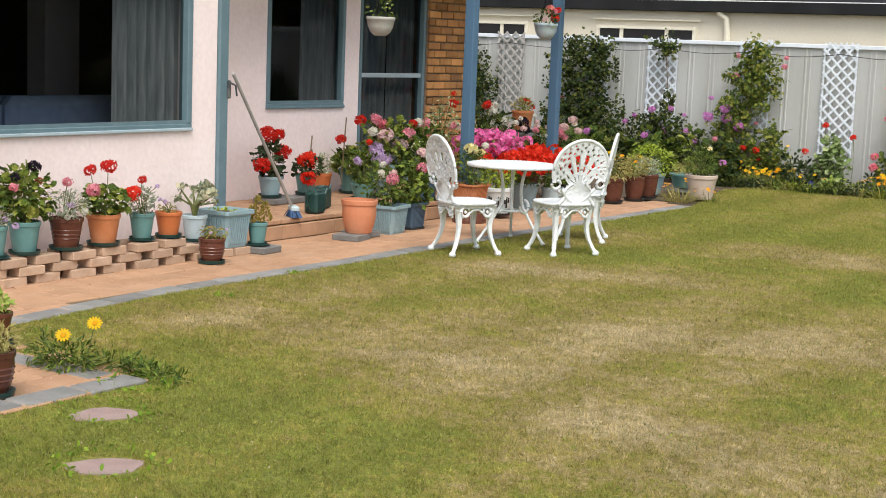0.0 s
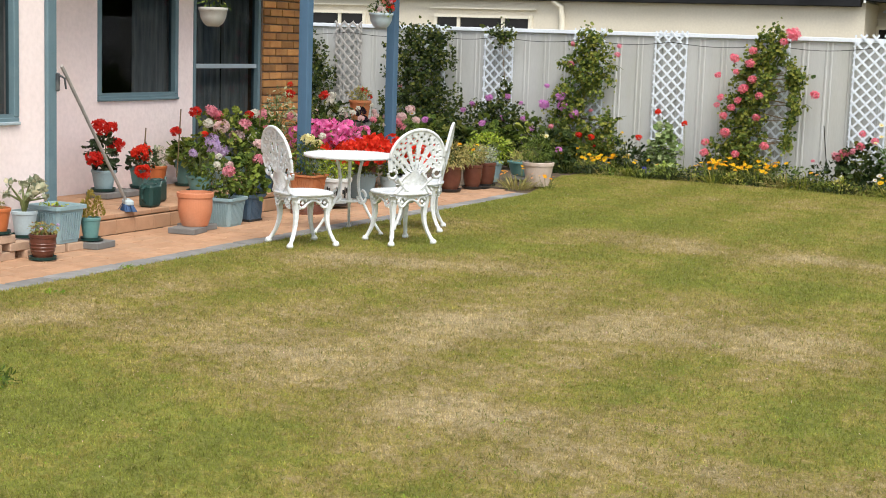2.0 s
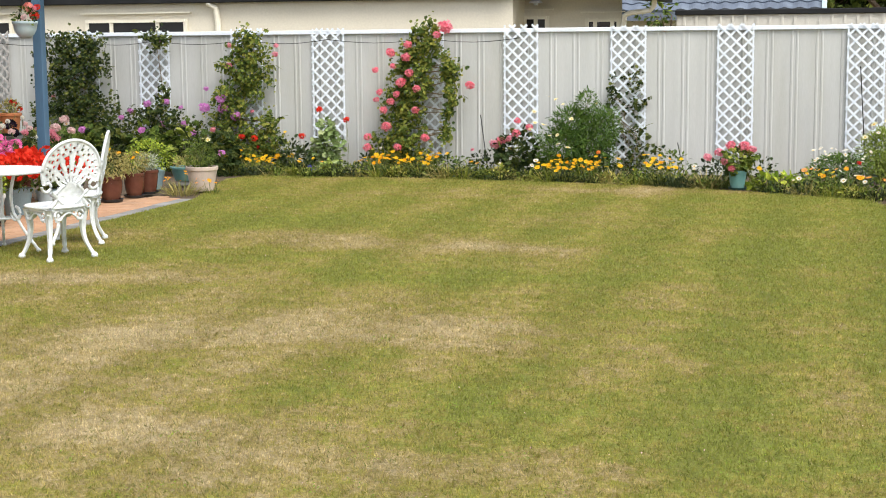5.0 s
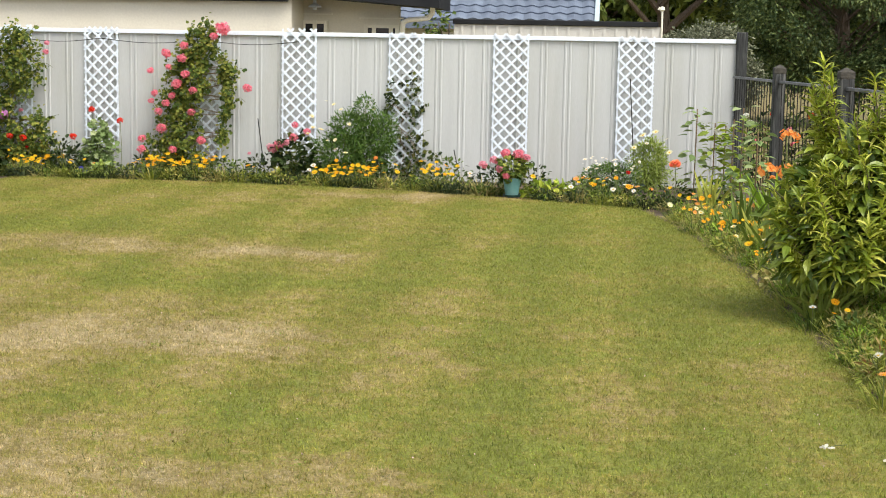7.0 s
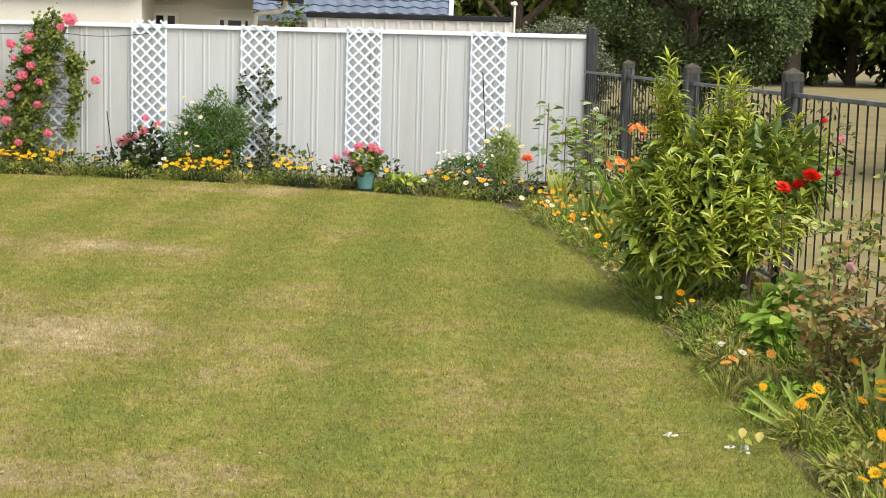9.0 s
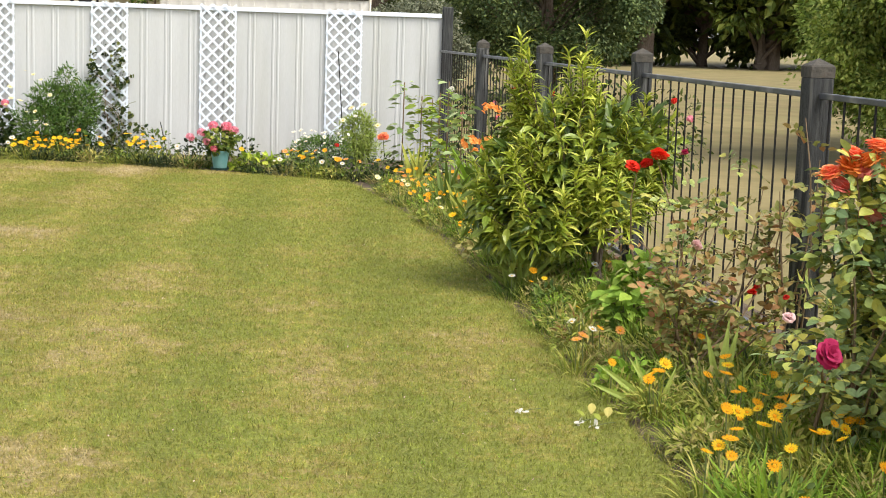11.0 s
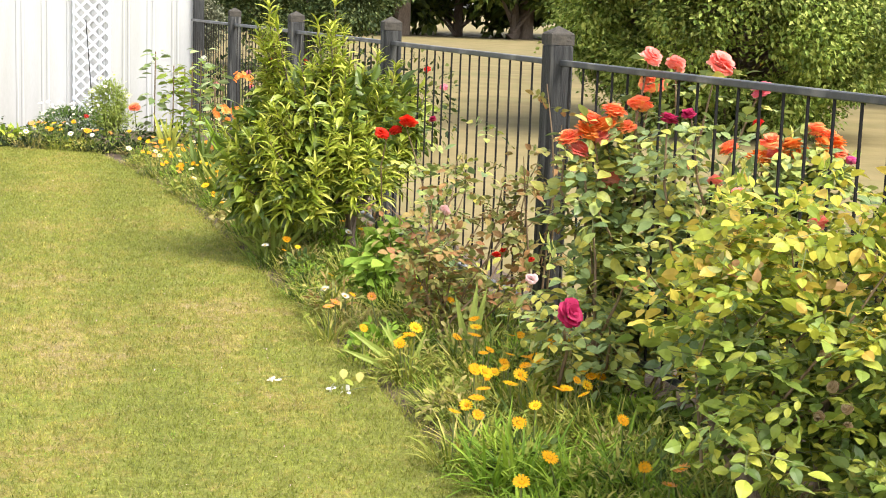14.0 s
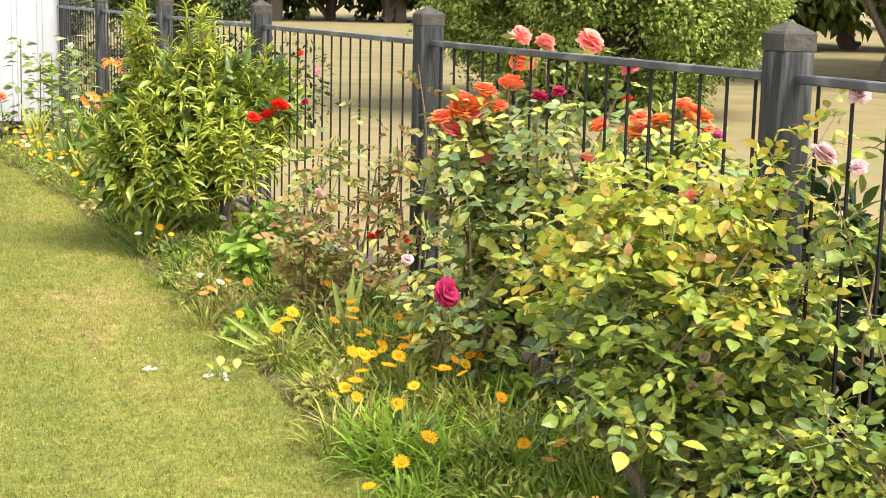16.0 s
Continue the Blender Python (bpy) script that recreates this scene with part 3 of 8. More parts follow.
# brick pier at the house corner
pier = thing("wall_brick", "orange-brown brick wall at the house corner", "wall", kind="structure",
             mesh=Shape().box((RX - 0.11, 13.92, ROOF_Z / 2), (0.2, 0.79, ROOF_Z)).mesh("wall_brick", M["mortar"]))
hb_full = Shape().box((0, 0, 0), (0.06, 0.217, 0.069), bevel=0.004).mesh("brick", M["housebrick"])
hb_half = Shape().box((0, 0, 0), (0.06, 0.101, 0.069), bevel=0.004).mesh("brick", M["housebrick"])
for r_ in range(28):
    z = 0.2 + 0.084 * r_
    ys = [(13.655, hb_full), (13.887, hb_full), (14.119, hb_full), (14.29, hb_half)] if r_ % 2 else [(13.597, hb_half), (13.771, hb_full), (14.003, hb_full), (14.232, hb_full)]
    for y, me in ys:
        part("brick", me, None, pier, m=pose(RX - 0.018 + prnd.uniform(-.002, .002), y, z))

# verandah posts and roof
roof = thing("ceiling", "plain boarded ceiling over the rooms behind the windows", "ceiling", kind="structure",
             mesh=Shape().box((-9.75, 1.5, ROOF_Z + 0.05), (3.9, 15.0, 0.1)).box((-10.05, 11.9, ROOF_Z + 0.05), (3.3, 5.8, 0.1)).mesh("ceiling", M["creampaint"]))
beam = thing("verandah_beam", "blue-painted timber verandah beam", "beam", kind="structure",
             mesh=Shape().box((-7.6, 12.0, ROOF_Z - 0.09), (0.09, 6.0, 0.18), bevel=0.005).mesh("verandah_beam", M["postblue"]))
for x, y in ((-7.6, 12.1), (-7.9, 14.3)):
    p = thing("verandah_post", "square blue-painted timber verandah post", "post", group="verandah posts", mesh=Shape().box((x, y, ROOF_Z / 2), (0.098, 0.098, ROOF_Z), bevel=0.006).mesh("verandah_post", M["postblue"]))

# low wall of loose bricks that carries the pots
brickrow = thing("brick_stand", "low honeycomb stand of loose pale bricks against the house", "brick stand")
lb = Shape().box((0, 0, 0), (0.11, 0.21, 0.058), bevel=0.004).mesh("brick", M["wallbrick"])
for r_ in range(3):
    for j in range(9):
        y = 5.9 + 0.3 * j + (0.15 if r_ % 2 else 0)
        if y > 8.45 - 0.12 * r_:
            continue
        part("brick", lb, None, brickrow, m=pose(-7.5 - 0.02 * (j % 2), y, 0.032 + 0.061 * r_, 0, 0, prnd.uniform(-4, 4)))
        part("brick", lb, None, brickrow, m=pose(-7.66, y + prnd.uniform(-.02, .02), 0.032 + 0.061 * r_, 0, 0, prnd.uniform(-3, 3)))
for y in (8.5, 8.74):
    for x in (-7.5, -7.64):
        part("brick", lb, None, brickrow, m=pose(x, y, 0.032, 0, 0, prnd.uniform(-4, 4)))

# ---------- pale sheet fence ----------
FY = 19.16
fence = thing("fence", "pale grey ribbed sheet-steel boundary fence with a white cap", "fence", kind="structure")
LATX = [-12.75, -11.32, -9.95, -8.90, -7.56, -6.41, -5.06, -3.82, -2.45, -1.13, 0.42]


def fence_panel(x0, x1):
    """Ribbed sheet: pairs of narrow ribs on a flat ground."""
    s = Shape()
    xs, ds = [x0], [0.0]
    x = x0 + 0.06
    k3 = 0
    while x < x1 - 0.07:
        for off, dd in ((0, 0), (0.010, -0.008), (0.026, -0.008), (0.036, 0)):
            xs.append(x + off)
            ds.append(dd)
        x += 0.062 if k3 % 2 == 0 else 0.235
        k3 += 1
    xs.append(x1)
    ds.append(0.0)
    n = len(xs)
    v = [(xs[i], FY + ds[i], z) for z in (0.0, 1.79) for i in range(n)]
    return s.add(v, [(i, i + 1, n + i + 1, n + i) for i in range(n - 1)])


cuts = [-16.4, -14.1] + LATX + [1.62]
for a, b in zip(cuts[:-1], cuts[1:]):
    part("fence_panel", fence_panel(a + 0.002, b - 0.002), M["fence"], fence)
    part("fence_post", Shape().box((b, FY + 0.03, 0.89), (0.06, 0.05, 1.78)), M["fence"], fence)
part("cap_rail", Shape().box((-7.385, FY, 1.815), (18.03, 0.075, 0.052), bevel=0.005), M["white"], fence, "white cap rail")
part("back_sheet", Shape().box((-7.385, FY + 0.06, 0.89), (18.03, 0.004, 1.76)), M["fence"], fence)
corner = thing("corner_post", "tall dark weathered timber corner post", "post",
               mesh=Shape().box((1.705, FY - 0.01, 0.965), (0.13, 0.13, 1.93), bevel=0.012).mesh("corner_post", M["post"]))


def lattice(xc, top, z0, old=False):
    """A tall narrow trellis of crossed slats between two side laths."""
    w, h = 0.44, top - z0
    paint = M["oldwhite"] if old else M["white"]
    t = thing("trellis", "tall narrow white diagonal trellis fixed to the fence", "trellis", pose(xc, FY - 0.045, z0, 0, 0, 0), group="fence trellises")
    p = 0.147
    for layer, sgn in ((0, 1), (1, -1)):
        c = -h
        k4 = 0
        while c < w + h:
            # line x = c + sgn-run of z, cut to the panel
            if sgn > 0:
                z_lo, z_hi = max(0, -c), min(h, w - c)
            else:
                z_lo, z_hi = max(0, c - w), min(h, c)
            if z_hi - z_lo > 0.03:
                xa, xb = (c + z_lo, c + z_hi) if sgn > 0 else (c - z_lo, c - z_hi)
                ln = math.hypot(xb - xa, z_hi - z_lo)
                s = Shape().box((0, 0, 0), (0.0265, 0.007, ln + 0.012))
                part("slat", s, paint, t, m=pose((xa + xb) / 2 - w / 2, -0.008 * layer, (z_lo + z_hi) / 2, 0, 45 * sgn, 0))
            c += p
            k4 += 1
    for x in (-w / 2 + 0.008, w / 2 - 0.008):
        part("side_lath", Shape().box((x, 0.009, h / 2), (0.02, 0.007, h)), paint, t)
    return t


for x, top, z0 in zip(LATX[1:], (1.87, 1.86, 1.85, 1.87, 1.86, 1.86, 1.88, 1.85, 1.86, 1.85), (0.4, 0.4, 0.4, 0.3, 0.35, 0.2, 0.3, 0.1, 0.25, 0.25)):
    lattice(x, top, z0, x < -11)

wire = thing("wire", "thin dark wire strung along the fence", "wire")
for a, b in zip(LATX[:7], LATX[1:8]):
    u = np.linspace(0, 1, 7)
    ws = Shape().tube(np.stack([a + (b - a) * u, np.full(7, FY - 0.06), 1.72 - 0.05 * np.sin(np.pi * u)], -1), 0.004, 5)
    part("strand", ws, M["iron"], wire)

# ---------- iron railing ----------
railing = thing("railing", "black iron railing between dark weathered timber posts", "railing", kind="structure")


def rail_xy(n):
    return np.array((2.777 - 0.232 * n, 4.29 + 2.96 * n))


bar_mesh = Shape().box((0, 0, 0), (0.0085, 0.0085, 1.22)).mesh("bar", M["iron"])
post_body = Shape().box((0, 0, 0.738), (0.122, 0.122, 1.476), bevel=0.012).mesh("post", M["post"])
cap = Shape()
cap.add([(sx * w, sy * w, z) for w, z in ((.0605, 1.47), (.0605, 1.522), (.054, 1.53)) for sx, sy in ((-1, -1), (1, -1), (1, 1), (-1, 1))] + [(0, 0, 1.563)],
        [(4 * r_ + i, 4 * r_ + (i + 1) % 4, 4 * r_ + 4 + (i + 1) % 4, 4 * r_ + 4 + i) for r_ in range(2) for i in range(4)] + [(8 + i, 8 + (i + 1) % 4, 12) for i in range(4)])
cap_mesh = cap.mesh("post_cap", M["postcap"])
turn_r = math.degrees(math.atan2(0.232, 2.96))
for n in range(-3, 6):
    a, b = rail_xy(n), rail_xy(n + 1)
    if n < 5:
        pr = part("post", post_body, None, railing, m=pose(*a, 0, 0, 0, turn_r + prnd.uniform(-3, 3)))
        part("post_cap", cap_mesh, None, pr)
        mid, ln = (a + b) / 2, float(np.linalg.norm(b - a))
        part("top_rail", Shape().box((0, 0, 0), (0.036, ln - 0.14, 0.029), bevel=0.004), M["railpaint"], railing, m=pose(*mid, 1.385, 0, 0, turn_r))
        part("bottom_rail", Shape().box((0, 0, 0), (0.04, ln - 0.14, 0.03), bevel=0.004), M["railpaint"], railing, m=pose(*mid, 0.14, 0, 0, turn_r))
        for i in range(1, 18):
            q = a + (b - a) * i / 18
            part("bar", bar_mesh, None, railing, m=pose(*q, 0.765, 0, 0, turn_r))

# ---------- garden furniture ----------
def cast_chair(x, y, face):
    """White cast chair; face: the way it looks, degrees from +x."""
    ch = thing("garden_chair", "white cast-metal garden chair with a pierced scrollwork back", "chair", pose(x, y, 0, 0, 0, face - 90), group="chairs round the garden table")
    w = M["castwhite"]
    # seat: rounded plate with a rolled edge
    s = Shape()
    n = 28
    a = np.arange(n) * 2 * np.pi / n
    rx = 0.215 * np.sign(np.cos(a)) * np.abs(np.cos(a)) ** 0.7
    ry = 0.205 * np.sign(np.sin(a)) * np.abs(np.sin(a)) ** 0.7
    rings = [(0.0, 0.418), (0.55, 0.418), (0.9, 0.424), (1.0, 0.43), (1.05, 0.42), (1.03, 0.405), (0.9, 0.402)]
    v = np.concatenate([np.stack([rx * k, ry * k, np.full(n, z)], -1) for k, z in rings[1:]])
    f = [(i * n + j, i * n + (j + 1) % n, (i + 1) * n + (j + 1) % n, (i + 1) * n + j) for i in range(len(rings) - 2) for j in range(n)]
    f = [q[::-1] for q in f] + [tuple(range(n)), tuple(range(5 * n, 6 * n))[::-1]]
    s.add(v, f)
    part("seat", s, w, ch, smooth=True)
    # legs
    for sx in (-1, 1):
        for sy in (-1, 1):
            lg = Shape()
            t = np.linspace(0, 1, 10)
            bow = 0.022 * np.sin(t * np.pi * 1.1) - 0.045 * t ** 4 * (1.0 if sy < 0 else 0.8)
            px_, py_ = sx * (0.165 - bow * 0.75), sy * (0.155 - bow)
            rad = 0.033 - 0.036 * t + 0.016 * t ** 2 + 0.004 * t ** 6
            lg.tube(np.stack([px_, py_, 0.405 - 0.385 * t], -1), rad, 8)
            lg.lathe((px_[-1], py_[-1], 0.0), [(0.012, 0), (0.027, 0.008), (0.028, 0.022), (0.016, 0.042)], 10)
            for fl in range(4):
                ca_ = math.pi / 4 + fl * math.pi / 2
                lg.tube(np.stack([px_[1:9] + rad[1:9] * .8 * math.cos(ca_), py_[1:9] + rad[1:9] * .8 * math.sin(ca_), 0.405 - 0.385 * t[1:9]], -1), rad[1:9] * .38, 6)
            part("leg", lg, w, ch, smooth=True)
    # pierced apron under the seat edge, one rosette panel a side
    for k in range(4):
        ap = Shape()
        half = 0.12
        u = np.linspace(-half, half, 13)
        ap.tube(np.stack([u, np.full(13, 0.178), 0.345 + 0.03 * np.cos(u / half * np.pi) - 0.005], -1), 0.010, 6)
        for c in (-0.095, 0.095):
            q = np.linspace(0, 2 * np.pi, 13)
            ap.tube(np.stack([c + 0.034 * np.cos(q), np.full(13, 0.18), 0.352 + 0.04 * np.sin(q)], -1), 0.010, 6)
            ap.lathe((c, 0.18, 0.336), [(0.0, 0), (0.018, 0.014), (0.0, 0.032)], 6)
        ap.box((0, 0.176, 0.392), (0.3, 0.014, 0.03))
        part("apron", ap, w, ch, m=pose(0, 0, 0, 0, 0, 90 * k), smooth=True)
    # back: balloon outline with curled feet, ring band, palmette
    bk = Shape()

    def outline(q, k=1.0):
        """q runs 0..1 from one curl over the top to the other."""
        a2 = np.pi * (1.13 - 1.26 * q)
        return np.stack([0.252 * k * np.cos(a2), np.zeros_like(q), 0.69 + 0.232 * k * np.sin(a2)], -1)

    q = np.linspace(0, 1, 41)
    o = outline(q)
    curl = []
    for side in (0, 1):
        e = o[0] if side == 0 else o[-1]
        sgn = 1 if side == 0 else -1
        aa = np.linspace(0, 1.6 * np.pi, 14)
        r = 0.052 * (1 - 0.5 * aa / aa[-1])
        curl.append(np.stack([e[0] + sgn * (0.03 - r * np.cos(aa) * 0.9 - 0.0), 0 * aa, e[2] - 0.015 - r * np.sin(aa) * 0.9], -1))
    bk.tube(o, 0.013, 8)
    for c in curl:
        bk.tube(c, 0.012, 7)
    # pierced plate: polar cells, some left out as holes
    NA, NR = 96, 26

    def solid(ir, ia):
        u, a2 = (ir + .5) / NR, 2 * math.pi * (ia + .5) / NA
        x, z = 0.245 * u * math.cos(a2), 0.225 * u * math.sin(a2)
        if u > .62 and math.sin(a2) < -.42:
            return False
        if u > .95 or .8 < u < .84 or .54 < u < .62:
            return True
        if u >= .84:
            return ia % 4 != 1 or u > .93
        if u >= .62:
            q = (ia + (3 if u > .71 else 0)) % 6
            return q not in (1, 2) or .69 < u < .73
        rho, phi = math.hypot(x, z + .135), math.degrees(math.atan2(x, z + .135))
        lobe = abs((phi / 22.0) % 1 - .5)
        return rho < .05 or lobe > .19 + .05 * (rho > .17) or .1 < rho < .118 or .165 < rho < .178 or abs(x) < .012

    def pt(ir, ia, dy):
        u, a2 = ir / NR, 2 * math.pi * ia / NA
        return (0.245 * u * math.cos(a2), dy, 0.69 + 0.225 * u * math.sin(a2))

    keep_c = {(ir, ia) for ir in range(1, NR) for ia in range(NA) if solid(ir, ia)}
    pv, pf = [], []
    for ir, ia in keep_c:
        b = len(pv)
        pv += [pt(ir, ia, -.006), pt(ir + 1, ia, -.006), pt(ir + 1, ia + 1, -.006), pt(ir, ia + 1, -.006), pt(ir, ia, .006), pt(ir + 1, ia, .006), pt(ir + 1, ia + 1, .006), pt(ir, ia + 1, .006)]
        pf += [(b, b + 1, b + 2, b + 3), (b + 7, b + 6, b + 5, b + 4)]
        for (dr, da), (p, q2) in (((-1, 0), (0, 3)), ((1, 0), (1, 2)), ((0, -1), (0, 1)), ((0, 1), (3, 2))):
            if (ir + dr, (ia + da) % NA) not in keep_c:
                pf.append((b + p, b + q2, b + 4 + q2, b + 4 + p))
    bk.add(pv, pf)
    for sg in (-1, 1):
        t = np.linspace(0, 1, 12)
        bk.tube(np.stack([sg * (0.02 + 0.1 * np.sin(t * np.pi * 0.9)), 0 * t, 0.425 + 0.16 * t], -1), 0.013, 7)
        bk.tube(np.stack([sg * (0.16 - 0.05 * np.sin(t * np.pi)), 0 * t, 0.42 + 0.12 * t], -1), 0.014, 7)
        aa = np.linspace(0, 2 * np.pi, 12)
        bk.tube(np.stack([sg * 0.075 + 0.032 * np.cos(aa), 0 * aa, 0.475 + 0.036 * np.sin(aa)], -1), 0.01, 6)
    wv = [(sg * w_, dy, z_) for dy in (-.008, .008) for sg in (-1, 1) for w_, z_ in ((.185, .425), (.15, .452), (.105, .5), (.11, .57))]
    bk.add(wv, [(0, 4, 5, 1), (1, 5, 6, 2), (2, 6, 7, 3), (8, 9, 13, 12), (9, 10, 14, 13), (10, 11, 15, 14), (0, 1, 9, 8), (1, 2, 10, 9), (2, 3, 11, 10), (4, 12, 13, 5), (5, 13, 14, 6), (6, 14, 15, 7)])
    part("backrest", bk, w, ch, m=pose(0, -0.185, 0, 0, 0, 0) @ Matrix.Translation((0, 0, 0.43)) @ pose(0, 0, 0, 11, 0, 0) @ Matrix.Diagonal((1.03, 1, 1.05, 1)) @ Matrix.Translation((0, 0, -0.43)), smooth=True)
    return ch


cast_chair(-6.35, 10.14, 58)
cast_chair(-5.82, 10.76, 152)
cast_chair(-6.11, 11.64, 203)

table = thing("garden_table", "round white cast-metal garden table on curved legs", "table", pose(-6.47, 11.05, 0, 0, 0, 12))
part("tabletop", Shape().lathe((0, 0, 0.655), [(0.30, -0.012), (0.385, -0.014), (0.395, -0.004), (0.392, 0.012), (0.37, 0.016), (0.1, 0.014)], 48), M["castwhite"], table, smooth=True)
part("ring", Shape().tube([(0.085 * math.cos(k * math.pi / 12), 0.085 * math.sin(k * math.pi / 12), 0.27) for k in range(25)], 0.010, 6), M["castwhite"], table)
part("stem", Shape().lathe((0, 0, 0), [(0.0, 0.235), (0.016, 0.25), (0.026, 0.27), (0.016, 0.3), (0.015, 0.45), (0.016, 0.6), (0.03, 0.645)], 12), M["castwhite"], table, smooth=True)
for a0 in (radians(-12), radians(108), radians(228)):
    t = np.linspace(0, 1, 20)
    r = 0.13 - 0.035 * np.sin(np.clip(t / .6, 0, 1) * np.pi) - .02 * t + 0.21 * np.clip((t - 0.52) / .48, 0, 1) ** 1.25
    lg = Shape().tube(np.stack([r * math.cos(a0), r * math.sin(a0), 0.64 - 0.625 * t], -1), 0.0150 - 0.003 * t, 8)
    lg.tube([((0.125 + 0.04 * math.sin(q)) * math.cos(a0), (0.125 + 0.04 * math.sin(q)) * math.sin(a0), 0.31 + 0.055 * math.cos(q)) for q in np.linspace(0, 4.8, 14)], 0.013, 6)
    lg.lathe((r[-1] * math.cos(a0), r[-1] * math.sin(a0), 0), [(0.01, 0), (0.02, 0.006), (0.019, 0.02), (0.008, 0.03)], 8)
    part("leg", lg, M["castwhite"], table, smooth=True)

# ---------- plant library ----------
LEAF2 = (np.array([(0, 0, 0), (-.3, .45, .07), (0, 1, -.14), (.3, .45, .07)]), [(0, 3, 2), (0, 2, 1)])
LEAF8 = (np.array([(0, 0, 0), (-.2, .25, .05), (.2, .25, .05), (-.27, .55, .04), (.27, .55, .04), (0, .25, 0), (0, .55, -.02), (0, 1, -.16), (-.15, .82, -.04), (.15, .82, -.04), (0, .82, -.08)]),
         [(0, 5, 1), (0, 2, 5), (1, 5, 6, 3), (5, 2, 4, 6), (3, 6, 10, 8), (6, 4, 9, 10), (8, 10, 7), (10, 9, 7)])
NARROW = (np.array([(0, 0, 0), (-.11, .35, .03), (0, .4, 0), (.11, .35, .03), (-.1, .65, .02), (0, .68, -.03), (.1, .65, .02), (0, 1, -.14)]),
          [(0, 2, 1), (0, 3, 2), (1, 2, 5, 4), (2, 3, 6, 5), (4, 5, 7), (5, 6, 7)])
_a = np.arange(15) * 2 * np.pi / 15
_r = .5 * (1 + .13 * np.cos(_a * 5 + np.pi)) * (1 - .3 * np.exp(-(np.minimum(_a, 2 * np.pi - _a) / .35) ** 2))
ROUND = (np.concatenate([[(0, .45, -.06)], np.stack([_r * np.sin(_a), .45 - _r * np.cos(_a), .05 + .07 * np.cos(_a * 5)], -1)]), [(0, 1 + i, 1 + (i + 1) % 15) for i in range(15)])
PETAL = (np.array([(0, 0, 0), (-.28, .5, .08), (-.2, .95, .02), (.2, .95, .02), (.28, .5, .08)]), [(0, 4, 3, 2, 1)])


_w = ((.0, .12, .0), (.35, .42, .16), (.7, .56, .12), (.92, .46, -.06), (1.02, .2, -.16))
ROSE_PETAL = (np.array([(sx * w, y, z + (.1 if sx else 0) * (1 - y) + (.05 if sx < 0 else -.03 if sx > 0 else 0) * y) for y, w, z in _w for sx in (-1, 0, 1)]),
              [(3 * i + j, 3 * i + j + 1, 3 * i + j + 4, 3 * i + j + 3) for i in range(4) for j in range(2)])


def strap(bend, seg=5, w=0.05):
    v, f = [], []
    for i in range(seg + 1):
        t = i / seg
        ww = w * (1 - t ** 2.2) * (0.7 + 0.6 * min(1, t * 2)) + 0.002
        y = math.sin(t * bend) / max(bend, .01)
        z = (math.cos(t * bend) - 1) / max(bend, .01)
        v += [(-ww, y, z + ww * .35), (0, y, z), (ww, y, z + ww * .35)]
    for i in range(seg):
        b = 3 * i
        f += [(b, b + 1, b + 4, b + 3), (b + 1, b + 2, b + 5, b + 4)]
    return np.array(v), f


STRAPS = [strap(b, 4, w) for b, w in ((0.5, 0.021), (1.1, 0.019), (1.7, 0.018))]
SWORD = strap(0.35, 5, 0.045)


def rand_dirs(n, up=0.0, r=rng):
    d = r.normal(size=(n, 3))
    d /= np.linalg.norm(d, axis=1, keepdims=True)
    d[:, 2] += up
    return d / np.linalg.norm(d, axis=1, keepdims=True)


def cloud(s, c, rad, n, tpl, size, slot=0, up=0.35, hollow=0.45, floor=None, lumps=0):
    """Leaves scattered through an egg-shaped crown, denser to the outside, facing out and up."""
    c, rad = np.array(c, float), np.array(rad, float)
    d = rand_dirs(n)
    rr = hollow + (1 - hollow) * rng.random(n) ** 0.6
    if lumps:
        ld = rand_dirs(lumps)
        g = (d @ ld.T).max(axis=1)
        rr *= 0.72 + 0.34 * np.clip((g - 0.55) / 0.4, 0, 1) + rng.normal(0, .05, n)
    p = c + d * rad * rr[:, None]
    if floor is not None:
        keep = p[:, 2] > floor
        p, d = p[keep], d[keep]
    n = len(p)
    fw = d + rng.normal(0, .55, (n, 3))
    fw[:, 2] -= 0.15
    upv = d * 0.6 + rng.normal(0, .4, (n, 3)) + np.array((0, 0, up + .5))
    s.spread(tpl, p, fw, upv, size * rng.uniform(.65, 1.25, n), slot)
    return p


def strap_clump(s, c, r, n, ln, slot=0, lean=0.55, tpl=None):
    a = rng.uniform(0, 2 * np.pi, n)
    rr = r * np.sqrt(rng.random(n))
    p = np.stack([c[0] + rr * np.cos(a), c[1] + rr * np.sin(a), np.full(n, c[2])], -1)
    le = lean * rng.random(n) + 0.08
    fw = np.stack([np.cos(a) * le, np.sin(a) * le, np.ones(n)], -1) + rng.normal(0, .12, (n, 3))
    upv = np.stack([-np.cos(a), -np.sin(a), np.full(n, .3)], -1) + rng.normal(0, .3, (n, 3))
    upv = -upv
    for i in range(3):
        k = slice(i, None, 3)
        s.spread(tpl or STRAPS[i], p[k], fw[k], -upv[k], ln * rng.uniform(.6, 1.15, len(p[k])), slot)


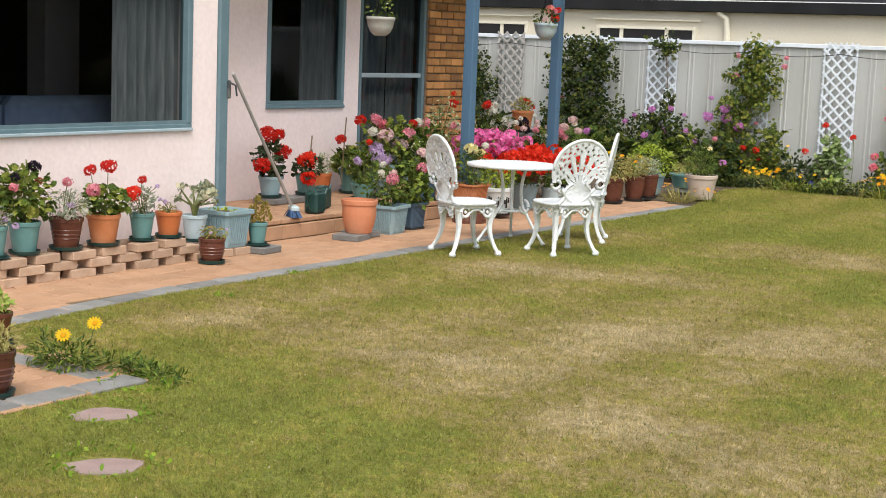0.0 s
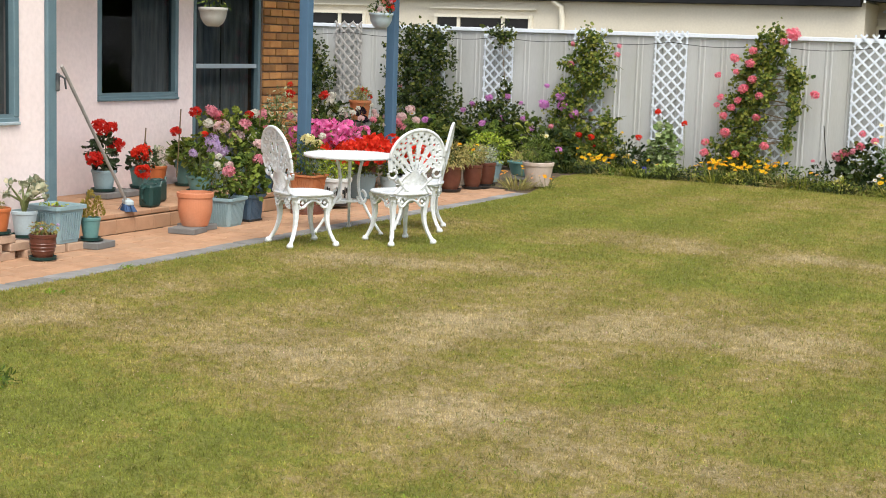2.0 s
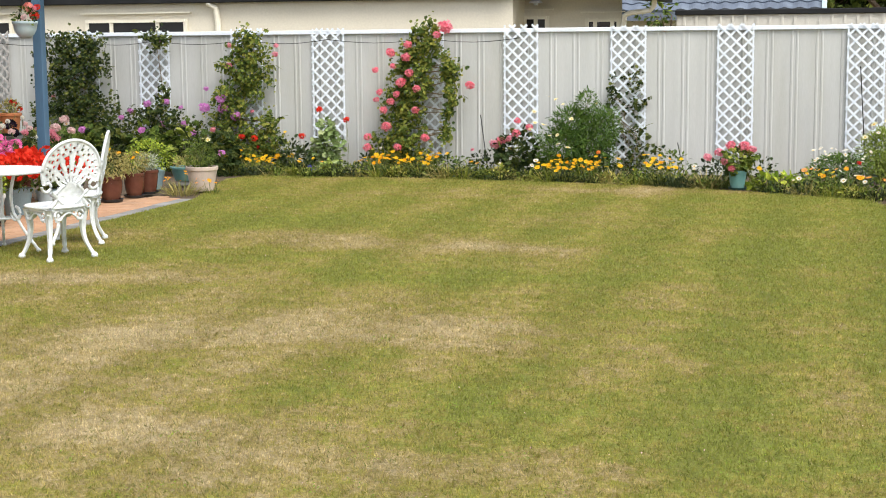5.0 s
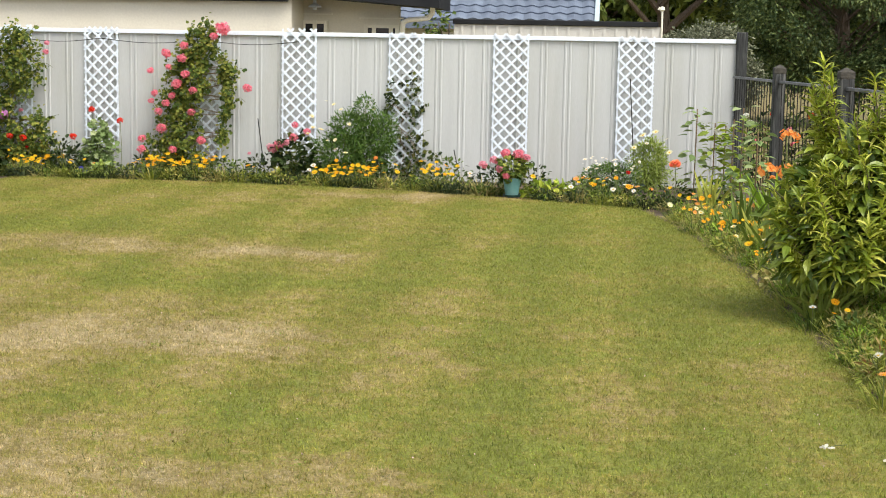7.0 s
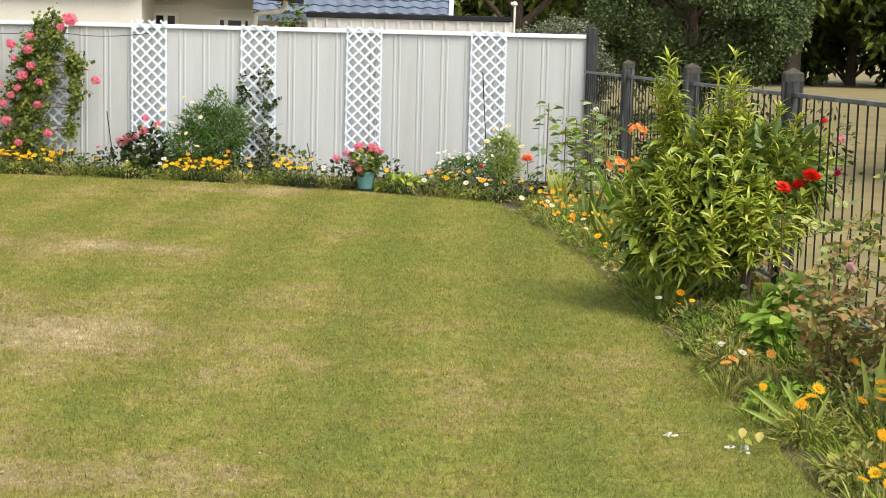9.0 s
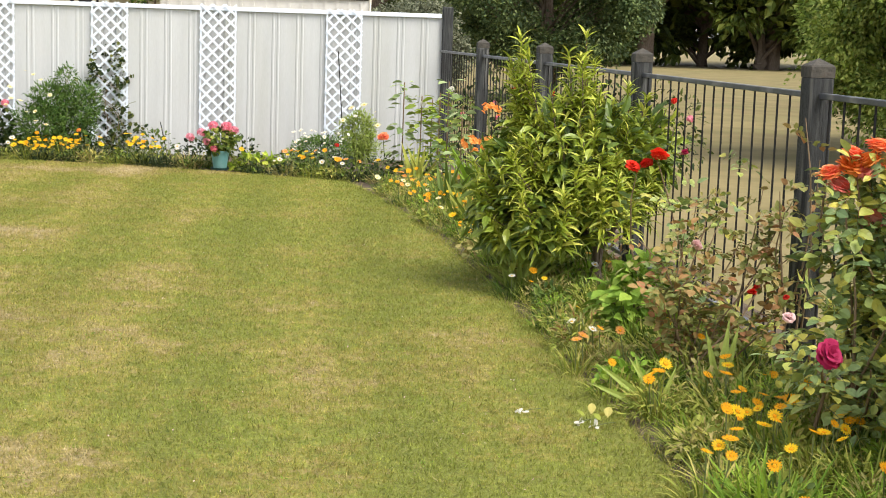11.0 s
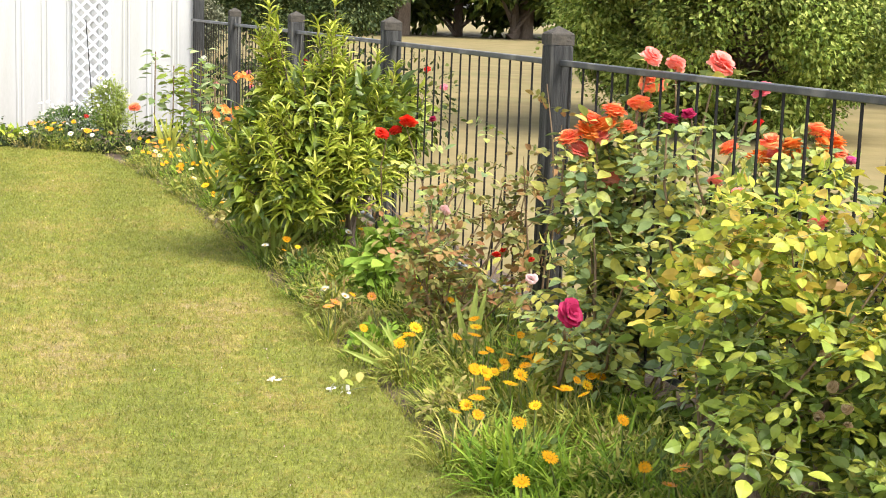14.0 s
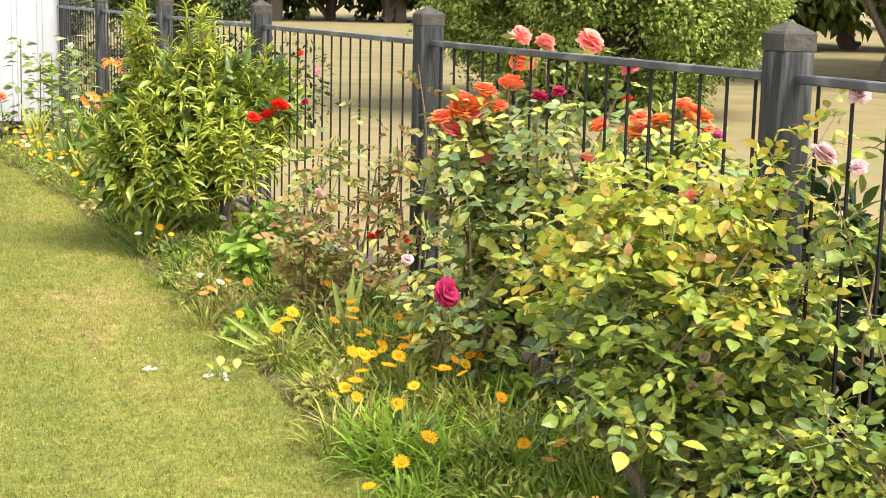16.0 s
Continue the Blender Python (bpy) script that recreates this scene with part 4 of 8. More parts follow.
G = {
    "geranium": leafy("geranium_leaf", [(0.035, 0.06, 0.012), (0.085, 0.135, 0.022), (0.19, 0.25, 0.042), (0.36, 0.38, 0.08)]),
    "dark": leafy("dark_leaf", [(0.02, 0.035, 0.018), (0.035, 0.06, 0.02), (0.07, 0.08, 0.035)]),
    "bush": leafy("bush_leaf", [(0.035, 0.066, 0.012), (0.085, 0.135, 0.022), (0.22, 0.28, 0.045)]),
    "mallow": leafy("mallow_leaf", [(0.14, 0.21, 0.07), (0.24, 0.33, 0.12), (0.42, 0.48, 0.24)]),
    "feather": leafy("feathery_leaf", [(0.045, 0.10, 0.02), (0.09, 0.17, 0.03), (0.16, 0.25, 0.05)]),
    "conifer": leafy("evergreen_leaf", [(0.04, 0.07, 0.03), (0.095, 0.14, 0.05), (0.22, 0.27, 0.095)], trans=0.2, scale=0.9, swing=0.45),
    "vine": leafy("vine_leaf", [(0.012, 0.026, 0.007), (0.026, 0.048, 0.010), (0.06, 0.088, 0.018), (0.17, 0.18, 0.035)]),
    "vinelight": leafy("pale_vine_leaf", [(0.035, 0.065, 0.012), (0.085, 0.13, 0.022), (0.18, 0.22, 0.035), (0.33, 0.32, 0.06)]),
    "bright": leafy("bright_leaf", [(0.150, 0.237, 0.022), (0.285, 0.388, 0.038), (0.495, 0.537, 0.068)], trans=0.3),
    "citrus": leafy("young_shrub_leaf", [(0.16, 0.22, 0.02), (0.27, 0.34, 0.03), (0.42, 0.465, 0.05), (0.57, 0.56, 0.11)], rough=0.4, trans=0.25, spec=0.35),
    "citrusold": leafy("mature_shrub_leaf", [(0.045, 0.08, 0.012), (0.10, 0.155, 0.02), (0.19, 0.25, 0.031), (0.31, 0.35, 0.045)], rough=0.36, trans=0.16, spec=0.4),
    "rose": leafy("rose_leaf", [(0.13, 0.20, 0.08), (0.22, 0.295, 0.095), (0.33, 0.38, 0.09), (0.52, 0.46, 0.08)], rough=0.42, trans=0.18, spec=0.35),
    "rosedeep": leafy("deep_rose_leaf", [(0.08, 0.135, 0.028), (0.165, 0.24, 0.044), (0.28, 0.345, 0.056), (0.46, 0.46, 0.068)], rough=0.42, trans=0.16, spec=0.35),
    "roselime": leafy("yellowing_rose_leaf", [(0.19, 0.275, 0.04), (0.33, 0.395, 0.05), (0.50, 0.49, 0.06), (0.66, 0.44, 0.10)], rough=0.45, trans=0.35, spec=0.3),
    "roserust": leafy("rusty_rose_leaf", [(0.20, 0.24, 0.07), (0.30, 0.30, 0.085), (0.36, 0.17, 0.075), (0.25, 0.31, 0.085)]),
    "grassy": leafy("grassy_leaf", [(0.13, 0.18, 0.026), (0.24, 0.285, 0.042), (0.37, 0.38, 0.07), (0.47, 0.40, 0.13)]),
    "lush": leafy("lush_grass_leaf", [(0.11, 0.205, 0.018), (0.20, 0.325, 0.03), (0.33, 0.445, 0.05)], trans=0.3),
    "herb": leafy("herb_leaf", [(0.14, 0.245, 0.034), (0.25, 0.39, 0.05), (0.38, 0.52, 0.08)], trans=0.3),
    "tuft": leafy("lawn_tuft_leaf", [(0.10, 0.13, 0.024), (0.19, 0.205, 0.042), (0.30, 0.28, 0.075), (0.40, 0.34, 0.16)], trans=0.4),
    "silver": leafy("silver_leaf", [(0.24, 0.28, 0.21), (0.36, 0.40, 0.30), (0.5, 0.52, 0.4)]),
    "succulent": leafy("succulent_leaf", [(0.26, 0.31, 0.21), (0.36, 0.38, 0.24), (0.48, 0.44, 0.3)], rough=0.35, trans=0.08),
    "straw": leafy("straw_leaf", [(0.30, 0.27, 0.09), (0.42, 0.35, 0.13), (0.22, 0.24, 0.06)]),
    "golden": leafy("golden_conifer", [(0.30, 0.24, 0.05), (0.42, 0.32, 0.07), (0.22, 0.22, 0.05)]),
    "variegated": leafy("variegated_leaf", [(0.12, 0.2, 0.06), (0.4, 0.42, 0.22), (0.6, 0.58, 0.4)]),
    "lime": leafy("lime_leaf", [(0.22, 0.3, 0.05), (0.34, 0.4, 0.09)]),
    "wood": leafy("woodland_leaf", [(0.038, 0.060, 0.012), (0.085, 0.12, 0.02), (0.17, 0.20, 0.036)], trans=0.15, scale=0.5, swing=0.45),
    "greyleaf": leafy("grey_green_leaf", [(0.07, 0.085, 0.05), (0.15, 0.165, 0.10), (0.26, 0.27, 0.17)], trans=0.15, scale=2.0),
    "orchard": leafy("tree_leaf", [(0.075, 0.125, 0.026), (0.24, 0.33, 0.06), (0.50, 0.55, 0.15)], trans=0.25, scale=1.3, swing=0.5),
}
F = {k: leafy("petal_" + k, c, rough=0.6, trans=0.48, spec=0.2) for k, c in {
    "red": [(0.55, 0.02, 0.015), (0.75, 0.035, 0.02)], "scarlet": [(0.72, 0.025, 0.012), (0.85, 0.07, 0.03)], "pink": [(0.72, 0.22, 0.30), (0.85, 0.40, 0.47)],
    "rosepink": [(0.82, 0.17, 0.25), (0.90, 0.36, 0.43)], "magenta": [(0.78, 0.13, 0.42), (0.88, 0.32, 0.58)], "mauve": [(0.58, 0.18, 0.54), (0.74, 0.36, 0.68)],
    "lilac": [(0.62, 0.48, 0.72), (0.75, 0.62, 0.8), (0.5, 0.3, 0.62)], "white": [(0.75, 0.74, 0.66), (0.85, 0.83, 0.76)], "blush": [(0.75, 0.5, 0.5), (0.85, 0.68, 0.66)],
    "yellow": [(0.88, 0.5, 0.012), (0.92, 0.6, 0.02)], "cream": [(0.8, 0.74, 0.36), (0.85, 0.8, 0.5)], "gold": [(0.88, 0.33, 0.006), (0.93, 0.46, 0.01)], "orange": [(0.86, 0.27, 0.05), (0.9, 0.42, 0.12)],
    "coral": [(0.96, 0.235, 0.13), (0.97, 0.38, 0.20), (0.98, 0.55, 0.17)], "salmon": [(0.95, 0.27, 0.22), (0.97, 0.50, 0.42)], "crimson": [(0.45, 0.02, 0.10), (0.62, 0.06, 0.18)], "black": [(0.012, 0.01, 0.02), (0.03, 0.015, 0.035)],
    "blue": [(0.06, 0.06, 0.35), (0.1, 0.1, 0.45)], "spent": [(0.42, 0.31, 0.18), (0.6, 0.47, 0.3), (0.35, 0.22, 0.12)], "eye": [(0.35, 0.18, 0.03), (0.5, 0.3, 0.05)], "ginger": [(0.45, 0.12, 0.05), (0.6, 0.25, 0.1)]}.items()}
_bloom = {}


def bloom_mesh(kind, col):
    """geranium: a ball of florets; daisy: a ring of rays; rose: cupped petals; trumpet: one open floret. All about 1 across."""
    if (kind, col) in _bloom:
        return _bloom[kind, col]
    s = Shape()
    if kind == "geranium":
        n = 40
        d = rand_dirs(n, 0.35)
        p = d * np.array((.44, .44, .34)) * (.62 + .5 * rng.random((n, 1)))
        for k in range(5):
            a = 2 * np.pi * k / 5
            u = np.cross(d, np.array((.3, .2, 1.0)))
            u /= np.linalg.norm(u, axis=1, keepdims=True) + 1e-6
            v = np.cross(d, u)
            fw = u * math.cos(a) + v * math.sin(a) + d * .35
            s.spread(PETAL, p, fw, d + rng.normal(0, .25, (n, 3)), np.full(n, .2) * rng.uniform(.7, 1.25, n))
        mats = F[col]
    elif kind == "daisy":
        n = 14
        a = np.arange(n) * 2 * np.pi / n
        fw = np.stack([np.cos(a), np.sin(a), .22 + 0 * a], -1)
        s.spread(PETAL, fw * .1 * np.array((1, 1, 0)), fw, np.tile((0, 0, 1.0), (n, 1)), np.stack([np.full(n, .27), rng.uniform(.4, .48, n), np.full(n, .3)], -1), 0)
        s.lathe((0, 0, -.03), [(.1, .04), (.15, .07), (.1, .11), (.03, .12)], 8, 1)
        mats = [F[col], F["yellow"] if col in ("white", "cream") else F["gold"]]
    elif kind == "rose":
        for ring, (m, r, h, tilt, sz) in enumerate(((9, .14, -.16, 1.9, .34), (10, .16, -.12, 1.1, .4), (10, .15, -.06, .7, .42), (9, .12, 0, .42, .4), (8, .08, .04, .22, .36), (5, .04, .08, .05, .3))):
            a = np.arange(m) * 2 * np.pi / m + ring * .5 + rng.normal(0, .1, m)
            fw = np.stack([np.cos(a) * tilt, np.sin(a) * tilt, np.full(m, .75)], -1)
            p = np.stack([np.cos(a) * r, np.sin(a) * r, np.full(m, h - .1)], -1)
            upv = np.stack([-np.cos(a), -np.sin(a), np.full(m, .6)], -1)
            s.spread(ROSE_PETAL, p + rng.normal(0, .02, (m, 3)), fw + rng.normal(0, .09, (m, 3)), upv + rng.normal(0, .12, (m, 3)), sz * rng.uniform(.75, 1.2, m))
        mats = F[col]
    else:
        d = rand_dirs(9, .6)
        for k in range(5):
            a = 2 * np.pi * k / 5
            u = np.cross(d, np.array((.3, .2, 1.0)))
            u /= np.linalg.norm(u, axis=1, keepdims=True) + 1e-6
            v = np.cross(d, u)
            s.spread((PETAL[0] * np.array((1.5, 1, 1)), PETAL[1]), d * np.array((.4, .4, .28)), u * math.cos(a) + v * math.sin(a) + d * .35, d, np.full(9, .2) * rng.uniform(.85, 1.15, 9))
        mats = F[col]
    _bloom[kind, col] = s.mesh("bloom", mats)
    return _bloom[kind, col]


def bloom(parent, kind, col, p, size, tilt=25, name="bloom"):
    if kind == "daisy":                    # daisies turn to the sun
        m = pose(*p, prnd.uniform(-8, 50), prnd.uniform(-28, 30), 0) @ pose(0, 0, 0, 0, 0, prnd.uniform(0, 360)) @ Matrix.Scale(prnd.uniform(.7, 1.15), 4)
    else:
        m = pose(*p, prnd.uniform(-tilt, tilt), prnd.uniform(-tilt, tilt), prnd.uniform(0, 360))
    m = m @ Matrix.Scale(size * prnd.uniform(.85, 1.15), 4)
    return part(name, bloom_mesh(kind, col), None, parent, m=m)


def stalks(s, pts, base, r=0.003, slot=1):
    for p in pts:
        b = np.array(base) + np.append(rng.normal(0, .02, 2), 0)
        p = np.array(p, float)
        mid = (b + p) / 2 + np.append(rng.normal(0, .02, 2), .03)
        s.tube([b, mid, p], r, 5, slot)


# ---------- pots ----------
P = {
    "teal": surface("teal_plastic", (0.10, 0.24, 0.235), (0.14, 0.29, 0.28), 9, 0.45, 0.1, stain=(0.2, 0.24, 0.2), stain_amount=0.4),
    "salmonpot": surface("salmon_plastic", (0.56, 0.21, 0.105), (0.61, 0.25, 0.135), 5, 0.5, 0.06, stain=(0.62, 0.34, 0.22), stain_amount=0.4),
    "terracotta": surface("terracotta", (0.47, 0.16, 0.06), (0.55, 0.21, 0.085), 6, 0.75, 0.2, stain=(0.6, 0.36, 0.24), stain_amount=0.45),
    "orange": surface("orange_plastic", (0.48, 0.13, 0.04), (0.54, 0.17, 0.06), 6, 0.45, 0.05, stain=(0.4, 0.15, 0.08), stain_amount=0.3),
    "brown": surface("brown_glaze", (0.085, 0.03, 0.02), (0.14, 0.048, 0.03), 7, 0.26, 0.06, stain=(0.2, 0.12, 0.08), stain_amount=0.3),
    "greyblue": surface("grey_blue_plastic", (0.24, 0.36, 0.40), (0.29, 0.41, 0.45), 6, 0.5, 0.1, stain=(0.2, 0.27, 0.28), stain_amount=0.4),
    "paleblue": surface("pale_blue_plastic", (0.40, 0.50, 0.54), (0.46, 0.56, 0.6), 6, 0.5, 0.1, stain=(0.32, 0.38, 0.38), stain_amount=0.4),
    "navy": surface("dark_blue_plastic", (0.05, 0.10, 0.16), (0.08, 0.13, 0.19), 6, 0.5, 0.1),
    "green": surface("dark_green_plastic", (0.012, 0.045, 0.040), (0.022, 0.062, 0.055), 6, 0.4, 0.1),
    "black": surface("black_plastic", (0.015, 0.016, 0.018), (0.03, 0.03, 0.03), 6, 0.5, 0.1),
    "white": surface("white_plastic", (0.62, 0.64, 0.63), (0.7, 0.71, 0.7), 6, 0.45, 0.05, stain=(0.5, 0.5, 0.46), stain_amount=0.3),
    "greybowl": surface("grey_beige_plastic", (0.36, 0.35, 0.32), (0.42, 0.41, 0.38), 6, 0.5, 0.05, stain=(0.3, 0.29, 0.25), stain_amount=0.3),
    "cream": surface("pinkish_concrete", (0.50, 0.40, 0.34), (0.58, 0.48, 0.41), 9, 0.85, 0.3, stain=(0.4, 0.33, 0.27), stain_amount=0.5),
}


def pot(parent, r, h, mat, square=False, saucer=True, bands=False, belly=0.0, saucer_mat="green"):
    """A planter of rim radius r and height h: wall with a rolled rim, soil inside, saucer below."""
    s = Shape()
    if square:
        def sq(k, z):
            c = min(0.02, k * 0.2)
            return [(-k + c, -k, z), (k - c, -k, z), (k, -k + c, z), (k, k - c, z), (k - c, k, z), (-k + c, k, z), (-k, k - c, z), (-k, -k + c, z)]
        prof = [(0.76 * r, 0), (0.95 * r, h * 0.88), (0.96 * r, h * 0.9), (1.06 * r, h * 0.9), (1.06 * r, h), (0.95 * r, h), (0.9 * r, h * 0.86)]
        v = sum((sq(k, z) for k, z in prof), [])
        f = [(i * 8 + j, i * 8 + (j + 1) % 8, i * 8 + 8 + (j + 1) % 8, i * 8 + 8 + j) for i in range(len(prof) - 1) for j in range(8)] + [tuple(range(8))[::-1]]
        s.add(v, f)
        for k in range(9):
            for a in range(4):
                x = -0.62 * r + 1.24 * r * k / 8
                s.box((0, 0, 0), (0.012, 0.008, h * 0.72), m=pose(0, 0, 0, 0, 0, 90 * a) @ pose(x, -0.875 * r, h * 0.45, math.degrees(math.atan2(0.19 * r, h * 0.88)), 0, 0))
        part("pot", s, P[mat], parent)
        part("soil", Shape().box((0, 0, h * 0.88), (1.78 * r, 1.78 * r, 0.012)), M["soil"], parent)
        if saucer:
            part("saucer", Shape().box((0, 0, 0.008), (1.7 * r, 1.7 * r, 0.03), bevel=0.006), P[saucer_mat], parent)
        return
    b = 0.02 if saucer else 0.0
    prof = [(0.68 * r, b), (0.7 * r, b + 0.004)]
    for k in range(1, 7):
        t = k / 6
        prof.append(((0.7 + 0.24 * t + belly * math.sin(math.pi * t)) * r, b + t * h * 0.84))
        if bands and k in (2, 3, 4):
            rr = prof[-1][0]
            prof += [(rr + 0.004, b + t * h * 0.84 + 0.006), (rr, b + t * h * 0.84 + 0.012)]
    prof += [(0.95 * r, b + h * 0.85), (1.0 * r, b + h * 0.86), (1.01 * r, b + h * 0.98), (0.98 * r, b + h), (0.92 * r, b + h), (0.9 * r, b + h * 0.85)]
    s.lathe((0, 0, 0), prof, 44)
    part("pot", s, P[mat], parent, smooth=False)
    part("soil", Shape().lathe((0, 0, 0), [(0.89 * r, b + h * 0.84), (0.88 * r, b + h * 0.88), (0.3 * r, b + h * 0.9)], 16), M["soil"], parent)
    if saucer:
        part("saucer", Shape().lathe((0, 0, 0), [(0.7 * r, 0.0), (0.92 * r, 0.006), (1.0 * r, 0.03), (0.97 * r, 0.03), (0.88 * r, 0.014), (0.1, 0.012)], 24), P[saucer_mat], parent)


def potted(label, x, y, z, r, h, mat, leaf="geranium", lw=0.16, lh=0.2, n=90, size=0.055, tpl=ROUND, blooms=(), square=False, saucer=True, bands=False, belly=0.0, extra=None, sink=0.25, turn=0, category="potted plant", smat="green", name="potted_plant"):
    """A planted pot: leaves in an egg of half-width lw and height lh above the rim; blooms: (kind, colour, size, world y, world z, dx)."""
    t = thing(name, label, category, pose(x, y, z, 0, 0, turn), group="potted plants")
    pot(t, r, h, mat, square, saucer, bands, belly, smat)
    top = h + (0.02 if saucer and not square else 0)
    s = Shape()
    if n:
        cloud(s, (0, 0, top + lh * (0.5 - sink * 0.3)), (lw, lw, lh * 0.58), int(n * 1.8), tpl, size * .76, 0, floor=top - 0.03, lumps=5)
        for k in range(9):
            d = rand_dirs(1, 1.0)[0]
            s.tube([(0, 0, top - 0.03), (d[0] * lw * .35, d[1] * lw * .35, top + lh * .3), (d[0] * lw * .8, d[1] * lw * .8, top + lh * (.3 + .5 * d[2]))], (0.005, 0.004, 0.002), 5, 1)
    pts = []
    ca, sa = math.cos(math.radians(turn)), math.sin(math.radians(turn))
    for kind, col, sz, by, bz, dx in blooms:
        wx, wy = dx, by - y
        p = (wx * ca + wy * sa, -wx * sa + wy * ca, bz - z)
        pts.append(p)
        bloom(t, kind, col, p, sz)
    stalks(s, pts, (0, 0, top))
    if extra:
        extra(s, top)
    if s.n:
        part("foliage", s, [G[leaf], M["stem"]], t)
    return t

# ---------- pots on the brick stand ----------
BZ = 0.186
potted("green geranium with near-black blooms in a teal pot", -7.56, 6.68, BZ, 0.105, 0.20, "teal", lw=0.19, lh=0.38, n=170, size=0.07, leaf="geranium",
       blooms=[("geranium", "black", 0.10, 6.72, 0.76, 0.05), ("geranium", "black", 0.08, 6.56, 0.70, 0.05), ("geranium", "pink", 0.07, 6.52, 0.64, 0.08), ("geranium", "ginger", 0.06, 6.8, 0.66, 0.0)])
potted("small teal pot with trailing lilac flowers", -7.54, 6.42, BZ, 0.08, 0.19, "teal", leaf="silver", lw=0.13, lh=0.13, n=120, size=0.03, tpl=LEAF2, blooms=[("geranium", "lilac", 0.05, 6.45, 0.44, 0.06), ("geranium", "lilac", 0.05, 6.5, 0.40, 0.1)])
potted("grooved brown glazed pot with silvery trailing plant and pink geranium", -7.55, 7.03, BZ, 0.115, 0.20, "brown", leaf="silver", lw=0.17, lh=0.22, n=240, size=0.035, tpl=LEAF2, bands=True,
       blooms=[("geranium", "pink", 0.085, 7.04, 0.64, 0.0), ("geranium", "lilac", 0.05, 6.98, 0.5, 0.1), ("geranium", "white", 0.05, 7.1, 0.45, 0.1), ("geranium", "white", 0.045, 6.95, 0.42, 0.1)])
potted("terracotta pot of red and pink geraniums", -7.55, 7.37, BZ, 0.117, 0.20, "terracotta", lw=0.17, lh=0.2, n=85, size=0.07,
       blooms=[("geranium", "red", 0.085, 7.24, 0.71, 0.0), ("geranium", "red", 0.1, 7.41, 0.73, 0.0), ("geranium", "scarlet", 0.115, 7.57, 0.54, 0.08), ("geranium", "pink", 0.09, 7.23, 0.58, 0.05)])
potted("teal pot of grey-leaved plant with a red bloom", -7.55, 7.74, BZ, 0.09, 0.18, "teal", leaf="silver", lw=0.13, lh=0.2, n=240, size=0.035, tpl=LEAF2,
       blooms=[("geranium", "red", 0.07, 7.74, 0.62, 0.0), ("geranium", "lilac", 0.04, 7.65, 0.55, 0.05), ("geranium", "lilac", 0.04, 7.84, 0.57, 0.05)])
potted("orange plastic pot with a low sprouting plant", -7.55, 8.01, BZ, 0.098, 0.17, "orange", leaf="straw", lw=0.09, lh=0.05, n=60, size=0.025, tpl=LEAF2, blooms=[("geranium", "lilac", 0.04, 7.95, 0.45, 0.02), ("geranium", "lilac", 0.035, 7.9, 0.47, 0.02)])


def jade(s, top):
    for k in range(14):
        d = rand_dirs(1, .55)[0]
        d[2] = abs(d[2])
        tip = np.array((d[0] * 0.15, d[1] * 0.15, top + 0.08 + 0.1 * d[2] + prnd.uniform(0, .06)))
        s.tube([(0, 0, top - .02), (d[0] * .03, d[1] * .03, top + .07), tip], (0.014, 0.01, 0.006), 6, 1)
        s.spread((LEAF8[0] * np.array((1.3, 1, 1)), LEAF8[1]), np.tile(tip, (11, 1)) + rng.normal(0, .015, (11, 3)), rand_dirs(11, .6), rand_dirs(11, .5), rng.uniform(.04, .06, 11), 0)


potted("pale blue pot with a branching jade succulent", -7.6, 8.34, 0.125, 0.095, 0.18, "paleblue", leaf="succulent", n=0, extra=jade)


def sprouts(s, top):
    s.spread(LEAF2, np.stack([rng.uniform(-.1, .1, 24), rng.uniform(-.1, .1, 24), np.full(24, top - .01)], -1), rand_dirs(24, .8), rand_dirs(24, .5), rng.uniform(.02, .045, 24), 0)


potted("ribbed square grey-blue tub, nearly empty", -7.58, 8.66, 0.065, 0.155, 0.28, "greyblue", leaf="bright", n=0, square=True, saucer=False, extra=sprouts)


def conifer(s, top):
    for dx, dy, hh in ((0, 0, .2), (.03, .05, .15), (-.02, -.05, .12)):
        n = 150
        t = rng.random(n)
        a = rng.uniform(0, 6.28, n)
        r = .045 * (1 - t) + .006
        p = np.stack([dx + r * np.cos(a), dy + r * np.sin(a), top + t * hh], -1)
        s.spread(LEAF2, p, np.stack([np.cos(a), np.sin(a), 1.3 + 0 * a], -1), rand_dirs(n), np.full(n, .025), 0)


slab = Shape().box((0, 0, 0.028), (0.24, 0.24, 0.05), bevel=0.005).mesh("paving_block", M["slate"])


def block(x, y, z, turn=0):
    return thing("paving_block", "loose grey paving block under a pot", "paving block", pose(x, y, z, 0, 0, turn), group="paving blocks", mesh=slab)


block(-7.45, 8.92, 0.003, 5)
potted("small teal pot with golden dwarf conifers", -7.46, 8.9, 0.057, 0.078, 0.16, "teal", leaf="golden", n=0, extra=conifer)
potted("round-bellied brown pot with a sparse trailing plant", -7.3, 8.2, 0.004, 0.098, 0.17, "brown", leaf="roserust", lw=0.11, lh=0.09, n=90, size=0.035, tpl=LEAF2, bands=True, belly=0.1, blooms=[("geranium", "lilac", 0.03, 8.3, 0.25, 0.05), ("geranium", "lilac", 0.03, 8.12, 0.24, 0.06)])

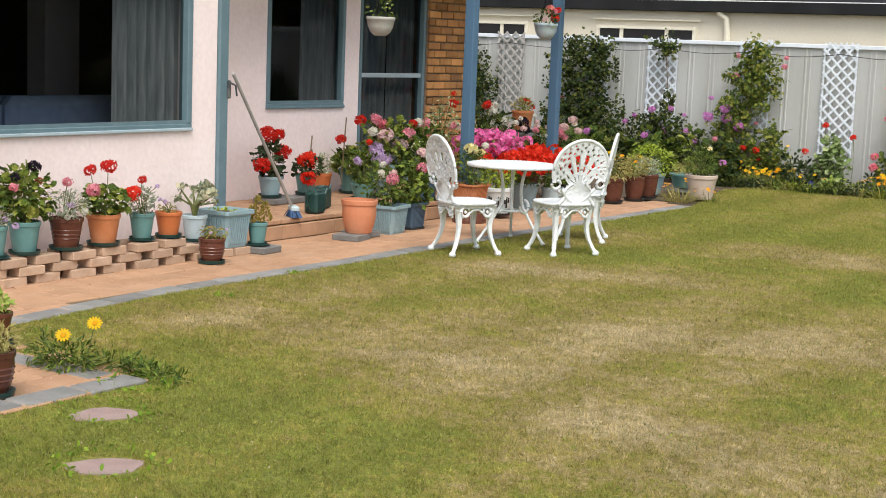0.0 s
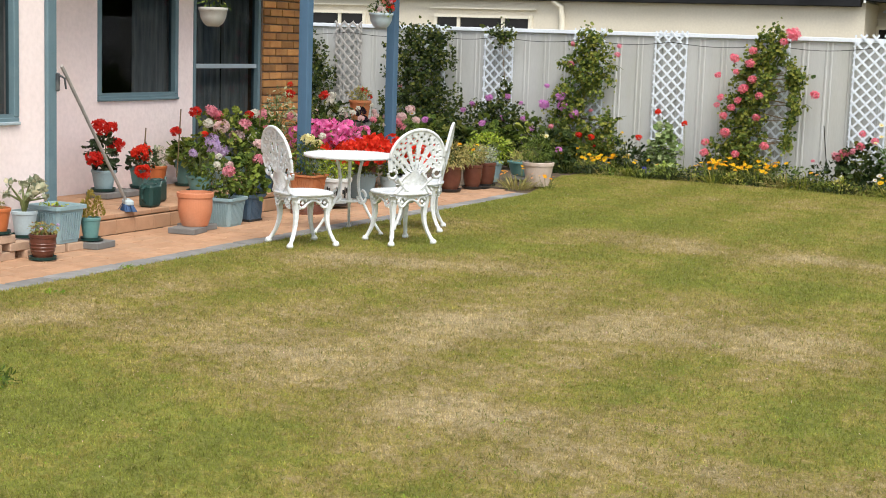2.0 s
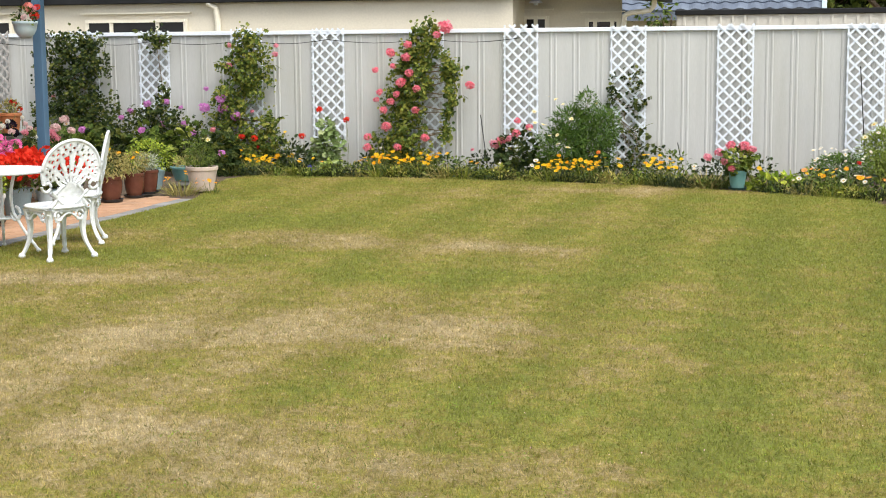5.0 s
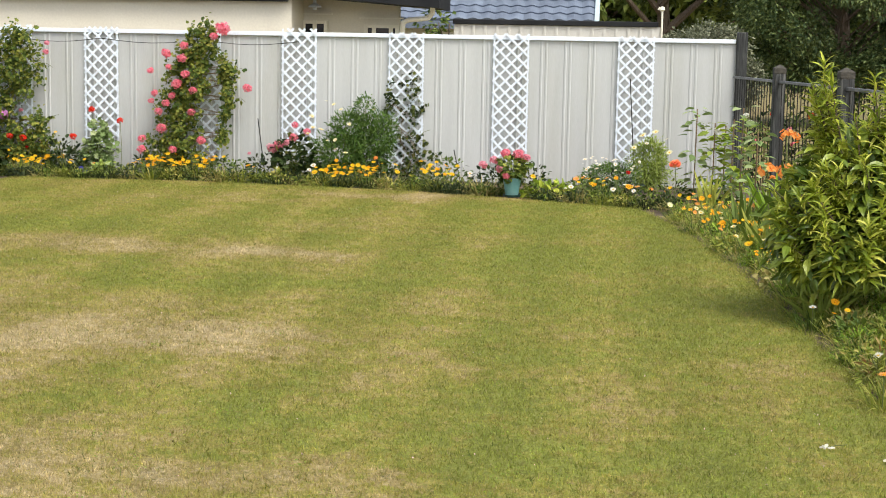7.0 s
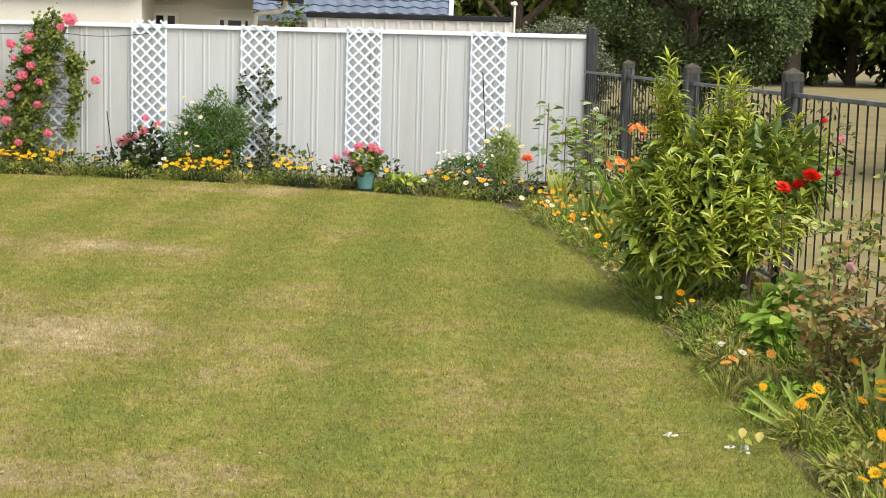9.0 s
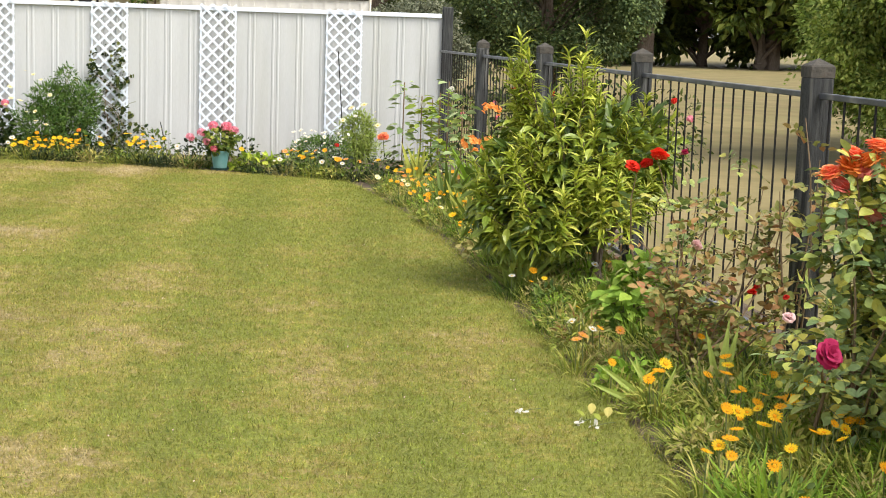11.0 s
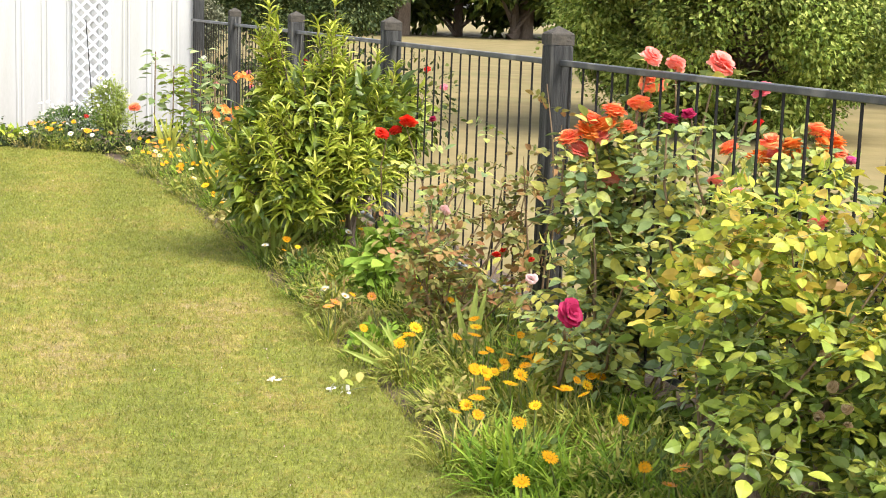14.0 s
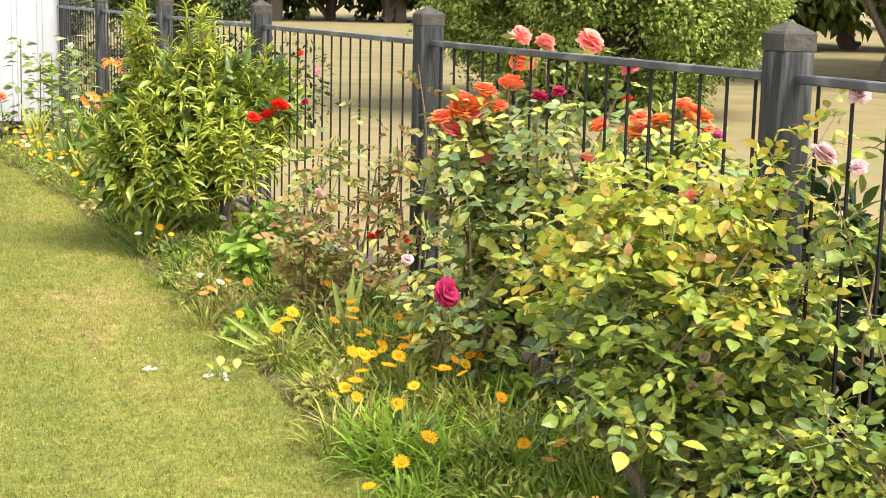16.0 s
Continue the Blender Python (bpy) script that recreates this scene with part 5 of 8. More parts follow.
# ---------- verandah pots ----------
VZ = 0.172
for x, y, w in ((-8.63, 10.48, 0), (-8.58, 10.92, 12), (-8.62, 10.72, 4)):
    block(x, y, VZ, w)
potted("grey-blue pot of dark-leaved scarlet geraniums", -8.65, 10.48, 0.228, 0.11, 0.17, "greyblue", leaf="dark", lw=0.14, lh=0.3, n=70, size=0.075,
       blooms=[("geranium", "red", 0.156, 10.42, 0.80, 0.02), ("geranium", "red", 0.120, 10.58, 0.79, 0.0), ("geranium", "red", 0.144, 10.30, 0.53, 0.05), ("geranium", "red", 0.144, 10.58, 0.64, 0.05)])
potted("teal pot of dark-leaved red geraniums", -8.6, 10.93, 0.228, 0.10, 0.17, "teal", leaf="dark", lw=0.16, lh=0.18, n=60, size=0.06,
       blooms=[("geranium", "scarlet", 0.156, 10.87, 0.55, 0.06), ("geranium", "scarlet", 0.168, 10.81, 0.39, 0.12)])
potted("orange pot with a pale fleshy plant", -8.86, 11.5, VZ, 0.10, 0.19, "orange", leaf="succulent", lw=0.11, lh=0.2, n=110, size=0.045, tpl=LEAF8)
potted("dark teal pot with a tall red geranium", -8.78, 11.85, VZ, 0.11, 0.22, "teal", lw=0.2, lh=0.22, n=80, size=0.09, blooms=[("geranium", "red", 0.108, 11.62, 0.71, 0.05)])
for x, y, ln in ((-8.7, 11.6, 0.75), (-8.6, 10.95, 0.6), (-8.2, 12.2, 0.8)):
    thing("garden_stake", "thin dark garden stake pushed into a pot", "stake", group="garden stakes", mesh=Shape().tube([(x, y, VZ + 0.1), (x + 0.02, y + 0.03, VZ + ln)], 0.006, 6).mesh("garden_stake", M["cane"]))
potted("dark teal pot of lilac regal pelargonium", -8.3, 11.42, VZ, 0.125, 0.14, "teal", leaf="bush", lw=0.19, lh=0.32, n=260, size=0.05, tpl=LEAF8,
       blooms=[("geranium", "lilac", 0.180, 11.55, 0.60, 0.05), ("geranium", "lilac", 0.132, 11.62, 0.55, 0.1), ("geranium", "lilac", 0.108, 11.24, 0.55, 0.05), ("geranium", "white", 0.072, 11.5, 0.40, 0.15), ("geranium", "lilac", 0.120, 11.6, 0.66, 0.0)])
potted("grey-blue pot of pink and white geraniums", -8.35, 11.85, VZ, 0.13, 0.3, "greyblue", lw=0.26, lh=0.46, n=170, size=0.08,
       blooms=[("geranium", "red", 0.108, 11.41, 0.92, 0.0), ("geranium", "pink", 0.120, 11.66, 0.92, 0.0), ("geranium", "white", 0.108, 11.54, 0.81, 0.05), ("geranium", "blush", 0.144, 11.68, 0.77, 0.1),
               ("geranium", "blush", 0.144, 11.9, 0.68, 0.12), ("geranium", "rosepink", 0.120, 11.76, 0.87, 0.0), ("geranium", "scarlet", 0.072, 11.42, 0.72, 0.1)])
potted("terracotta pot of salmon and white geraniums", -8.25, 12.3, VZ, 0.14, 0.26, "terracotta", lw=0.28, lh=0.45, n=170, size=0.08, leaf="bush",
       blooms=[("geranium", "pink", 0.144, 11.98, 0.78, 0.05), ("geranium", "white", 0.144, 12.02, 0.66, 0.15), ("geranium", "pink", 0.138, 12.35, 0.86, 0.0), ("geranium", "rosepink", 0.120, 12.3, 0.73, 0.1),
               ("geranium", "red", 0.096, 12.14, 0.88, 0.0), ("geranium", "white", 0.096, 12.22, 0.88, 0.0), ("geranium", "rosepink", 0.096, 12.5, 0.72, 0.05)])
potted("navy pot of leafy pink geranium", -7.95, 11.95, VZ, 0.12, 0.2, "navy", lw=0.24, lh=0.4, n=200, size=0.065, leaf="bush", blooms=[("geranium", "pink", 0.102, 11.85, 0.50, 0.12), ("geranium", "blush", 0.096, 11.95, 0.62, 0.1)])


def can(x, y, turn, mat):
    w = thing("watering_can", "dark green plastic watering can standing on the step", "watering can", pose(x, y, VZ, 0, 0, turn), group="watering cans")
    part("body", Shape().box((0, 0, 0.095), (0.13, 0.17, 0.19), bevel=0.02), P[mat], w)
    part("handle", Shape().tube([(0, -0.08, 0.17), (0, -0.125, 0.16), (0, -0.13, 0.08), (0, -0.085, 0.04)], 0.011, 7), P[mat], w)
    part("spout", Shape().tube([(0, 0.08, 0.04), (0, 0.16, 0.13), (0, 0.2, 0.2)], (0.02, 0.014, 0.011), 8), P[mat], w)
    part("rim", Shape().tube([(0.05 * math.cos(k * .5236), 0.06 * math.sin(k * .5236), 0.192) for k in range(13)], 0.008, 6), P[mat], w)


can(-7.92, 10.2, 8, "green")
can(-8.12, 10.55, 15, "green")
bp = thing("flower_pot", "large empty terracotta-coloured plastic pot on grey blocks", "flower pot", pose(-7.42, 10.16, 0.058))
pot(bp, 0.152, 0.28, "salmonpot", saucer=False, belly=0.09)
block(-7.42, 10.06, 0.003, 10)
block(-7.50, 10.30, 0.003, -6)

broom = thing("broom", "long-handled broom with blue bristles leaning on the door frame", "broom")
hb, ht = np.array((-7.86, 9.82, 0.245)), np.array((-7.765, 8.93, 1.36))
part("handle", Shape().tube([hb, ht], 0.013, 8), surface("broom_handle", (0.3, 0.29, 0.27), (0.4, 0.38, 0.35), 20, 0.5, 0.1), broom)
part("head", Shape().box((0, 0, 0), (0.07, 0.17, 0.045), m=pose(-7.86, 9.835, 0.245, 0, 0, 50), bevel=0.01), P["paleblue"], broom)
br = Shape()
nb = 160
bx, by = rng.uniform(-.04, .04, nb), rng.uniform(-.09, .09, nb)
ca, sa = math.cos(radians(50)), math.sin(radians(50))
for i in range(nb):
    a, b = bx[i] * ca - by[i] * sa, bx[i] * sa + by[i] * ca
    br.tube([(-7.86 + a * .8, 9.835 + b * .9, 0.235), (-7.86 + a * 1.4, 9.835 + b * 1.1, 0.175)], 0.004, 4)
part("bristles", br, surface("blue_bristle", (0.02, 0.06, 0.16), (0.03, 0.1, 0.24), 40, 0.6, 0.1), broom, "stiff blue bristles")

# ---------- pots along the path ----------
potted("square grey-blue pot of pink and white flowers", -7.5, 10.68, 0.004, 0.15, 0.25, "greyblue", leaf="bush", lw=0.21, lh=0.34, n=190, size=0.06, tpl=LEAF8, square=True, saucer=False, turn=6,
       blooms=[("geranium", "pink", 0.120, 10.6, 0.48, 0.1), ("geranium", "white", 0.072, 10.5, 0.54, 0.05), ("geranium", "blush", 0.084, 10.68, 0.53, 0.05), ("geranium", "white", 0.060, 10.6, 0.6, 0.0)])
potted("square navy pot of leafy pink geranium in a black tray", -7.55, 11.1, 0.004, 0.12, 0.24, "navy", leaf="bush", lw=0.22, lh=0.42, n=230, size=0.065, square=True, smat="black",
       blooms=[("geranium", "pink", 0.108, 11.13, 0.55, 0.1), ("geranium", "blush", 0.096, 11.2, 0.68, 0.05)])
potted("terracotta box of white-flowered bushy plant", -7.45, 11.95, 0.2, 0.14, 0.17, "terracotta", leaf="bush", lw=0.2, lh=0.42, n=260, size=0.05, tpl=LEAF8, square=True, saucer=False,
       blooms=[("geranium", "cream", 0.108, 11.85, 0.70, 0.05), ("geranium", "cream", 0.096, 11.98, 0.66, 0.08), ("geranium", "white", 0.084, 12.1, 0.72, 0.05), ("geranium", "white", 0.072, 11.95, 0.58, 0.12)])
thing("upturned_pot", "upturned brown pot used as a stand", "flower pot", pose(-7.45, 11.95, 0.004), mesh=Shape().lathe((0, 0, 0), [(0.16, 0), (0.16, 0.03), (0.145, 0.03), (0.12, 0.19), (0.02, 0.194)], 20).mesh("upturned_pot", P["brown"]))
wp = potted("white pot with a dark cactus motif and green foliage", -7.5, 12.52, 0.03, 0.165, 0.25, "white", leaf="bright", lw=0.22, lh=0.24, n=240, size=0.05, tpl=LEAF8, smat="black")
mot = Shape()
for k, a0 in enumerate((-2.2, -1.55, -0.9, -0.3)):
    for dx, z0, z1 in ((0, .06, .17), (-.03, .1, .14), (.03, .11, .16)):
        a = a0 + dx * 5
        rr = 0.137 + 0.02 * (z0 / .2)
        mot.box((rr * math.cos(a), rr * math.sin(a), (z0 + z1) / 2 + .02), (0.012, 0.012, z1 - z0))
part("cactus_motif", mot, P["black"], wp, "dark painted cactus motif")
potted("grey-blue tub overflowing with magenta petunias", -8.0, 13.05, VZ, 0.17, 0.24, "greyblue", leaf="bush", lw=0.42, lh=0.42, n=420, size=0.045, tpl=LEAF8, saucer=False,
       blooms=[("trumpet", "magenta", 0.16, 13.02 + prnd.gauss(0, .24), 0.67 + prnd.uniform(-.09, .1), prnd.uniform(-.1, .34)) for _ in range(70)])
potted("grey-blue tub overflowing with scarlet petunias", -7.75, 13.45, 0.01, 0.17, 0.26, "greyblue", leaf="bush", lw=0.42, lh=0.34, n=380, size=0.045, tpl=LEAF8, saucer=False,
       blooms=[("trumpet", "scarlet", 0.16, 13.28 + prnd.gauss(0, .3), 0.53 + prnd.uniform(-.1, .1), prnd.uniform(-.1, .36)) for _ in range(80)])
potted("black pot of scarlet petunias", -7.55, 14.0, 0.01, 0.16, 0.24, "black", leaf="bush", lw=0.3, lh=0.26, n=260, size=0.045, tpl=LEAF8, saucer=False,
       blooms=[("trumpet", "scarlet", 0.15, 14.0 + prnd.gauss(0, .18), 0.43 + prnd.uniform(-.08, .1), prnd.uniform(-.1, .26)) for _ in range(30)])
potted("pale blue pot with a green plant", -7.55, 13.72, 0.01, 0.12, 0.22, "paleblue", leaf="bush", lw=0.18, lh=0.18, n=120, size=0.05, tpl=LEAF8, saucer=False)
potted("tall pot of white geraniums", -8.3, 13.74, VZ, 0.14, 0.3, "terracotta", lw=0.26, lh=0.5, n=200, size=0.07, leaf="vine",
       blooms=[("geranium", "white", 0.120, 13.72, 0.95, 0.0), ("geranium", "white", 0.120, 13.84, 0.86, 0.05), ("geranium", "white", 0.108, 13.66, 0.84, 0.05), ("geranium", "white", 0.108, 13.74, 1.02, 0.0), ("geranium", "blush", 0.132, 13.9, 0.76, 0.05), ("geranium", "blush", 0.120, 13.98, 0.81, 0.0), ("geranium", "red", 0.108, 13.58, 1.04, 0.0)])
potted("pot of cream-variegated red geranium beside the brick wall", -8.8, 13.45, VZ, 0.13, 0.42, "terracotta", leaf="variegated", lw=0.2, lh=0.5, n=230, size=0.06, tpl=LEAF8,
       blooms=[("geranium", "red", 0.108, 13.62, 1.03, 0.05), ("geranium", "scarlet", 0.072, 13.7, 1.13, 0.0), ("geranium", "pink", 0.108, 13.45, 0.8, 0.15), ("geranium", "blush", 0.120, 13.6, 0.78, 0.15)])
potted("dark pot of pale pink and white geraniums beside the petunias", -8.05, 14.05, VZ - .16, 0.14, 0.3, "brown", leaf="vine", lw=0.26, lh=0.4, n=200, size=0.07,
       blooms=[("geranium", c_, s_, y_, z_, d_) for c_, s_, y_, z_, d_ in (("white", .07, 13.75, .86, .0), ("blush", .08, 13.85, .8, .05), ("white", .06, 13.95, .9, -.05), ("pink", .08, 14.1, .78, .05), ("blush", .07, 14.2, .86, 0), ("white", .07, 14.28, .72, .1), ("pink", .07, 13.8, .7, .15), ("blush", .06, 14.35, .8, .05), ("white", .05, 14.15, .93, 0))])
stand = thing("plant_stand", "tall grey block plinth carrying a terracotta pot", "plant stand", mesh=Shape().box((-8.4, 14.5, 0.36), (0.22, 0.22, 0.72), bevel=0.01).mesh("plant_stand", M["slate"]))
potted("terracotta pot of red flowers and a black rosette on a plinth", -8.4, 14.5, 0.722, 0.125, 0.22, "terracotta", leaf="straw", lw=0.12, lh=0.14, n=110, size=0.05, tpl=LEAF8,
       blooms=[("geranium", "red", 0.084, 14.58, 1.06, 0.0), ("geranium", "scarlet", 0.072, 14.62, 1.0, 0.05), ("geranium", "black", 0.16, 14.28, 0.84, 0.14), ("geranium", "black", 0.1, 14.34, 0.76, 0.14)])
potted("pot of mixed pink and white daisies", -8.2, 15.0, 0.01, 0.15, 0.28, "teal", leaf="vine", lw=0.28, lh=0.46, n=240, size=0.06, tpl=LEAF8,
       blooms=[("geranium", "blush", 0.108, 15.1, 0.77, 0.0), ("geranium", "pink", 0.108, 14.9, 0.72, 0.05), ("geranium", "blush", 0.096, 15.3, 0.85, 0.0), ("geranium", "pink", 0.120, 15.0, 0.66, 0.05), ("geranium", "blush", 0.096, 15.45, 0.72, 0.0), ("geranium", "scarlet", 0.132, 15.2, 0.54, 0.1), ("daisy", "white", 0.08, 15.35, 0.8, 0.0), ("daisy", "white", 0.08, 14.8, 0.85, 0.0)])
potted("black tray of yellow-green leafy plant", -7.75, 14.55, 0.01, 0.15, 0.2, "black", leaf="straw", lw=0.26, lh=0.3, n=240, size=0.05, tpl=LEAF8, blooms=[("geranium", "blush", 0.096, 14.55, 0.5, 0.1)])
potted("brown glazed pot of straggling yellowish plant", -7.38, 14.75, 0.01, 0.13, 0.25, "brown", leaf="straw", lw=0.24, lh=0.26, n=260, size=0.07, tpl=NARROW, belly=0.08, smat="black", blooms=[("daisy", "gold", 0.07, 14.85, 0.52, 0.05), ("daisy", "yellow", 0.07, 14.7, 0.56, 0.0)])
potted("brown glazed pot of golden feathery foliage", -7.33, 15.2, 0.01, 0.115, 0.25, "brown", leaf="straw", lw=0.2, lh=0.24, n=320, size=0.06, tpl=NARROW, belly=0.08, smat="black", blooms=[("daisy", "yellow", 0.06, 15.2, 0.5, 0.05), ("daisy", "gold", 0.06, 15.0, 0.46, 0.1)])
potted("dark brown pot of silvery foliage", -7.36, 15.62, 0.01, 0.115, 0.25, "brown", leaf="silver", lw=0.15, lh=0.2, n=220, size=0.06, tpl=NARROW, belly=0.04, smat="black")
potted("green bushy plant in a blue tub behind the brown pots", -7.6, 16.15, 0.01, 0.19, 0.24, "greyblue", leaf="bright", lw=0.3, lh=0.4, n=420, size=0.05, tpl=LEAF8, saucer=False)
block(-7.4, 16.75, 0.003, 20)
potted("wide teal bowl with a straw-coloured plant", -7.4, 16.75, 0.058, 0.2, 0.17, "teal", leaf="straw", lw=0.18, lh=0.14, n=150, size=0.06, tpl=NARROW, saucer=False)
potted("large pale urn of green foliage with yellow blooms", -6.93, 16.12, 0.004, 0.185, 0.28, "cream", leaf="bush", lw=0.23, lh=0.34, n=520, size=0.06, tpl=NARROW, saucer=False, sink=0.5,
       blooms=[("daisy", "cream", 0.06, 16.05, 0.6, 0.05), ("daisy", "cream", 0.06, 16.2, 0.58, 0.05), ("trumpet", "mauve", 0.09, 16.35, 0.42, 0.15)])
potted("small brown pot at the paved spur with a straw-coloured plant", -5.24, 4.44, 0.012, 0.108, 0.19, "brown", leaf="straw", lw=0.13, lh=0.12, n=200, size=0.06, tpl=NARROW, bands=True, belly=0.1)
potted("small brown pot with yellowing leaves beside the path", -6.12, 5.22, 0.01, 0.085, 0.15, "brown", leaf="lime", lw=0.1, lh=0.1, n=70, size=0.05, tpl=LEAF8)

# hanging pots
def hanging(x, y, z, mat, leaf, blooms, label, n):
    t = thing("hanging_basket", label, "hanging basket", pose(x, y, z), group="hanging baskets")
    part("bowl", Shape().lathe((0, 0, 0), [(0.05, 0), (0.085, 0.03), (0.11, 0.08), (0.117, 0.13), (0.125, 0.135), (0.125, 0.16), (0.112, 0.16), (0.1, 0.12)], 24), P[mat], t, smooth=True)
    for k in range(3):
        a = 2.1 * k + .4
        part("chain", Shape().tube([(0.118 * math.cos(a), 0.118 * math.sin(a), 0.155), (0.004 * math.cos(a), 0.004 * math.sin(a), 0.46)], 0.003, 5), M["iron"], t)
    part("hook", Shape().tube([(0, 0, 0.45), (0, 0, ROOF_Z - z)], 0.004, 5), M["iron"], t)
    s = Shape()
    cloud(s, (0, 0, 0.2), (0.13, 0.13, 0.1), n, LEAF8, 0.05, floor=0.13)
    part("foliage", s, [G[leaf], M["stem"]], t)
    for kind, col, sz, dy, dz in blooms:
        bloom(t, kind, col, (0.05, dy, dz), sz)
    return t


hanging(-7.6, 10.63, 1.70, "greybowl", "geranium", [("daisy", "white", .04, .02, .27)], "grey-beige hanging bowl with a small green plant", 60)
hanging(-7.72, 13.72, 1.745, "paleblue", "bush", [("geranium", "scarlet", .09, .1, .22), ("geranium", "rosepink", .1, .06, .28), ("geranium", "salmon", .09, -.02, .3), ("geranium", "scarlet", .08, .16, .3), ("geranium", "blush", .07, -.1, .2)], "pale blue hanging bowl with red and pink flowers", 110)

# ---------- planting in the beds ----------
def bush(name, label, category, x, y, eggs, leaf, tpl=LEAF8, size=0.06, blooms=(), group="", stems=8, lumps=6, wood="stem", hollow=0.4, z=-0.015):
    """A plant in the ground: eggs are (dx, dy, dz, rx, ry, rz, leaves); blooms are (kind, colour, size, dx, dy, z)."""
    t = thing(name, label, category, pose(x, y, z), group=group)
    s = Shape()
    for dx, dy, dz, rx, ry, rz, n in eggs:
        cloud(s, (dx, dy, dz), (rx, ry, rz), n, tpl, size, 0, floor=0.01, lumps=lumps, hollow=hollow)
    for k in range(stems):
        e = eggs[k % len(eggs)]
        d = rand_dirs(1, .5)[0]
        tip = np.array((e[0] + d[0] * e[3] * .8, e[1] + d[1] * e[4] * .8, max(.05, e[2] + d[2] * e[5] * .7)))
        part("stem", Shape().tube([(rng.normal(0, .03), rng.normal(0, .03), 0), tip * np.array((.45, .45, .5)) + rng.normal(0, .02, 3), tip], (.009, .006, .003), 5), M[wood], t)
    if s.n:
        part("foliage", s, G[leaf], t)
    for b in blooms:
        bloom(t, b[0], b[1], b[3:6], b[2])
    return t


def daisy_clump(name, label, category, x, y, r, ln, leaf, n, flowers, fsize=0.06, h=0.2, group="", nf=0, cols=("gold",), tpl=None, lean=0.7):
    t = thing(name, label, category, pose(x, y, -0.015), group=group)
    s = Shape()
    strap_clump(s, (0, 0, 0), r, n, ln, 0, lean, tpl)
    pts = list(flowers)
    for k in range(nf):
        a, q = prnd.uniform(0, 6.28), r * 1.25 * math.sqrt(prnd.random())
        pts.append((q * math.cos(a), q * math.sin(a), h * prnd.uniform(.75, 1.2)))
    for p in pts:
        s.tube([(p[0] * .5, p[1] * .5, 0), (p[0] * .8, p[1] * .8, p[2] * .6), p], .003, 4, 1)
    part("leaves", s, [G[leaf], M["stem"]], t)
    for p in pts:
        bloom(t, "daisy", prnd.choice(cols), (p[0], p[1], p[2] + .01), fsize, 35, "flower")
    return t


# climbers on the fence
YC = 18.98
def climbing(label, x, spine, leaf, blooms=(), n=190, size=.04, y=YC, flat=.15, canes=7):
    """Growth up the fence: spine is (dx, z, half-width); uneven clumps of leaves and trailing shoots along it."""
    t = bush("climber", label, "climbing plant", x, y, [], leaf, ROUND, size, stems=0, blooms=[(b[0], b[1], b[2] * .92, *b[3:]) for b in blooms], lumps=3, hollow=.2)
    s = Shape()
    for dx, z, hw in spine:
        m_ = int(n * (.5 + 7.5 * hw))
        px_ = dx + hw * np.clip(rng.normal(0, .6, m_), -1.15, 1.15)
        pz = z + rng.normal(0, .075, m_)
        ph = dx * 9 + z * 5
        keep = np.sin(px_ * 19 + ph) * np.sin(pz * 23 + ph) + rng.normal(0, .2, m_) > -.5
        px_, pz = px_[keep], np.maximum(.02, pz[keep])
        bulge = .5 + .5 * np.sin(px_ * 14 + 2 * ph) * np.cos(pz * 15)
        m_ = len(px_)
        py_ = .02 - flat * rng.random(m_) * (1.9 - .5 * pz) * (.5 + bulge)
        s.spread(ROUND, np.stack([px_, py_, pz], -1), rng.normal(0, .6, (m_, 3)) + np.array((0, -.25, -.45)), rng.normal(0, .45, (m_, 3)) + np.array((0, -.8, .7)), size * rng.uniform(.6, 1.25, m_))
    part("foliage", s, G[leaf], t)
    for k in range(canes):
        q = [(0, .02, 0)] + [(dx + prnd.uniform(-.5, .5) * hw, -.02, z) for dx, z, hw in sorted(spine, key=lambda e: e[1])[:prnd.randint(2, len(spine))]]
        part("stem", Shape().tube(q, .0045, 5), M["cane"], t)
    for k in range(6):
        dx, z, hw = prnd.choice(spine)
        sg = prnd.choice((-1, 1))
        a, b = np.array((dx + sg * hw, -.02, z)), np.array((dx + sg * (hw + prnd.uniform(.08, .22)), -.05, z + prnd.uniform(-.05, .15)))
        s = Shape().tube([a, (a + b) / 2 + np.array((0, 0, .03)), b], .003, 4, 1)
        u = rng.random(5)[:, None]
        s.spread(ROUND, a + (b - a) * u, rand_dirs(5), rand_dirs(5, .2) + np.array((0, -1, 0)), rng.uniform(.04, .07, 5), 0)
        part("shoot", s, [G[leaf], M["stem"]], t)
    return t


climbing("dark green climber covering a trellis", -10.0, [(-.15, 1.75, .2), (.25, 1.72, .2), (-.15, 1.55, .3), (.25, 1.5, .22), (0, 1.35, .45), (-.1, 1.15, .4), (.1, .95, .45), (.0, .8, .55), (.2, .62, .7), (.2, .45, .8), (.15, .28, .85), (.1, .12, .8)], "vine",
         [("geranium", "mauve", .09, .75, -.2, .72), ("geranium", "mauve", .08, 1.0, -.15, .6), ("geranium", "pink", .06, -.3, -.12, 1.0)])
climbing("green climber beside a trellis", -11.95, [(-.1, 1.65, .25), (0, 1.5, .3), (0, 1.35, .34), (.1, 1.2, .36), (.1, 1.05, .36), (0, .85, .4), (.15, .6, .4), (.2, .35, .5), (.2, .15, .5)], "vine")
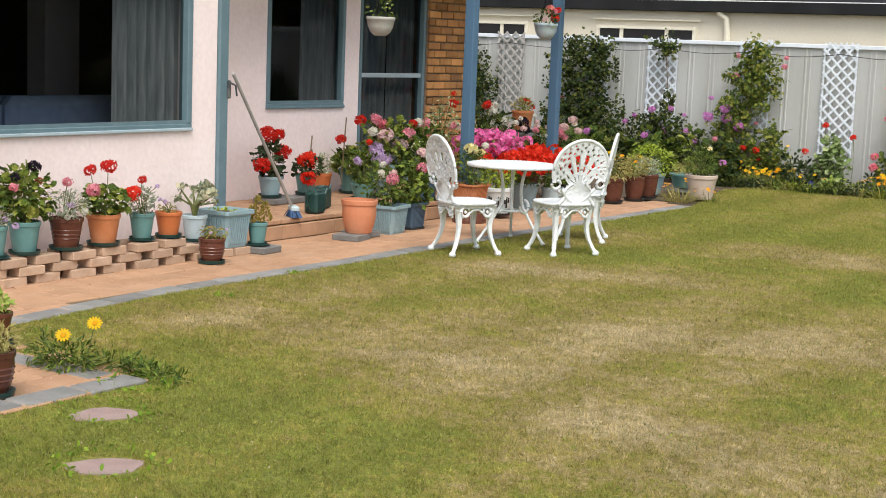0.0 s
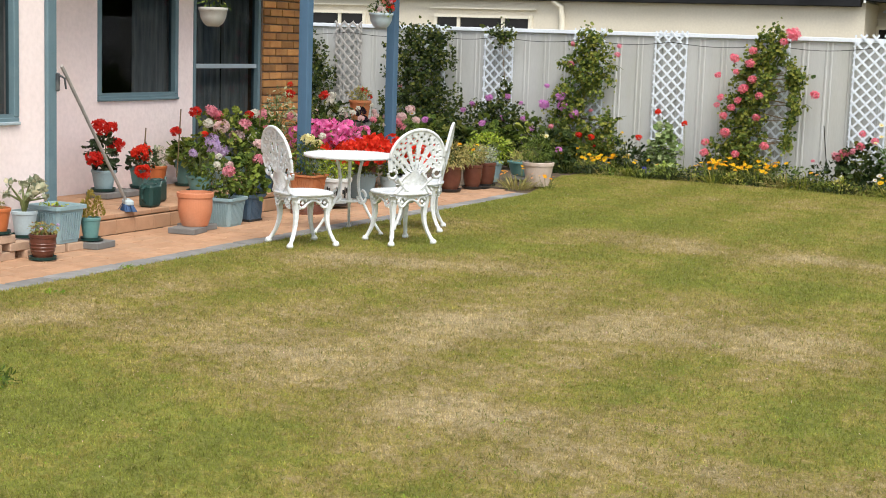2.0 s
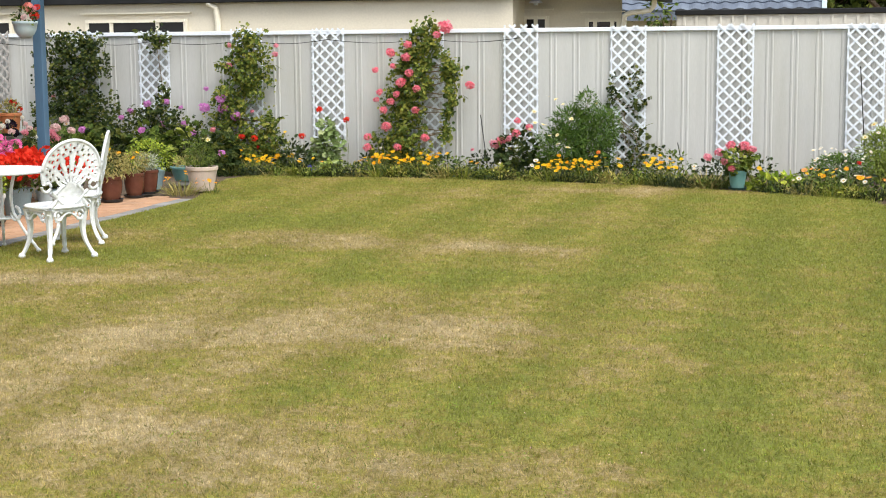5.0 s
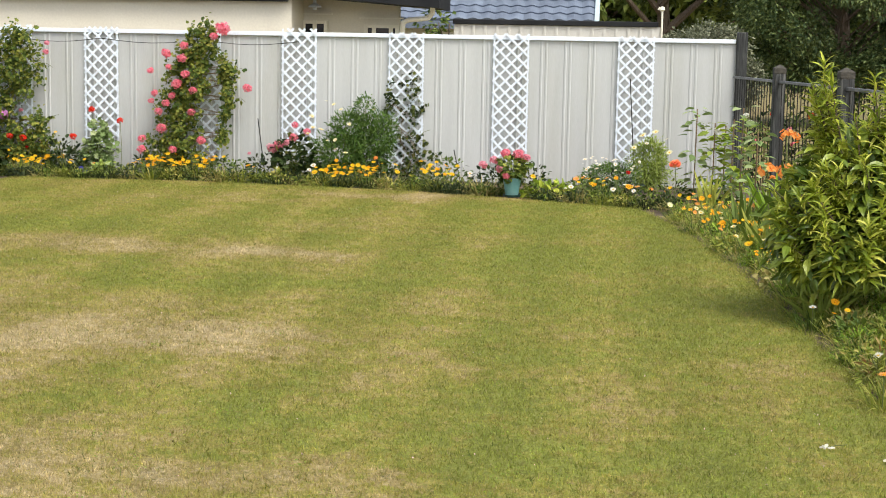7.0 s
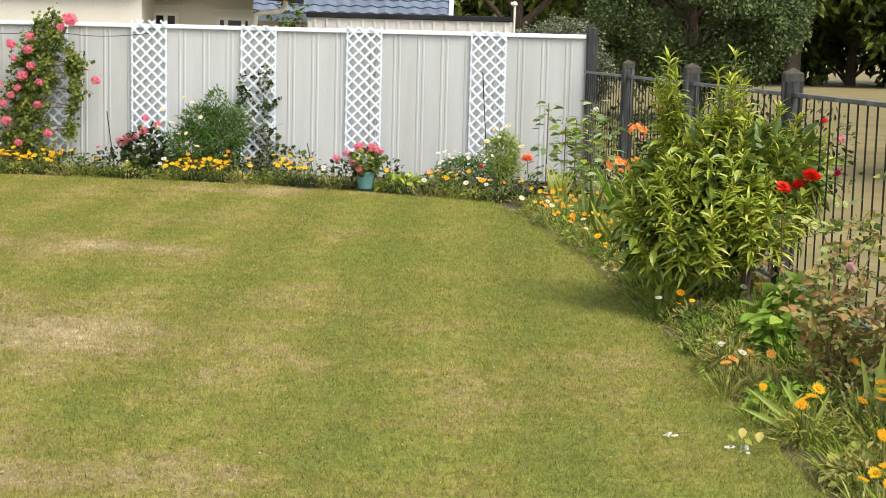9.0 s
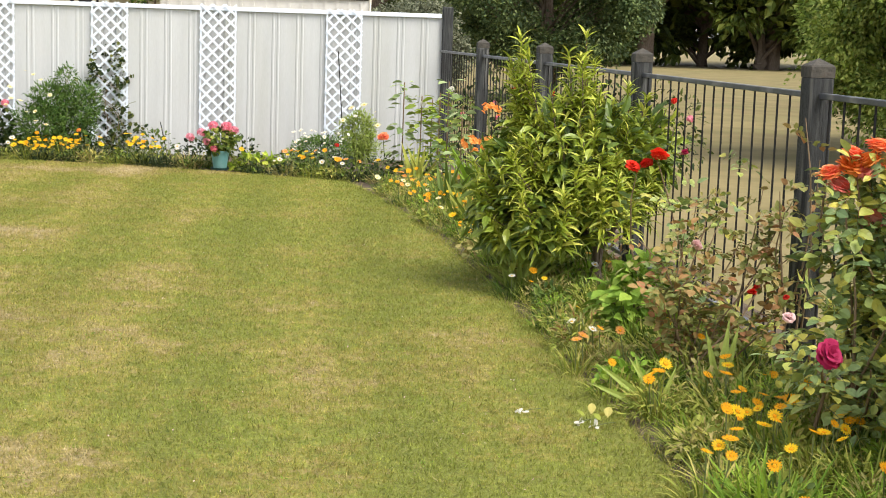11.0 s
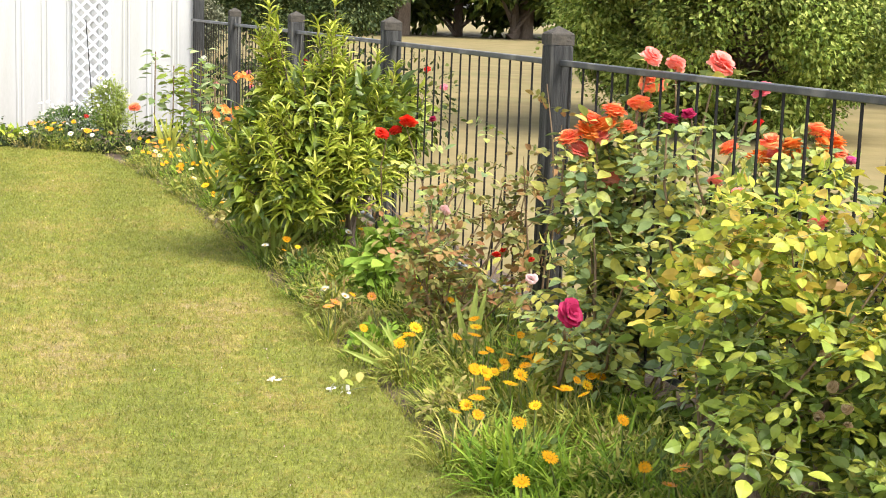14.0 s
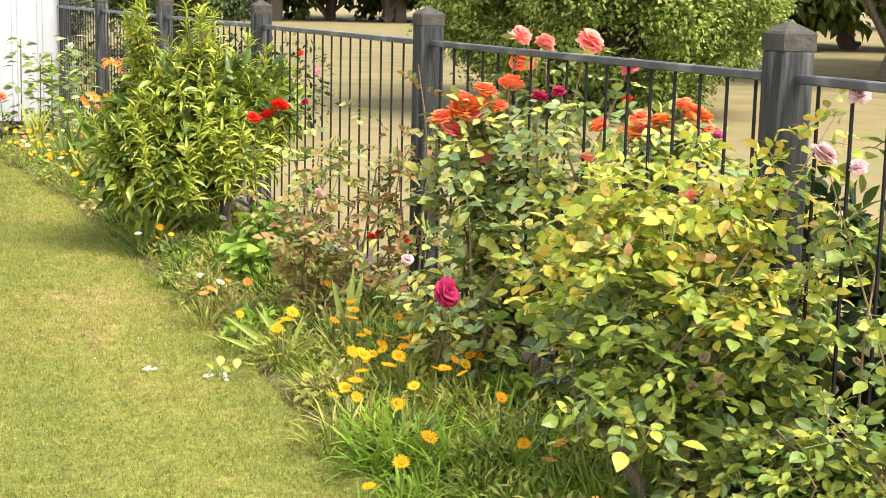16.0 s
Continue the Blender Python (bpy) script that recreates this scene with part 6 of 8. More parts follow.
climbing("tuft of climber on a trellis with mauve blooms below", -8.8, [(.05, 1.76, .14), (.13, 1.0, .06), (.0, .75, .3), (.15, .58, .4), (.2, .4, .55), (.15, .22, .6), (.15, .1, .6)], "vine",
         [("geranium", "mauve", .11, -.1, -.12, .90), ("geranium", "mauve", .11, .18, -.12, .93), ("geranium", "mauve", .09, .12, -.15, .63), ("geranium", "mauve", .1, .47, -.2, .64), ("geranium", "mauve", .13, .58, -.2, .52), ("trumpet", "mauve", .07, .1, -.06, 1.72), ("geranium", "mauve", .09, -.35, -.12, .8), ("geranium", "mauve", .06, .38, -.1, .85)])
climbing("leafy climbing geranium with mauve blooms on a trellis", -7.5, [(.02, 1.75, .16), (.05, 1.58, .26), (.0, 1.4, .32), (.05, 1.22, .3), (-.12, 1.05, .3), (-.25, .88, .2), (.33, .66, .1), (-.25, .7, .25), (-.1, .5, .45), (-.05, .33, .55), (0, .17, .58), (.3, .4, .2)], "vinelight",
         [("geranium", "mauve", .14, -.3, -.2, .97), ("geranium", "mauve", .14, -.27, -.2, .84), ("geranium", "mauve", .15, -.56, -.15, .85), ("geranium", "mauve", .13, -.1, -.18, .74), ("geranium", "mauve", .09, -.55, -.1, 1.1), ("geranium", "pink", .1, .42, -.05, 1.55), ("geranium", "pink", .07, .44, -.05, 1.66),
          ("geranium", "pink", .08, -.22, -.05, 1.67), ("geranium", "pink", .1, -.22, -.1, 1.4), ("geranium", "scarlet", .1, .2, -.3, .46), ("geranium", "red", .1, .02, -.3, .48), ("geranium", "mauve", .08, -.05, -.35, .28), ("geranium", "pink", .07, .1, -.1, .8)])
climbing("pink climbing geranium covering a trellis", -5.05, [(-.02, 1.78, .13), (.1, 1.83, .1), (-.12, 1.62, .16), (.12, 1.6, .1), (-.22, 1.45, .17), (.0, 1.38, .1), (-.22, 1.28, .2), (.3, 1.4, .06), (-.24, 1.1, .22), (.02, 1.12, .1), (.34, 1.2, .08), (-.28, .95, .24), (.36, 1.0, .08), (-.26, .78, .24), (.33, .8, .06), (-.26, .6, .24), (-.34, .42, .3), (-.3, .28, .34), (-.3, .14, .36), (.3, .55, .06), (.36, 1.34, .1)], "vinelight",
         [("geranium", "rosepink", s_ * 1.12, dx, dy - .06, z_) for s_, dx, dy, z_ in ((.17, .3, -.05, 1.88), (.12, .2, -.1, 1.78), (.11, -.17, -.14, 1.66), (.13, -.41, -.12, 1.56), (.12, -.2, -.14, 1.5), (.12, -.15, -.16, 1.3), (.1, -.37, -.14, 1.39), (.12, -.26, -.17, 1.18), (.12, -.05, -.17, 1.1),
                                                                         (.12, -.07, -.17, .83), (.1, -.4, -.17, .94), (.11, -.5, -.16, .83), (.13, -.45, -.2, .62), (.12, -.28, -.28, .36), (.12, .07, -.22, .48), (.1, -.72, -.15, .48), (.11, -.71, -.2, .35), (.11, .62, -.05, 1.14), (.09, -.55, -.15, 1.06), (.1, -.32, -.17, 1.03), (.09, -.6, -.14, .96), (.1, -.62, -.1, 1.34))])
climbing("dark ivy growing behind a trellis", -2.45, [(.0, z_, .15) for z_ in (.15, .32, .5, .86, 1.22)], "vine", n=30, y=FY - .03, flat=.012, canes=3, size=.035)
climbing("thin vine threading through a trellis", -2.45, [(-.2, 1.12, .05), (-.15, .98, .07), (.12, 1.22, .06), (.1, 1.0, .07), (-.2, .78, .05), (.12, .8, .05), (.1, .55, .07), (.18, .3, .16), (0, .12, .2)], "vine", n=40, y=YC + .06, flat=.04, canes=2)
bush("hollyhock", "round-leaved pale green plant at a trellis foot", "plant", -6.32, 18.75, [(0, 0, .28, .21, .16, .32, 300), (0, 0, .58, .11, .09, .16, 70)], "mallow", ROUND, 0.075, stems=4)
bush("lime_plant", "low lime-green clump at the lawn edge", "plant", -6.12, 18.3, [(0, 0, .1, .17, .14, .13, 110)], "lime", LEAF8, .06)
bush("dark_plant", "dusky dark-leaved plant with a red bloom", "plant", -6.72, 18.6, [(0, 0, .22, .22, .16, .24, 160)], "dark", LEAF8, .08, blooms=[("geranium", "scarlet", .09, .13, -.05, .5), ("daisy", "yellow", .05, -.1, -.05, .55), ("geranium", "blue", .06, .3, -.25, .12), ("geranium", "blue", .06, .34, -.22, .07)])
for dx, z_ in ((.35, .83), (.72, .7)):
    b = thing("poppy", "single red bloom on a thin stem", "flower", pose(-6.8 + dx, 18.85, -.015), group="red blooms")
    part("stem", Shape().tube([(0, 0, 0), (.02, 0, z_ * .5), (0, 0, z_)], .004, 5), M["stem"], b)
    bloom(b, "geranium", "scarlet", (0, 0, z_), .09)
bush("pink_geranium", "pink geranium bush by the fence", "geranium", -3.8, 18.55, [(0, 0, .32, .32, .2, .28, 220)], "vine", ROUND, .08, blooms=[("geranium", "rosepink", .13, .05, -.08, .56), ("geranium", "rosepink", .12, -.12, -.1, .47), ("geranium", "pink", .13, -.22, -.1, .42), ("geranium", "rosepink", .1, .05, 0, .71), ("geranium", "rosepink", .1, .2, 0, .63), ("geranium", "pink", .1, -.02, -.16, .5)])
bush("marguerite", "feathery daisy bush with cream blooms", "daisy bush", -3.12, 18.55, [(-.05, 0, .34, .42, .3, .38, 3600), (.3, .05, .42, .3, .22, .42, 2400), (.05, 0, .68, .26, .18, .26, 1300), (.45, .05, .62, .2, .18, .34, 1200), (.22, .05, .9, .16, .12, .2, 500)], "feather", NARROW, .062, stems=14,
     blooms=[("daisy", "cream", .068, dx, dy - .08, z_) for dx, dy, z_ in ((-.38, -.1, .83), (-.23, -.28, .68), (-.15, -.3, .55), (-.05, -.32, .56), (-.04, -.33, .45), (.08, -.34, .41), (-.35, -.2, .7), (-.12, -.05, .98), (-.03, -.05, .92), (.38, -.05, .93), (-.2, -.1, 1.02), (.1, -.2, .75), (-.42, -.15, .62))])
bush("marguerite", "yellow-green daisy bush beside a trellis", "daisy bush", .62, 18.5, [(0, 0, .38, .25, .2, .34, 2600), (0, 0, .2, .3, .2, .2, 900)], "lime", NARROW, .055, blooms=[("daisy", "cream", .075, dx, -.2, z_) for dx, z_ in ((-.1, .7), (.05, .74), (.18, .66), (-.2, .55), (.22, .5))] + [("daisy", "white", .07, -.05, -.15, .6)])
bush("daisy_bush", "low bush with many small white daisies", "daisy bush", .12, 18.0, [(0, 0, .2, .38, .24, .24, 2600)], "feather", NARROW, .05, blooms=[("daisy", "white", .045, prnd.uniform(-.36, .36), prnd.uniform(-.28, -.05), prnd.uniform(.22, .46)) for _ in range(38)])
d_ = thing("dahlia", "single orange-red dahlia on a stem", "flower", pose(.88, 17.6, -.015))
part("stem", Shape().tube([(0, 0, 0), (.02, 0, .2), (0, 0, .4)], .005, 5), M["stem"], d_)
bloom(d_, "rose", "coral", (0, -.02, .42), .14)
bush("low_green_plant", "low broad-leaved green plants at the lawn edge", "plant", -.5, 17.25, [(0, 0, .08, .34, .16, .12, 120)], "bright", LEAF8, .1, stems=4, blooms=[("daisy", "white", .05, .15, -.08, .14)])
potted("teal pot of pink geraniums at the lawn edge", -.96, 17.24, .004, .105, .2, "teal", lw=.22, lh=.24, n=150, size=.075,
       blooms=[("geranium", "pink", .1, 17.2, .42, -.2), ("geranium", "pink", .11, 17.15, .37, -.33), ("geranium", "rosepink", .11, 17.22, .5, -.08), ("geranium", "rosepink", .12, 17.2, .49, .07), ("geranium", "pink", .1, 17.12, .33, -.14), ("geranium", "rosepink", .09, 17.1, .25, -.06), ("geranium", "pink", .1, 17.25, .45, .15)])
for x, y, h_ in ((-4.3, 18.9, .75), (.35, 18.6, 1.35), (-1.75, 18.4, .45)):
    thing("garden_stake", "thin dark stake standing in the flower bed", "stake", group="garden stakes", mesh=Shape().tube([(x + .1, y, -.02), (x, y, h_)], .006, 6).mesh("garden_stake", M["iron"]))

# bedding daisies along the fence border and round the corner
cols = {"gold": ("gold", "yellow", "yellow", "yellow"), "mixed": ("gold", "yellow", "white", "orange"), "pale": ("white", "pink", "cream", "blush"), "yel": ("yellow", "gold")}
for i in range(62):
    x = -7.55 + 8.4 * i / 61 + prnd.uniform(-.05, .05)
    y = back_edge(x) + (0.14 if i % 2 else 0.42) + prnd.uniform(-.08, .1)
    if -1.15 < x < -.75:
        continue
    kind = "gold" if (-3.4 < x < -1.6 or -5.7 < x < -4.3 or x < -6.6) else ("pale" if -6.3 < x < -5.7 or -2.2 < x < -1.4 else "mixed")
    lf = ("grassy", "bush", "straw", "dark", "grassy", "vine")[(i * 5 + i // 4) % 6]
    t = daisy_clump("bedding_daisy", "clump of yellow and orange bedding daisies in the border", "daisy plant", x, y, .17, prnd.uniform(.14, .24), lf, 110, (), .06, prnd.uniform(.17, .27), "bedding daisies by the fence", prnd.randint(7, 11) if any(a_ < x < b_ for a_, b_ in ((-7.35, -6.85), (-5.65, -4.7), (-3.35, -2.55), (-2.15, -1.65))) else prnd.choice((0, 0, 1, 2) if x < -.3 else (2, 4, 5)), cols[kind], lean=1.0)
    s = Shape()
    cloud(s, (0, 0, .06), (.19, .16, prnd.choice((.05, .1, .15, .2))), 150, LEAF8, .045, 0, floor=.0, lumps=4, hollow=.3)
    part("foliage", s, G[("bush", "vine", "grassy", "dark", "geranium", "vine")[(i * 7 + i // 5) % 6]], t)
for i in range(18):
    x = -7.3 + 8.6 * i / 17 + prnd.uniform(-.1, .1)
    bush("border_foliage", "leafy border plant between the daisies", "plant", x, min(18.85, back_edge(x) + .75 + prnd.uniform(-.1, .1)), [(0, 0, .12, .28, .2, prnd.uniform(.12, .28), 260)], ("dark", "vine", "bush")[i % 3], LEAF8, .06, stems=3, group="border foliage",
         blooms=[("geranium", prnd.choice(("pink", "white", "red", "orange")), .05, prnd.uniform(-.2, .2), -.1, .34)] if i % 3 == 0 else ())
# left corner behind the pots
for i in range(10):
    bush("border_foliage", "leafy plant behind the pots", "plant", -11.6 + .44 * i, 18.2 + prnd.uniform(-.3, .2), [(0, 0, .3, .32, .28, .36, 170)], ("vine", "bush", "geranium")[i % 3], ROUND, .09, stems=3, group="border foliage",
         blooms=[("geranium", prnd.choice(("mauve", "pink", "blush")), .09, 0, -.2, .6)] if i % 2 else ())
daisy_clump("bedding_daisy", "golden daisy plant beside the pale urn", "daisy plant", -7.0, 15.72, .18, .2, "straw", 150, [(.1, -.1, .24), (0, .1, .25), (-.1, -.12, .2), (.12, .12, .12)], .05, .2, "", 5, ("gold", "orange"))
daisy_clump("bedding_daisy", "small golden daisy in front of the urn", "daisy plant", -6.72, 15.9, .09, .12, "bush", 60, [(.0, -.06, .14), (.05, 0, .12)], .05, .13, "", 3, ("gold",))
t = daisy_clump("bedding_daisy", "yellow daisy plant growing at the paved spur", "daisy plant", -5.42, 5.1, .15, .13, "grassy", 130, [], .07, .15, "", 0, ("yellow",), lean=1.8)
for p in ((.10, .04, .25), (-.01, -.06, .19)):
    part("flower_stem", Shape().tube([(p[0] * .5, p[1] * .5, 0), (p[0] * .8, p[1] * .8, p[2] * .6), p], .003, 4), M["stem"], t)
    part("flower", bloom_mesh("daisy", "yellow"), None, t, m=pose(*p, 32, 30, 0) @ Matrix.Scale(.078, 4))
bush("bush", "low trailing plant at the corner of the paved spur", "plant", -4.95, 5.2, [(0, 0, .02, .17, .09, .06, 300), (-.16, .02, .03, .12, .08, .06, 160)], "bush", NARROW, .05, stems=0)
bush("bush", "leafy yellow-flowered daisy foliage at the paved spur", "daisy plant", -5.46, 5.08, [(0, 0, .06, .19, .15, .1, 520), (.19, .13, .05, .13, .1, .07, 190), (-.1, -.04, .1, .1, .1, .1, 130)], "bush", NARROW, .05, stems=8)

# ---------- the bed along the railing ----------
def rail_x(y):
    return 3.113 - 0.0784 * y


count = 0
for j in range(52):
    y = 3.1 + j * .245
    lo, hi = right_edge(y) + .09, rail_x(y) - .12
    m_ = max(2, int((hi - lo) / .24))
    for i in range(m_):
        x = lo + (hi - lo) * (i + .5) / m_ + prnd.uniform(-.07, .07)
        yy = y + prnd.uniform(-.09, .09)
        front = i == 0
        near = y < 7.2
        lf = ("grassy", "bush", "lush", "straw", "grassy")[(i + j) % 5] if y > 7.2 else ("grassy", "lush", "grassy", "bush")[(i + j) % 4]
        nf = (1 if prnd.random() < .25 else 0) if near else (prnd.choice((0, 1, 1)) if y < 11 else prnd.choice((1, 2, 3, 4)))
        cl = ("gold",) if near else (("gold", "white", "yellow", "orange") if y < 11 else ("gold", "gold", "cream", "yellow", "orange"))
        daisy_clump("bedding_daisy", "grassy clump of bedding daisies along the lawn edge", "daisy plant", x, yy, .15, .14 if front else .22, lf, 140, (), .05, .2, "bedding daisies by the railing", nf, cl, lean=.95)
        count += 1
        bush("low_foliage", "low leafy growth between the daisies", "plant", x + prnd.uniform(-.08, .08), yy + prnd.uniform(-.1, .1), [(0, 0, .06, .18, .18, prnd.uniform(.07, .15), 230)], ("grassy", "geranium", "lush", "bush", "straw", "grassy", "grassy")[(i * 3 + j) % 7], NARROW if (i + j) % 4 else LEAF8, prnd.uniform(.034, .055), stems=0, group="low growth by the railing", lumps=4)
# the brightest yellow group
for k, (x, y) in enumerate(((1.57, 5.23), (1.70, 5.4), (1.92, 6.13), (1.8, 5.82), (1.96, 5.95), (2.08, 6.04), (2.14, 6.46), (1.97, 5.75), (1.89, 5.28), (2.05, 5.52), (2.17, 5.64), (2.25, 5.69), (2.26, 6.28), (1.68, 6.5), (1.97, 6.47))):
    fl = [(0, 0, .2)] + ([(.04, .06, .22), (-.05, -.03, .17)] if k % 3 == 1 else [(.05, .03, .19)] if k % 2 else [])
    daisy_clump("golden_daisy", "bright golden daisy plant at the lawn edge", "daisy plant", x, y, .09, .2, "grassy", 60, fl + [(prnd.uniform(-.1, .1), prnd.uniform(-.1, .1), prnd.uniform(.15, .23))], .055, .2, "golden daisies", 0, ("gold", "yellow", "gold"))
for x, y in ((1.45, 4.3), (2.06, 4.6), (2.07, 4.41), (2.18, 4.57), (2.05, 3.98), (1.61, 4.5), (1.53, 6.8), (1.5, 7.4), (1.62, 7.6), (1.45, 7.3)):
    daisy_clump("golden_daisy", "single golden daisy plant among grass", "daisy plant", x, y, .08, .17, "lush" if y < 5 else "grassy", 46, [(0, 0, .17)], .055, .2, "golden daisies", 0, ("gold", "orange"))
for x, y in ((1.38, 9.35), (1.52, 7.9)):
    daisy_clump("white_daisy", "white daisy plant at the lawn edge", "daisy plant", x, y, .1, .17, "bush" if x < 1.4 else "grassy", 60, [(0, -.03, .15)], .05, .2, "white daisies", 0, ("white",))

# lush grass clump and sword leaves
for x, y, r, n, ln in ((1.78, 5.0, .22, 420, .25), (1.98, 4.75, .18, 260, .23), (2.2, 4.3, .22, 260, .22), (1.95, 4.2, .2, 240, .2), (1.72, 4.6, .14, 160, .18)):
    t = thing("grass_clump", "lush bright green grassy clump", "grass clump", pose(x, y, -.015), group="grass clumps")
    for k in range(9):
        s = Shape()
        a_, q_ = 2.4 * k, r * .8 * math.sqrt(k / 8)
        strap_clump(s, (q_ * math.cos(a_), q_ * math.sin(a_), 0), r * .4, n // 9, ln, 0, 1.5)
        part("tuft", s, G["lush"], t)


def iris(x, y, n, ln, lean, leaf="grassy", label="fan of long pale sword-shaped leaves"):
    t = thing("iris", label, "iris", pose(x, y, -.015), group="irises")
    for k in range(n):
        s = Shape()
        strap_clump(s, (rng.normal(0, .04), rng.normal(0, .04), 0), .06, 1, ln, 0, lean, SWORD)
        part("leaf", s, G[leaf], t)


def iris_fan(x, y, tips, leaf, label):
    t = thing("iris", label, "iris", pose(x, y, -.015), group="irises")
    for tip in tips:
        tip = np.array(tip)
        s = Shape().spread(SWORD, np.array([(rng.normal(0, .015), rng.normal(0, .02), 0)]), tip[None], np.array([(-.25 + rng.normal(0, .15), -.9, .45)]), np.array([np.linalg.norm(tip)]) * 1.05)
        part("leaf", s, G[leaf], t)


iris_fan(1.70, 6.62, ((-.27, .0, .21), (-.27, -.02, .13), (-.14, .02, .24), (-.07, .02, .24), (-.2, -.05, .06), (.08, .03, .2), (.15, -.05, .12)), "lime", "splayed iris with long pale yellow-green leaves")
iris_fan(2.03, 6.78, ((-.07, 0, .32), (.09, .02, .34), (.03, .05, .38), (.15, 0, .22), (-.14, .02, .16)), "lime", "upright iris with a few pale sword-shaped leaves")
iris(1.5, 10.6, 34, .42, .9, "lime")
iris(1.62, 10.2, 30, .48, 1.0, "lime")
iris(1.47, 9.62, 26, .38, .9, "lime", "clump of yellowing strap-shaped leaves beside the shrub")
iris(1.35, 13.9, 24, .5, .4, "bush")
iris(1.7, 14.6, 24, .55, .35, "lush")
iris(1.2, 16.2, 20, .45, .35)
bush("herb", "leafy bright green herb clump", "plant", 1.95, 8.35, [(0, 0, .19, .22, .22, .22, 230), (.05, 0, .33, .14, .12, .13, 80)], "herb", LEAF8, .105, stems=12)
bush("herb", "dusty flowering herb with dry heads", "plant", 1.55, 7.85, [(0, 0, .1, .16, .2, .14, 200)], "roserust", NARROW, .06, stems=5)
# tall staked plants in the corner
for k, (x, y, h_) in enumerate(((1.1, 17.6, 1.05), (1.3, 17.5, .9), (1.5, 17.4, .95), (1.55, 16.8, 1.1), (1.75, 16.4, .95), (1.45, 17.9, .85), (1.6, 15.6, .9))):
    t = thing("staked_plant", "tall thin staked plant with pale leaves", "plant", pose(x, y, -.015), group="staked plants")
    part("stake", Shape().tube([(0, 0, 0), (.01, 0, h_)], .008, 6), M["cane"], t)
    s = Shape()
    n = 62
    z = h_ * rng.uniform(.05, 1.02, n) ** 1.1
    a = rng.uniform(0, 6.28, n)
    q = rng.uniform(.02, .14, n) * (1.2 - z / h_ * .6)
    s.spread(LEAF8, np.stack([q * np.cos(a), q * np.sin(a), z], -1), np.stack([np.cos(a), np.sin(a), -.35 + .5 * rng.random(n)], -1), np.stack([.8 * np.cos(a), .8 * np.sin(a), np.ones(n)], -1) + rng.normal(0, .4, (n, 3)), rng.uniform(.08, .16, n))
    part("leaves", s, G[("mallow", "lime", "bright")[k % 3]], t)
    if k in (1, 3):
        bloom(t, "geranium", "white", (0.03, -.05, h_ - .08), .08)
        bloom(t, "geranium", "white", (0.08, -.05, h_ - .16), .07)
for x, y, zz in ((1.55, 12.6, 1.03), (1.4, 12.5, .74), (1.52, 12.3, .76)):
    t = thing("lily", "tall lily with a bright orange bloom", "lily", pose(x, y, -.015), group="orange lilies")
    part("stem", Shape().tube([(0, 0, 0), (.03, .02, zz * .5), (0, 0, zz)], .006, 5), M["stem"], t)
    s = Shape()
    strap_clump(s, (0, 0, 0), .08, 18, .42, 0, .5, SWORD)
    part("leaves", s, G["grassy"], t)
    bloom(t, "trumpet", "orange", (0, 0, zz), .15)
    bloom(t, "trumpet", "orange", (.07, .05, zz - .02), .12)

# the large evergreen shrub: shoots of arching young leaves over a dense body of older ones
ARCH = strap(1.0, 4, 0.072)
OLD_LEAF = (LEAF8[0] * np.array((.72, 1, 1.5)), LEAF8[1])
sh = thing("shrub", "bushy evergreen shrub with lime-green young shoots on a gnarled brown trunk", "shrub", pose(1.97, 9.75, -.015))
tr = Shape().tube([(.03, 0, 0), (.01, 0, .14), (.02, -.01, .28), (-.05, 0, .42), (-.09, .02, .6)], (.05, .038, .036, .034, .028), 9)
tr.tube([(.02, -.01, .27), (.1, -.03, .4), (.16, -.05, .55), (.14, -.06, .72)], (.024, .02, .015, .008), 7)
part("trunk", tr, M["bark"], sh)
tips = [(-.54, .0, 1.63), (-.50, -.08, 1.5), (-.60, .06, 1.48), (-.56, -.02, 1.36), (-.12, 0, 1.65), (-.16, -.06, 1.52), (-.05, .06, 1.5), (-.12, -.1, 1.38), (.42, 0, 1.2), (.46, -.1, 1.08), (.38, .1, 1.15), (-.36, -.2, 1.3), (.15, -.12, 1.34), (.28, -.05, 1.28)]
tips += [(cx_ + rng.normal(0, .06), rng.normal(0, .06), rng.uniform(1.2, 1.58)) for cx_ in (-.54, -.13) for _ in range(7)]
for k in range(118):
    a, rr = rng.uniform(0, 6.28), math.sqrt(rng.random())
    hx, hy = -.18 + .66 * rr * math.cos(a), .58 * rr * math.sin(a)
    tips.append((hx, hy, 1.28 - .62 * rr ** 2.2 + rng.uniform(-.16, .08)))
for k in range(20):                       # low shoots on the side away from the trunk's gap
    a = rng.uniform(2.0, 5.2)
    tips.append((-.2 + .62 * math.cos(a), .58 * math.sin(a), rng.uniform(.45, .85)))
lf = Shape()
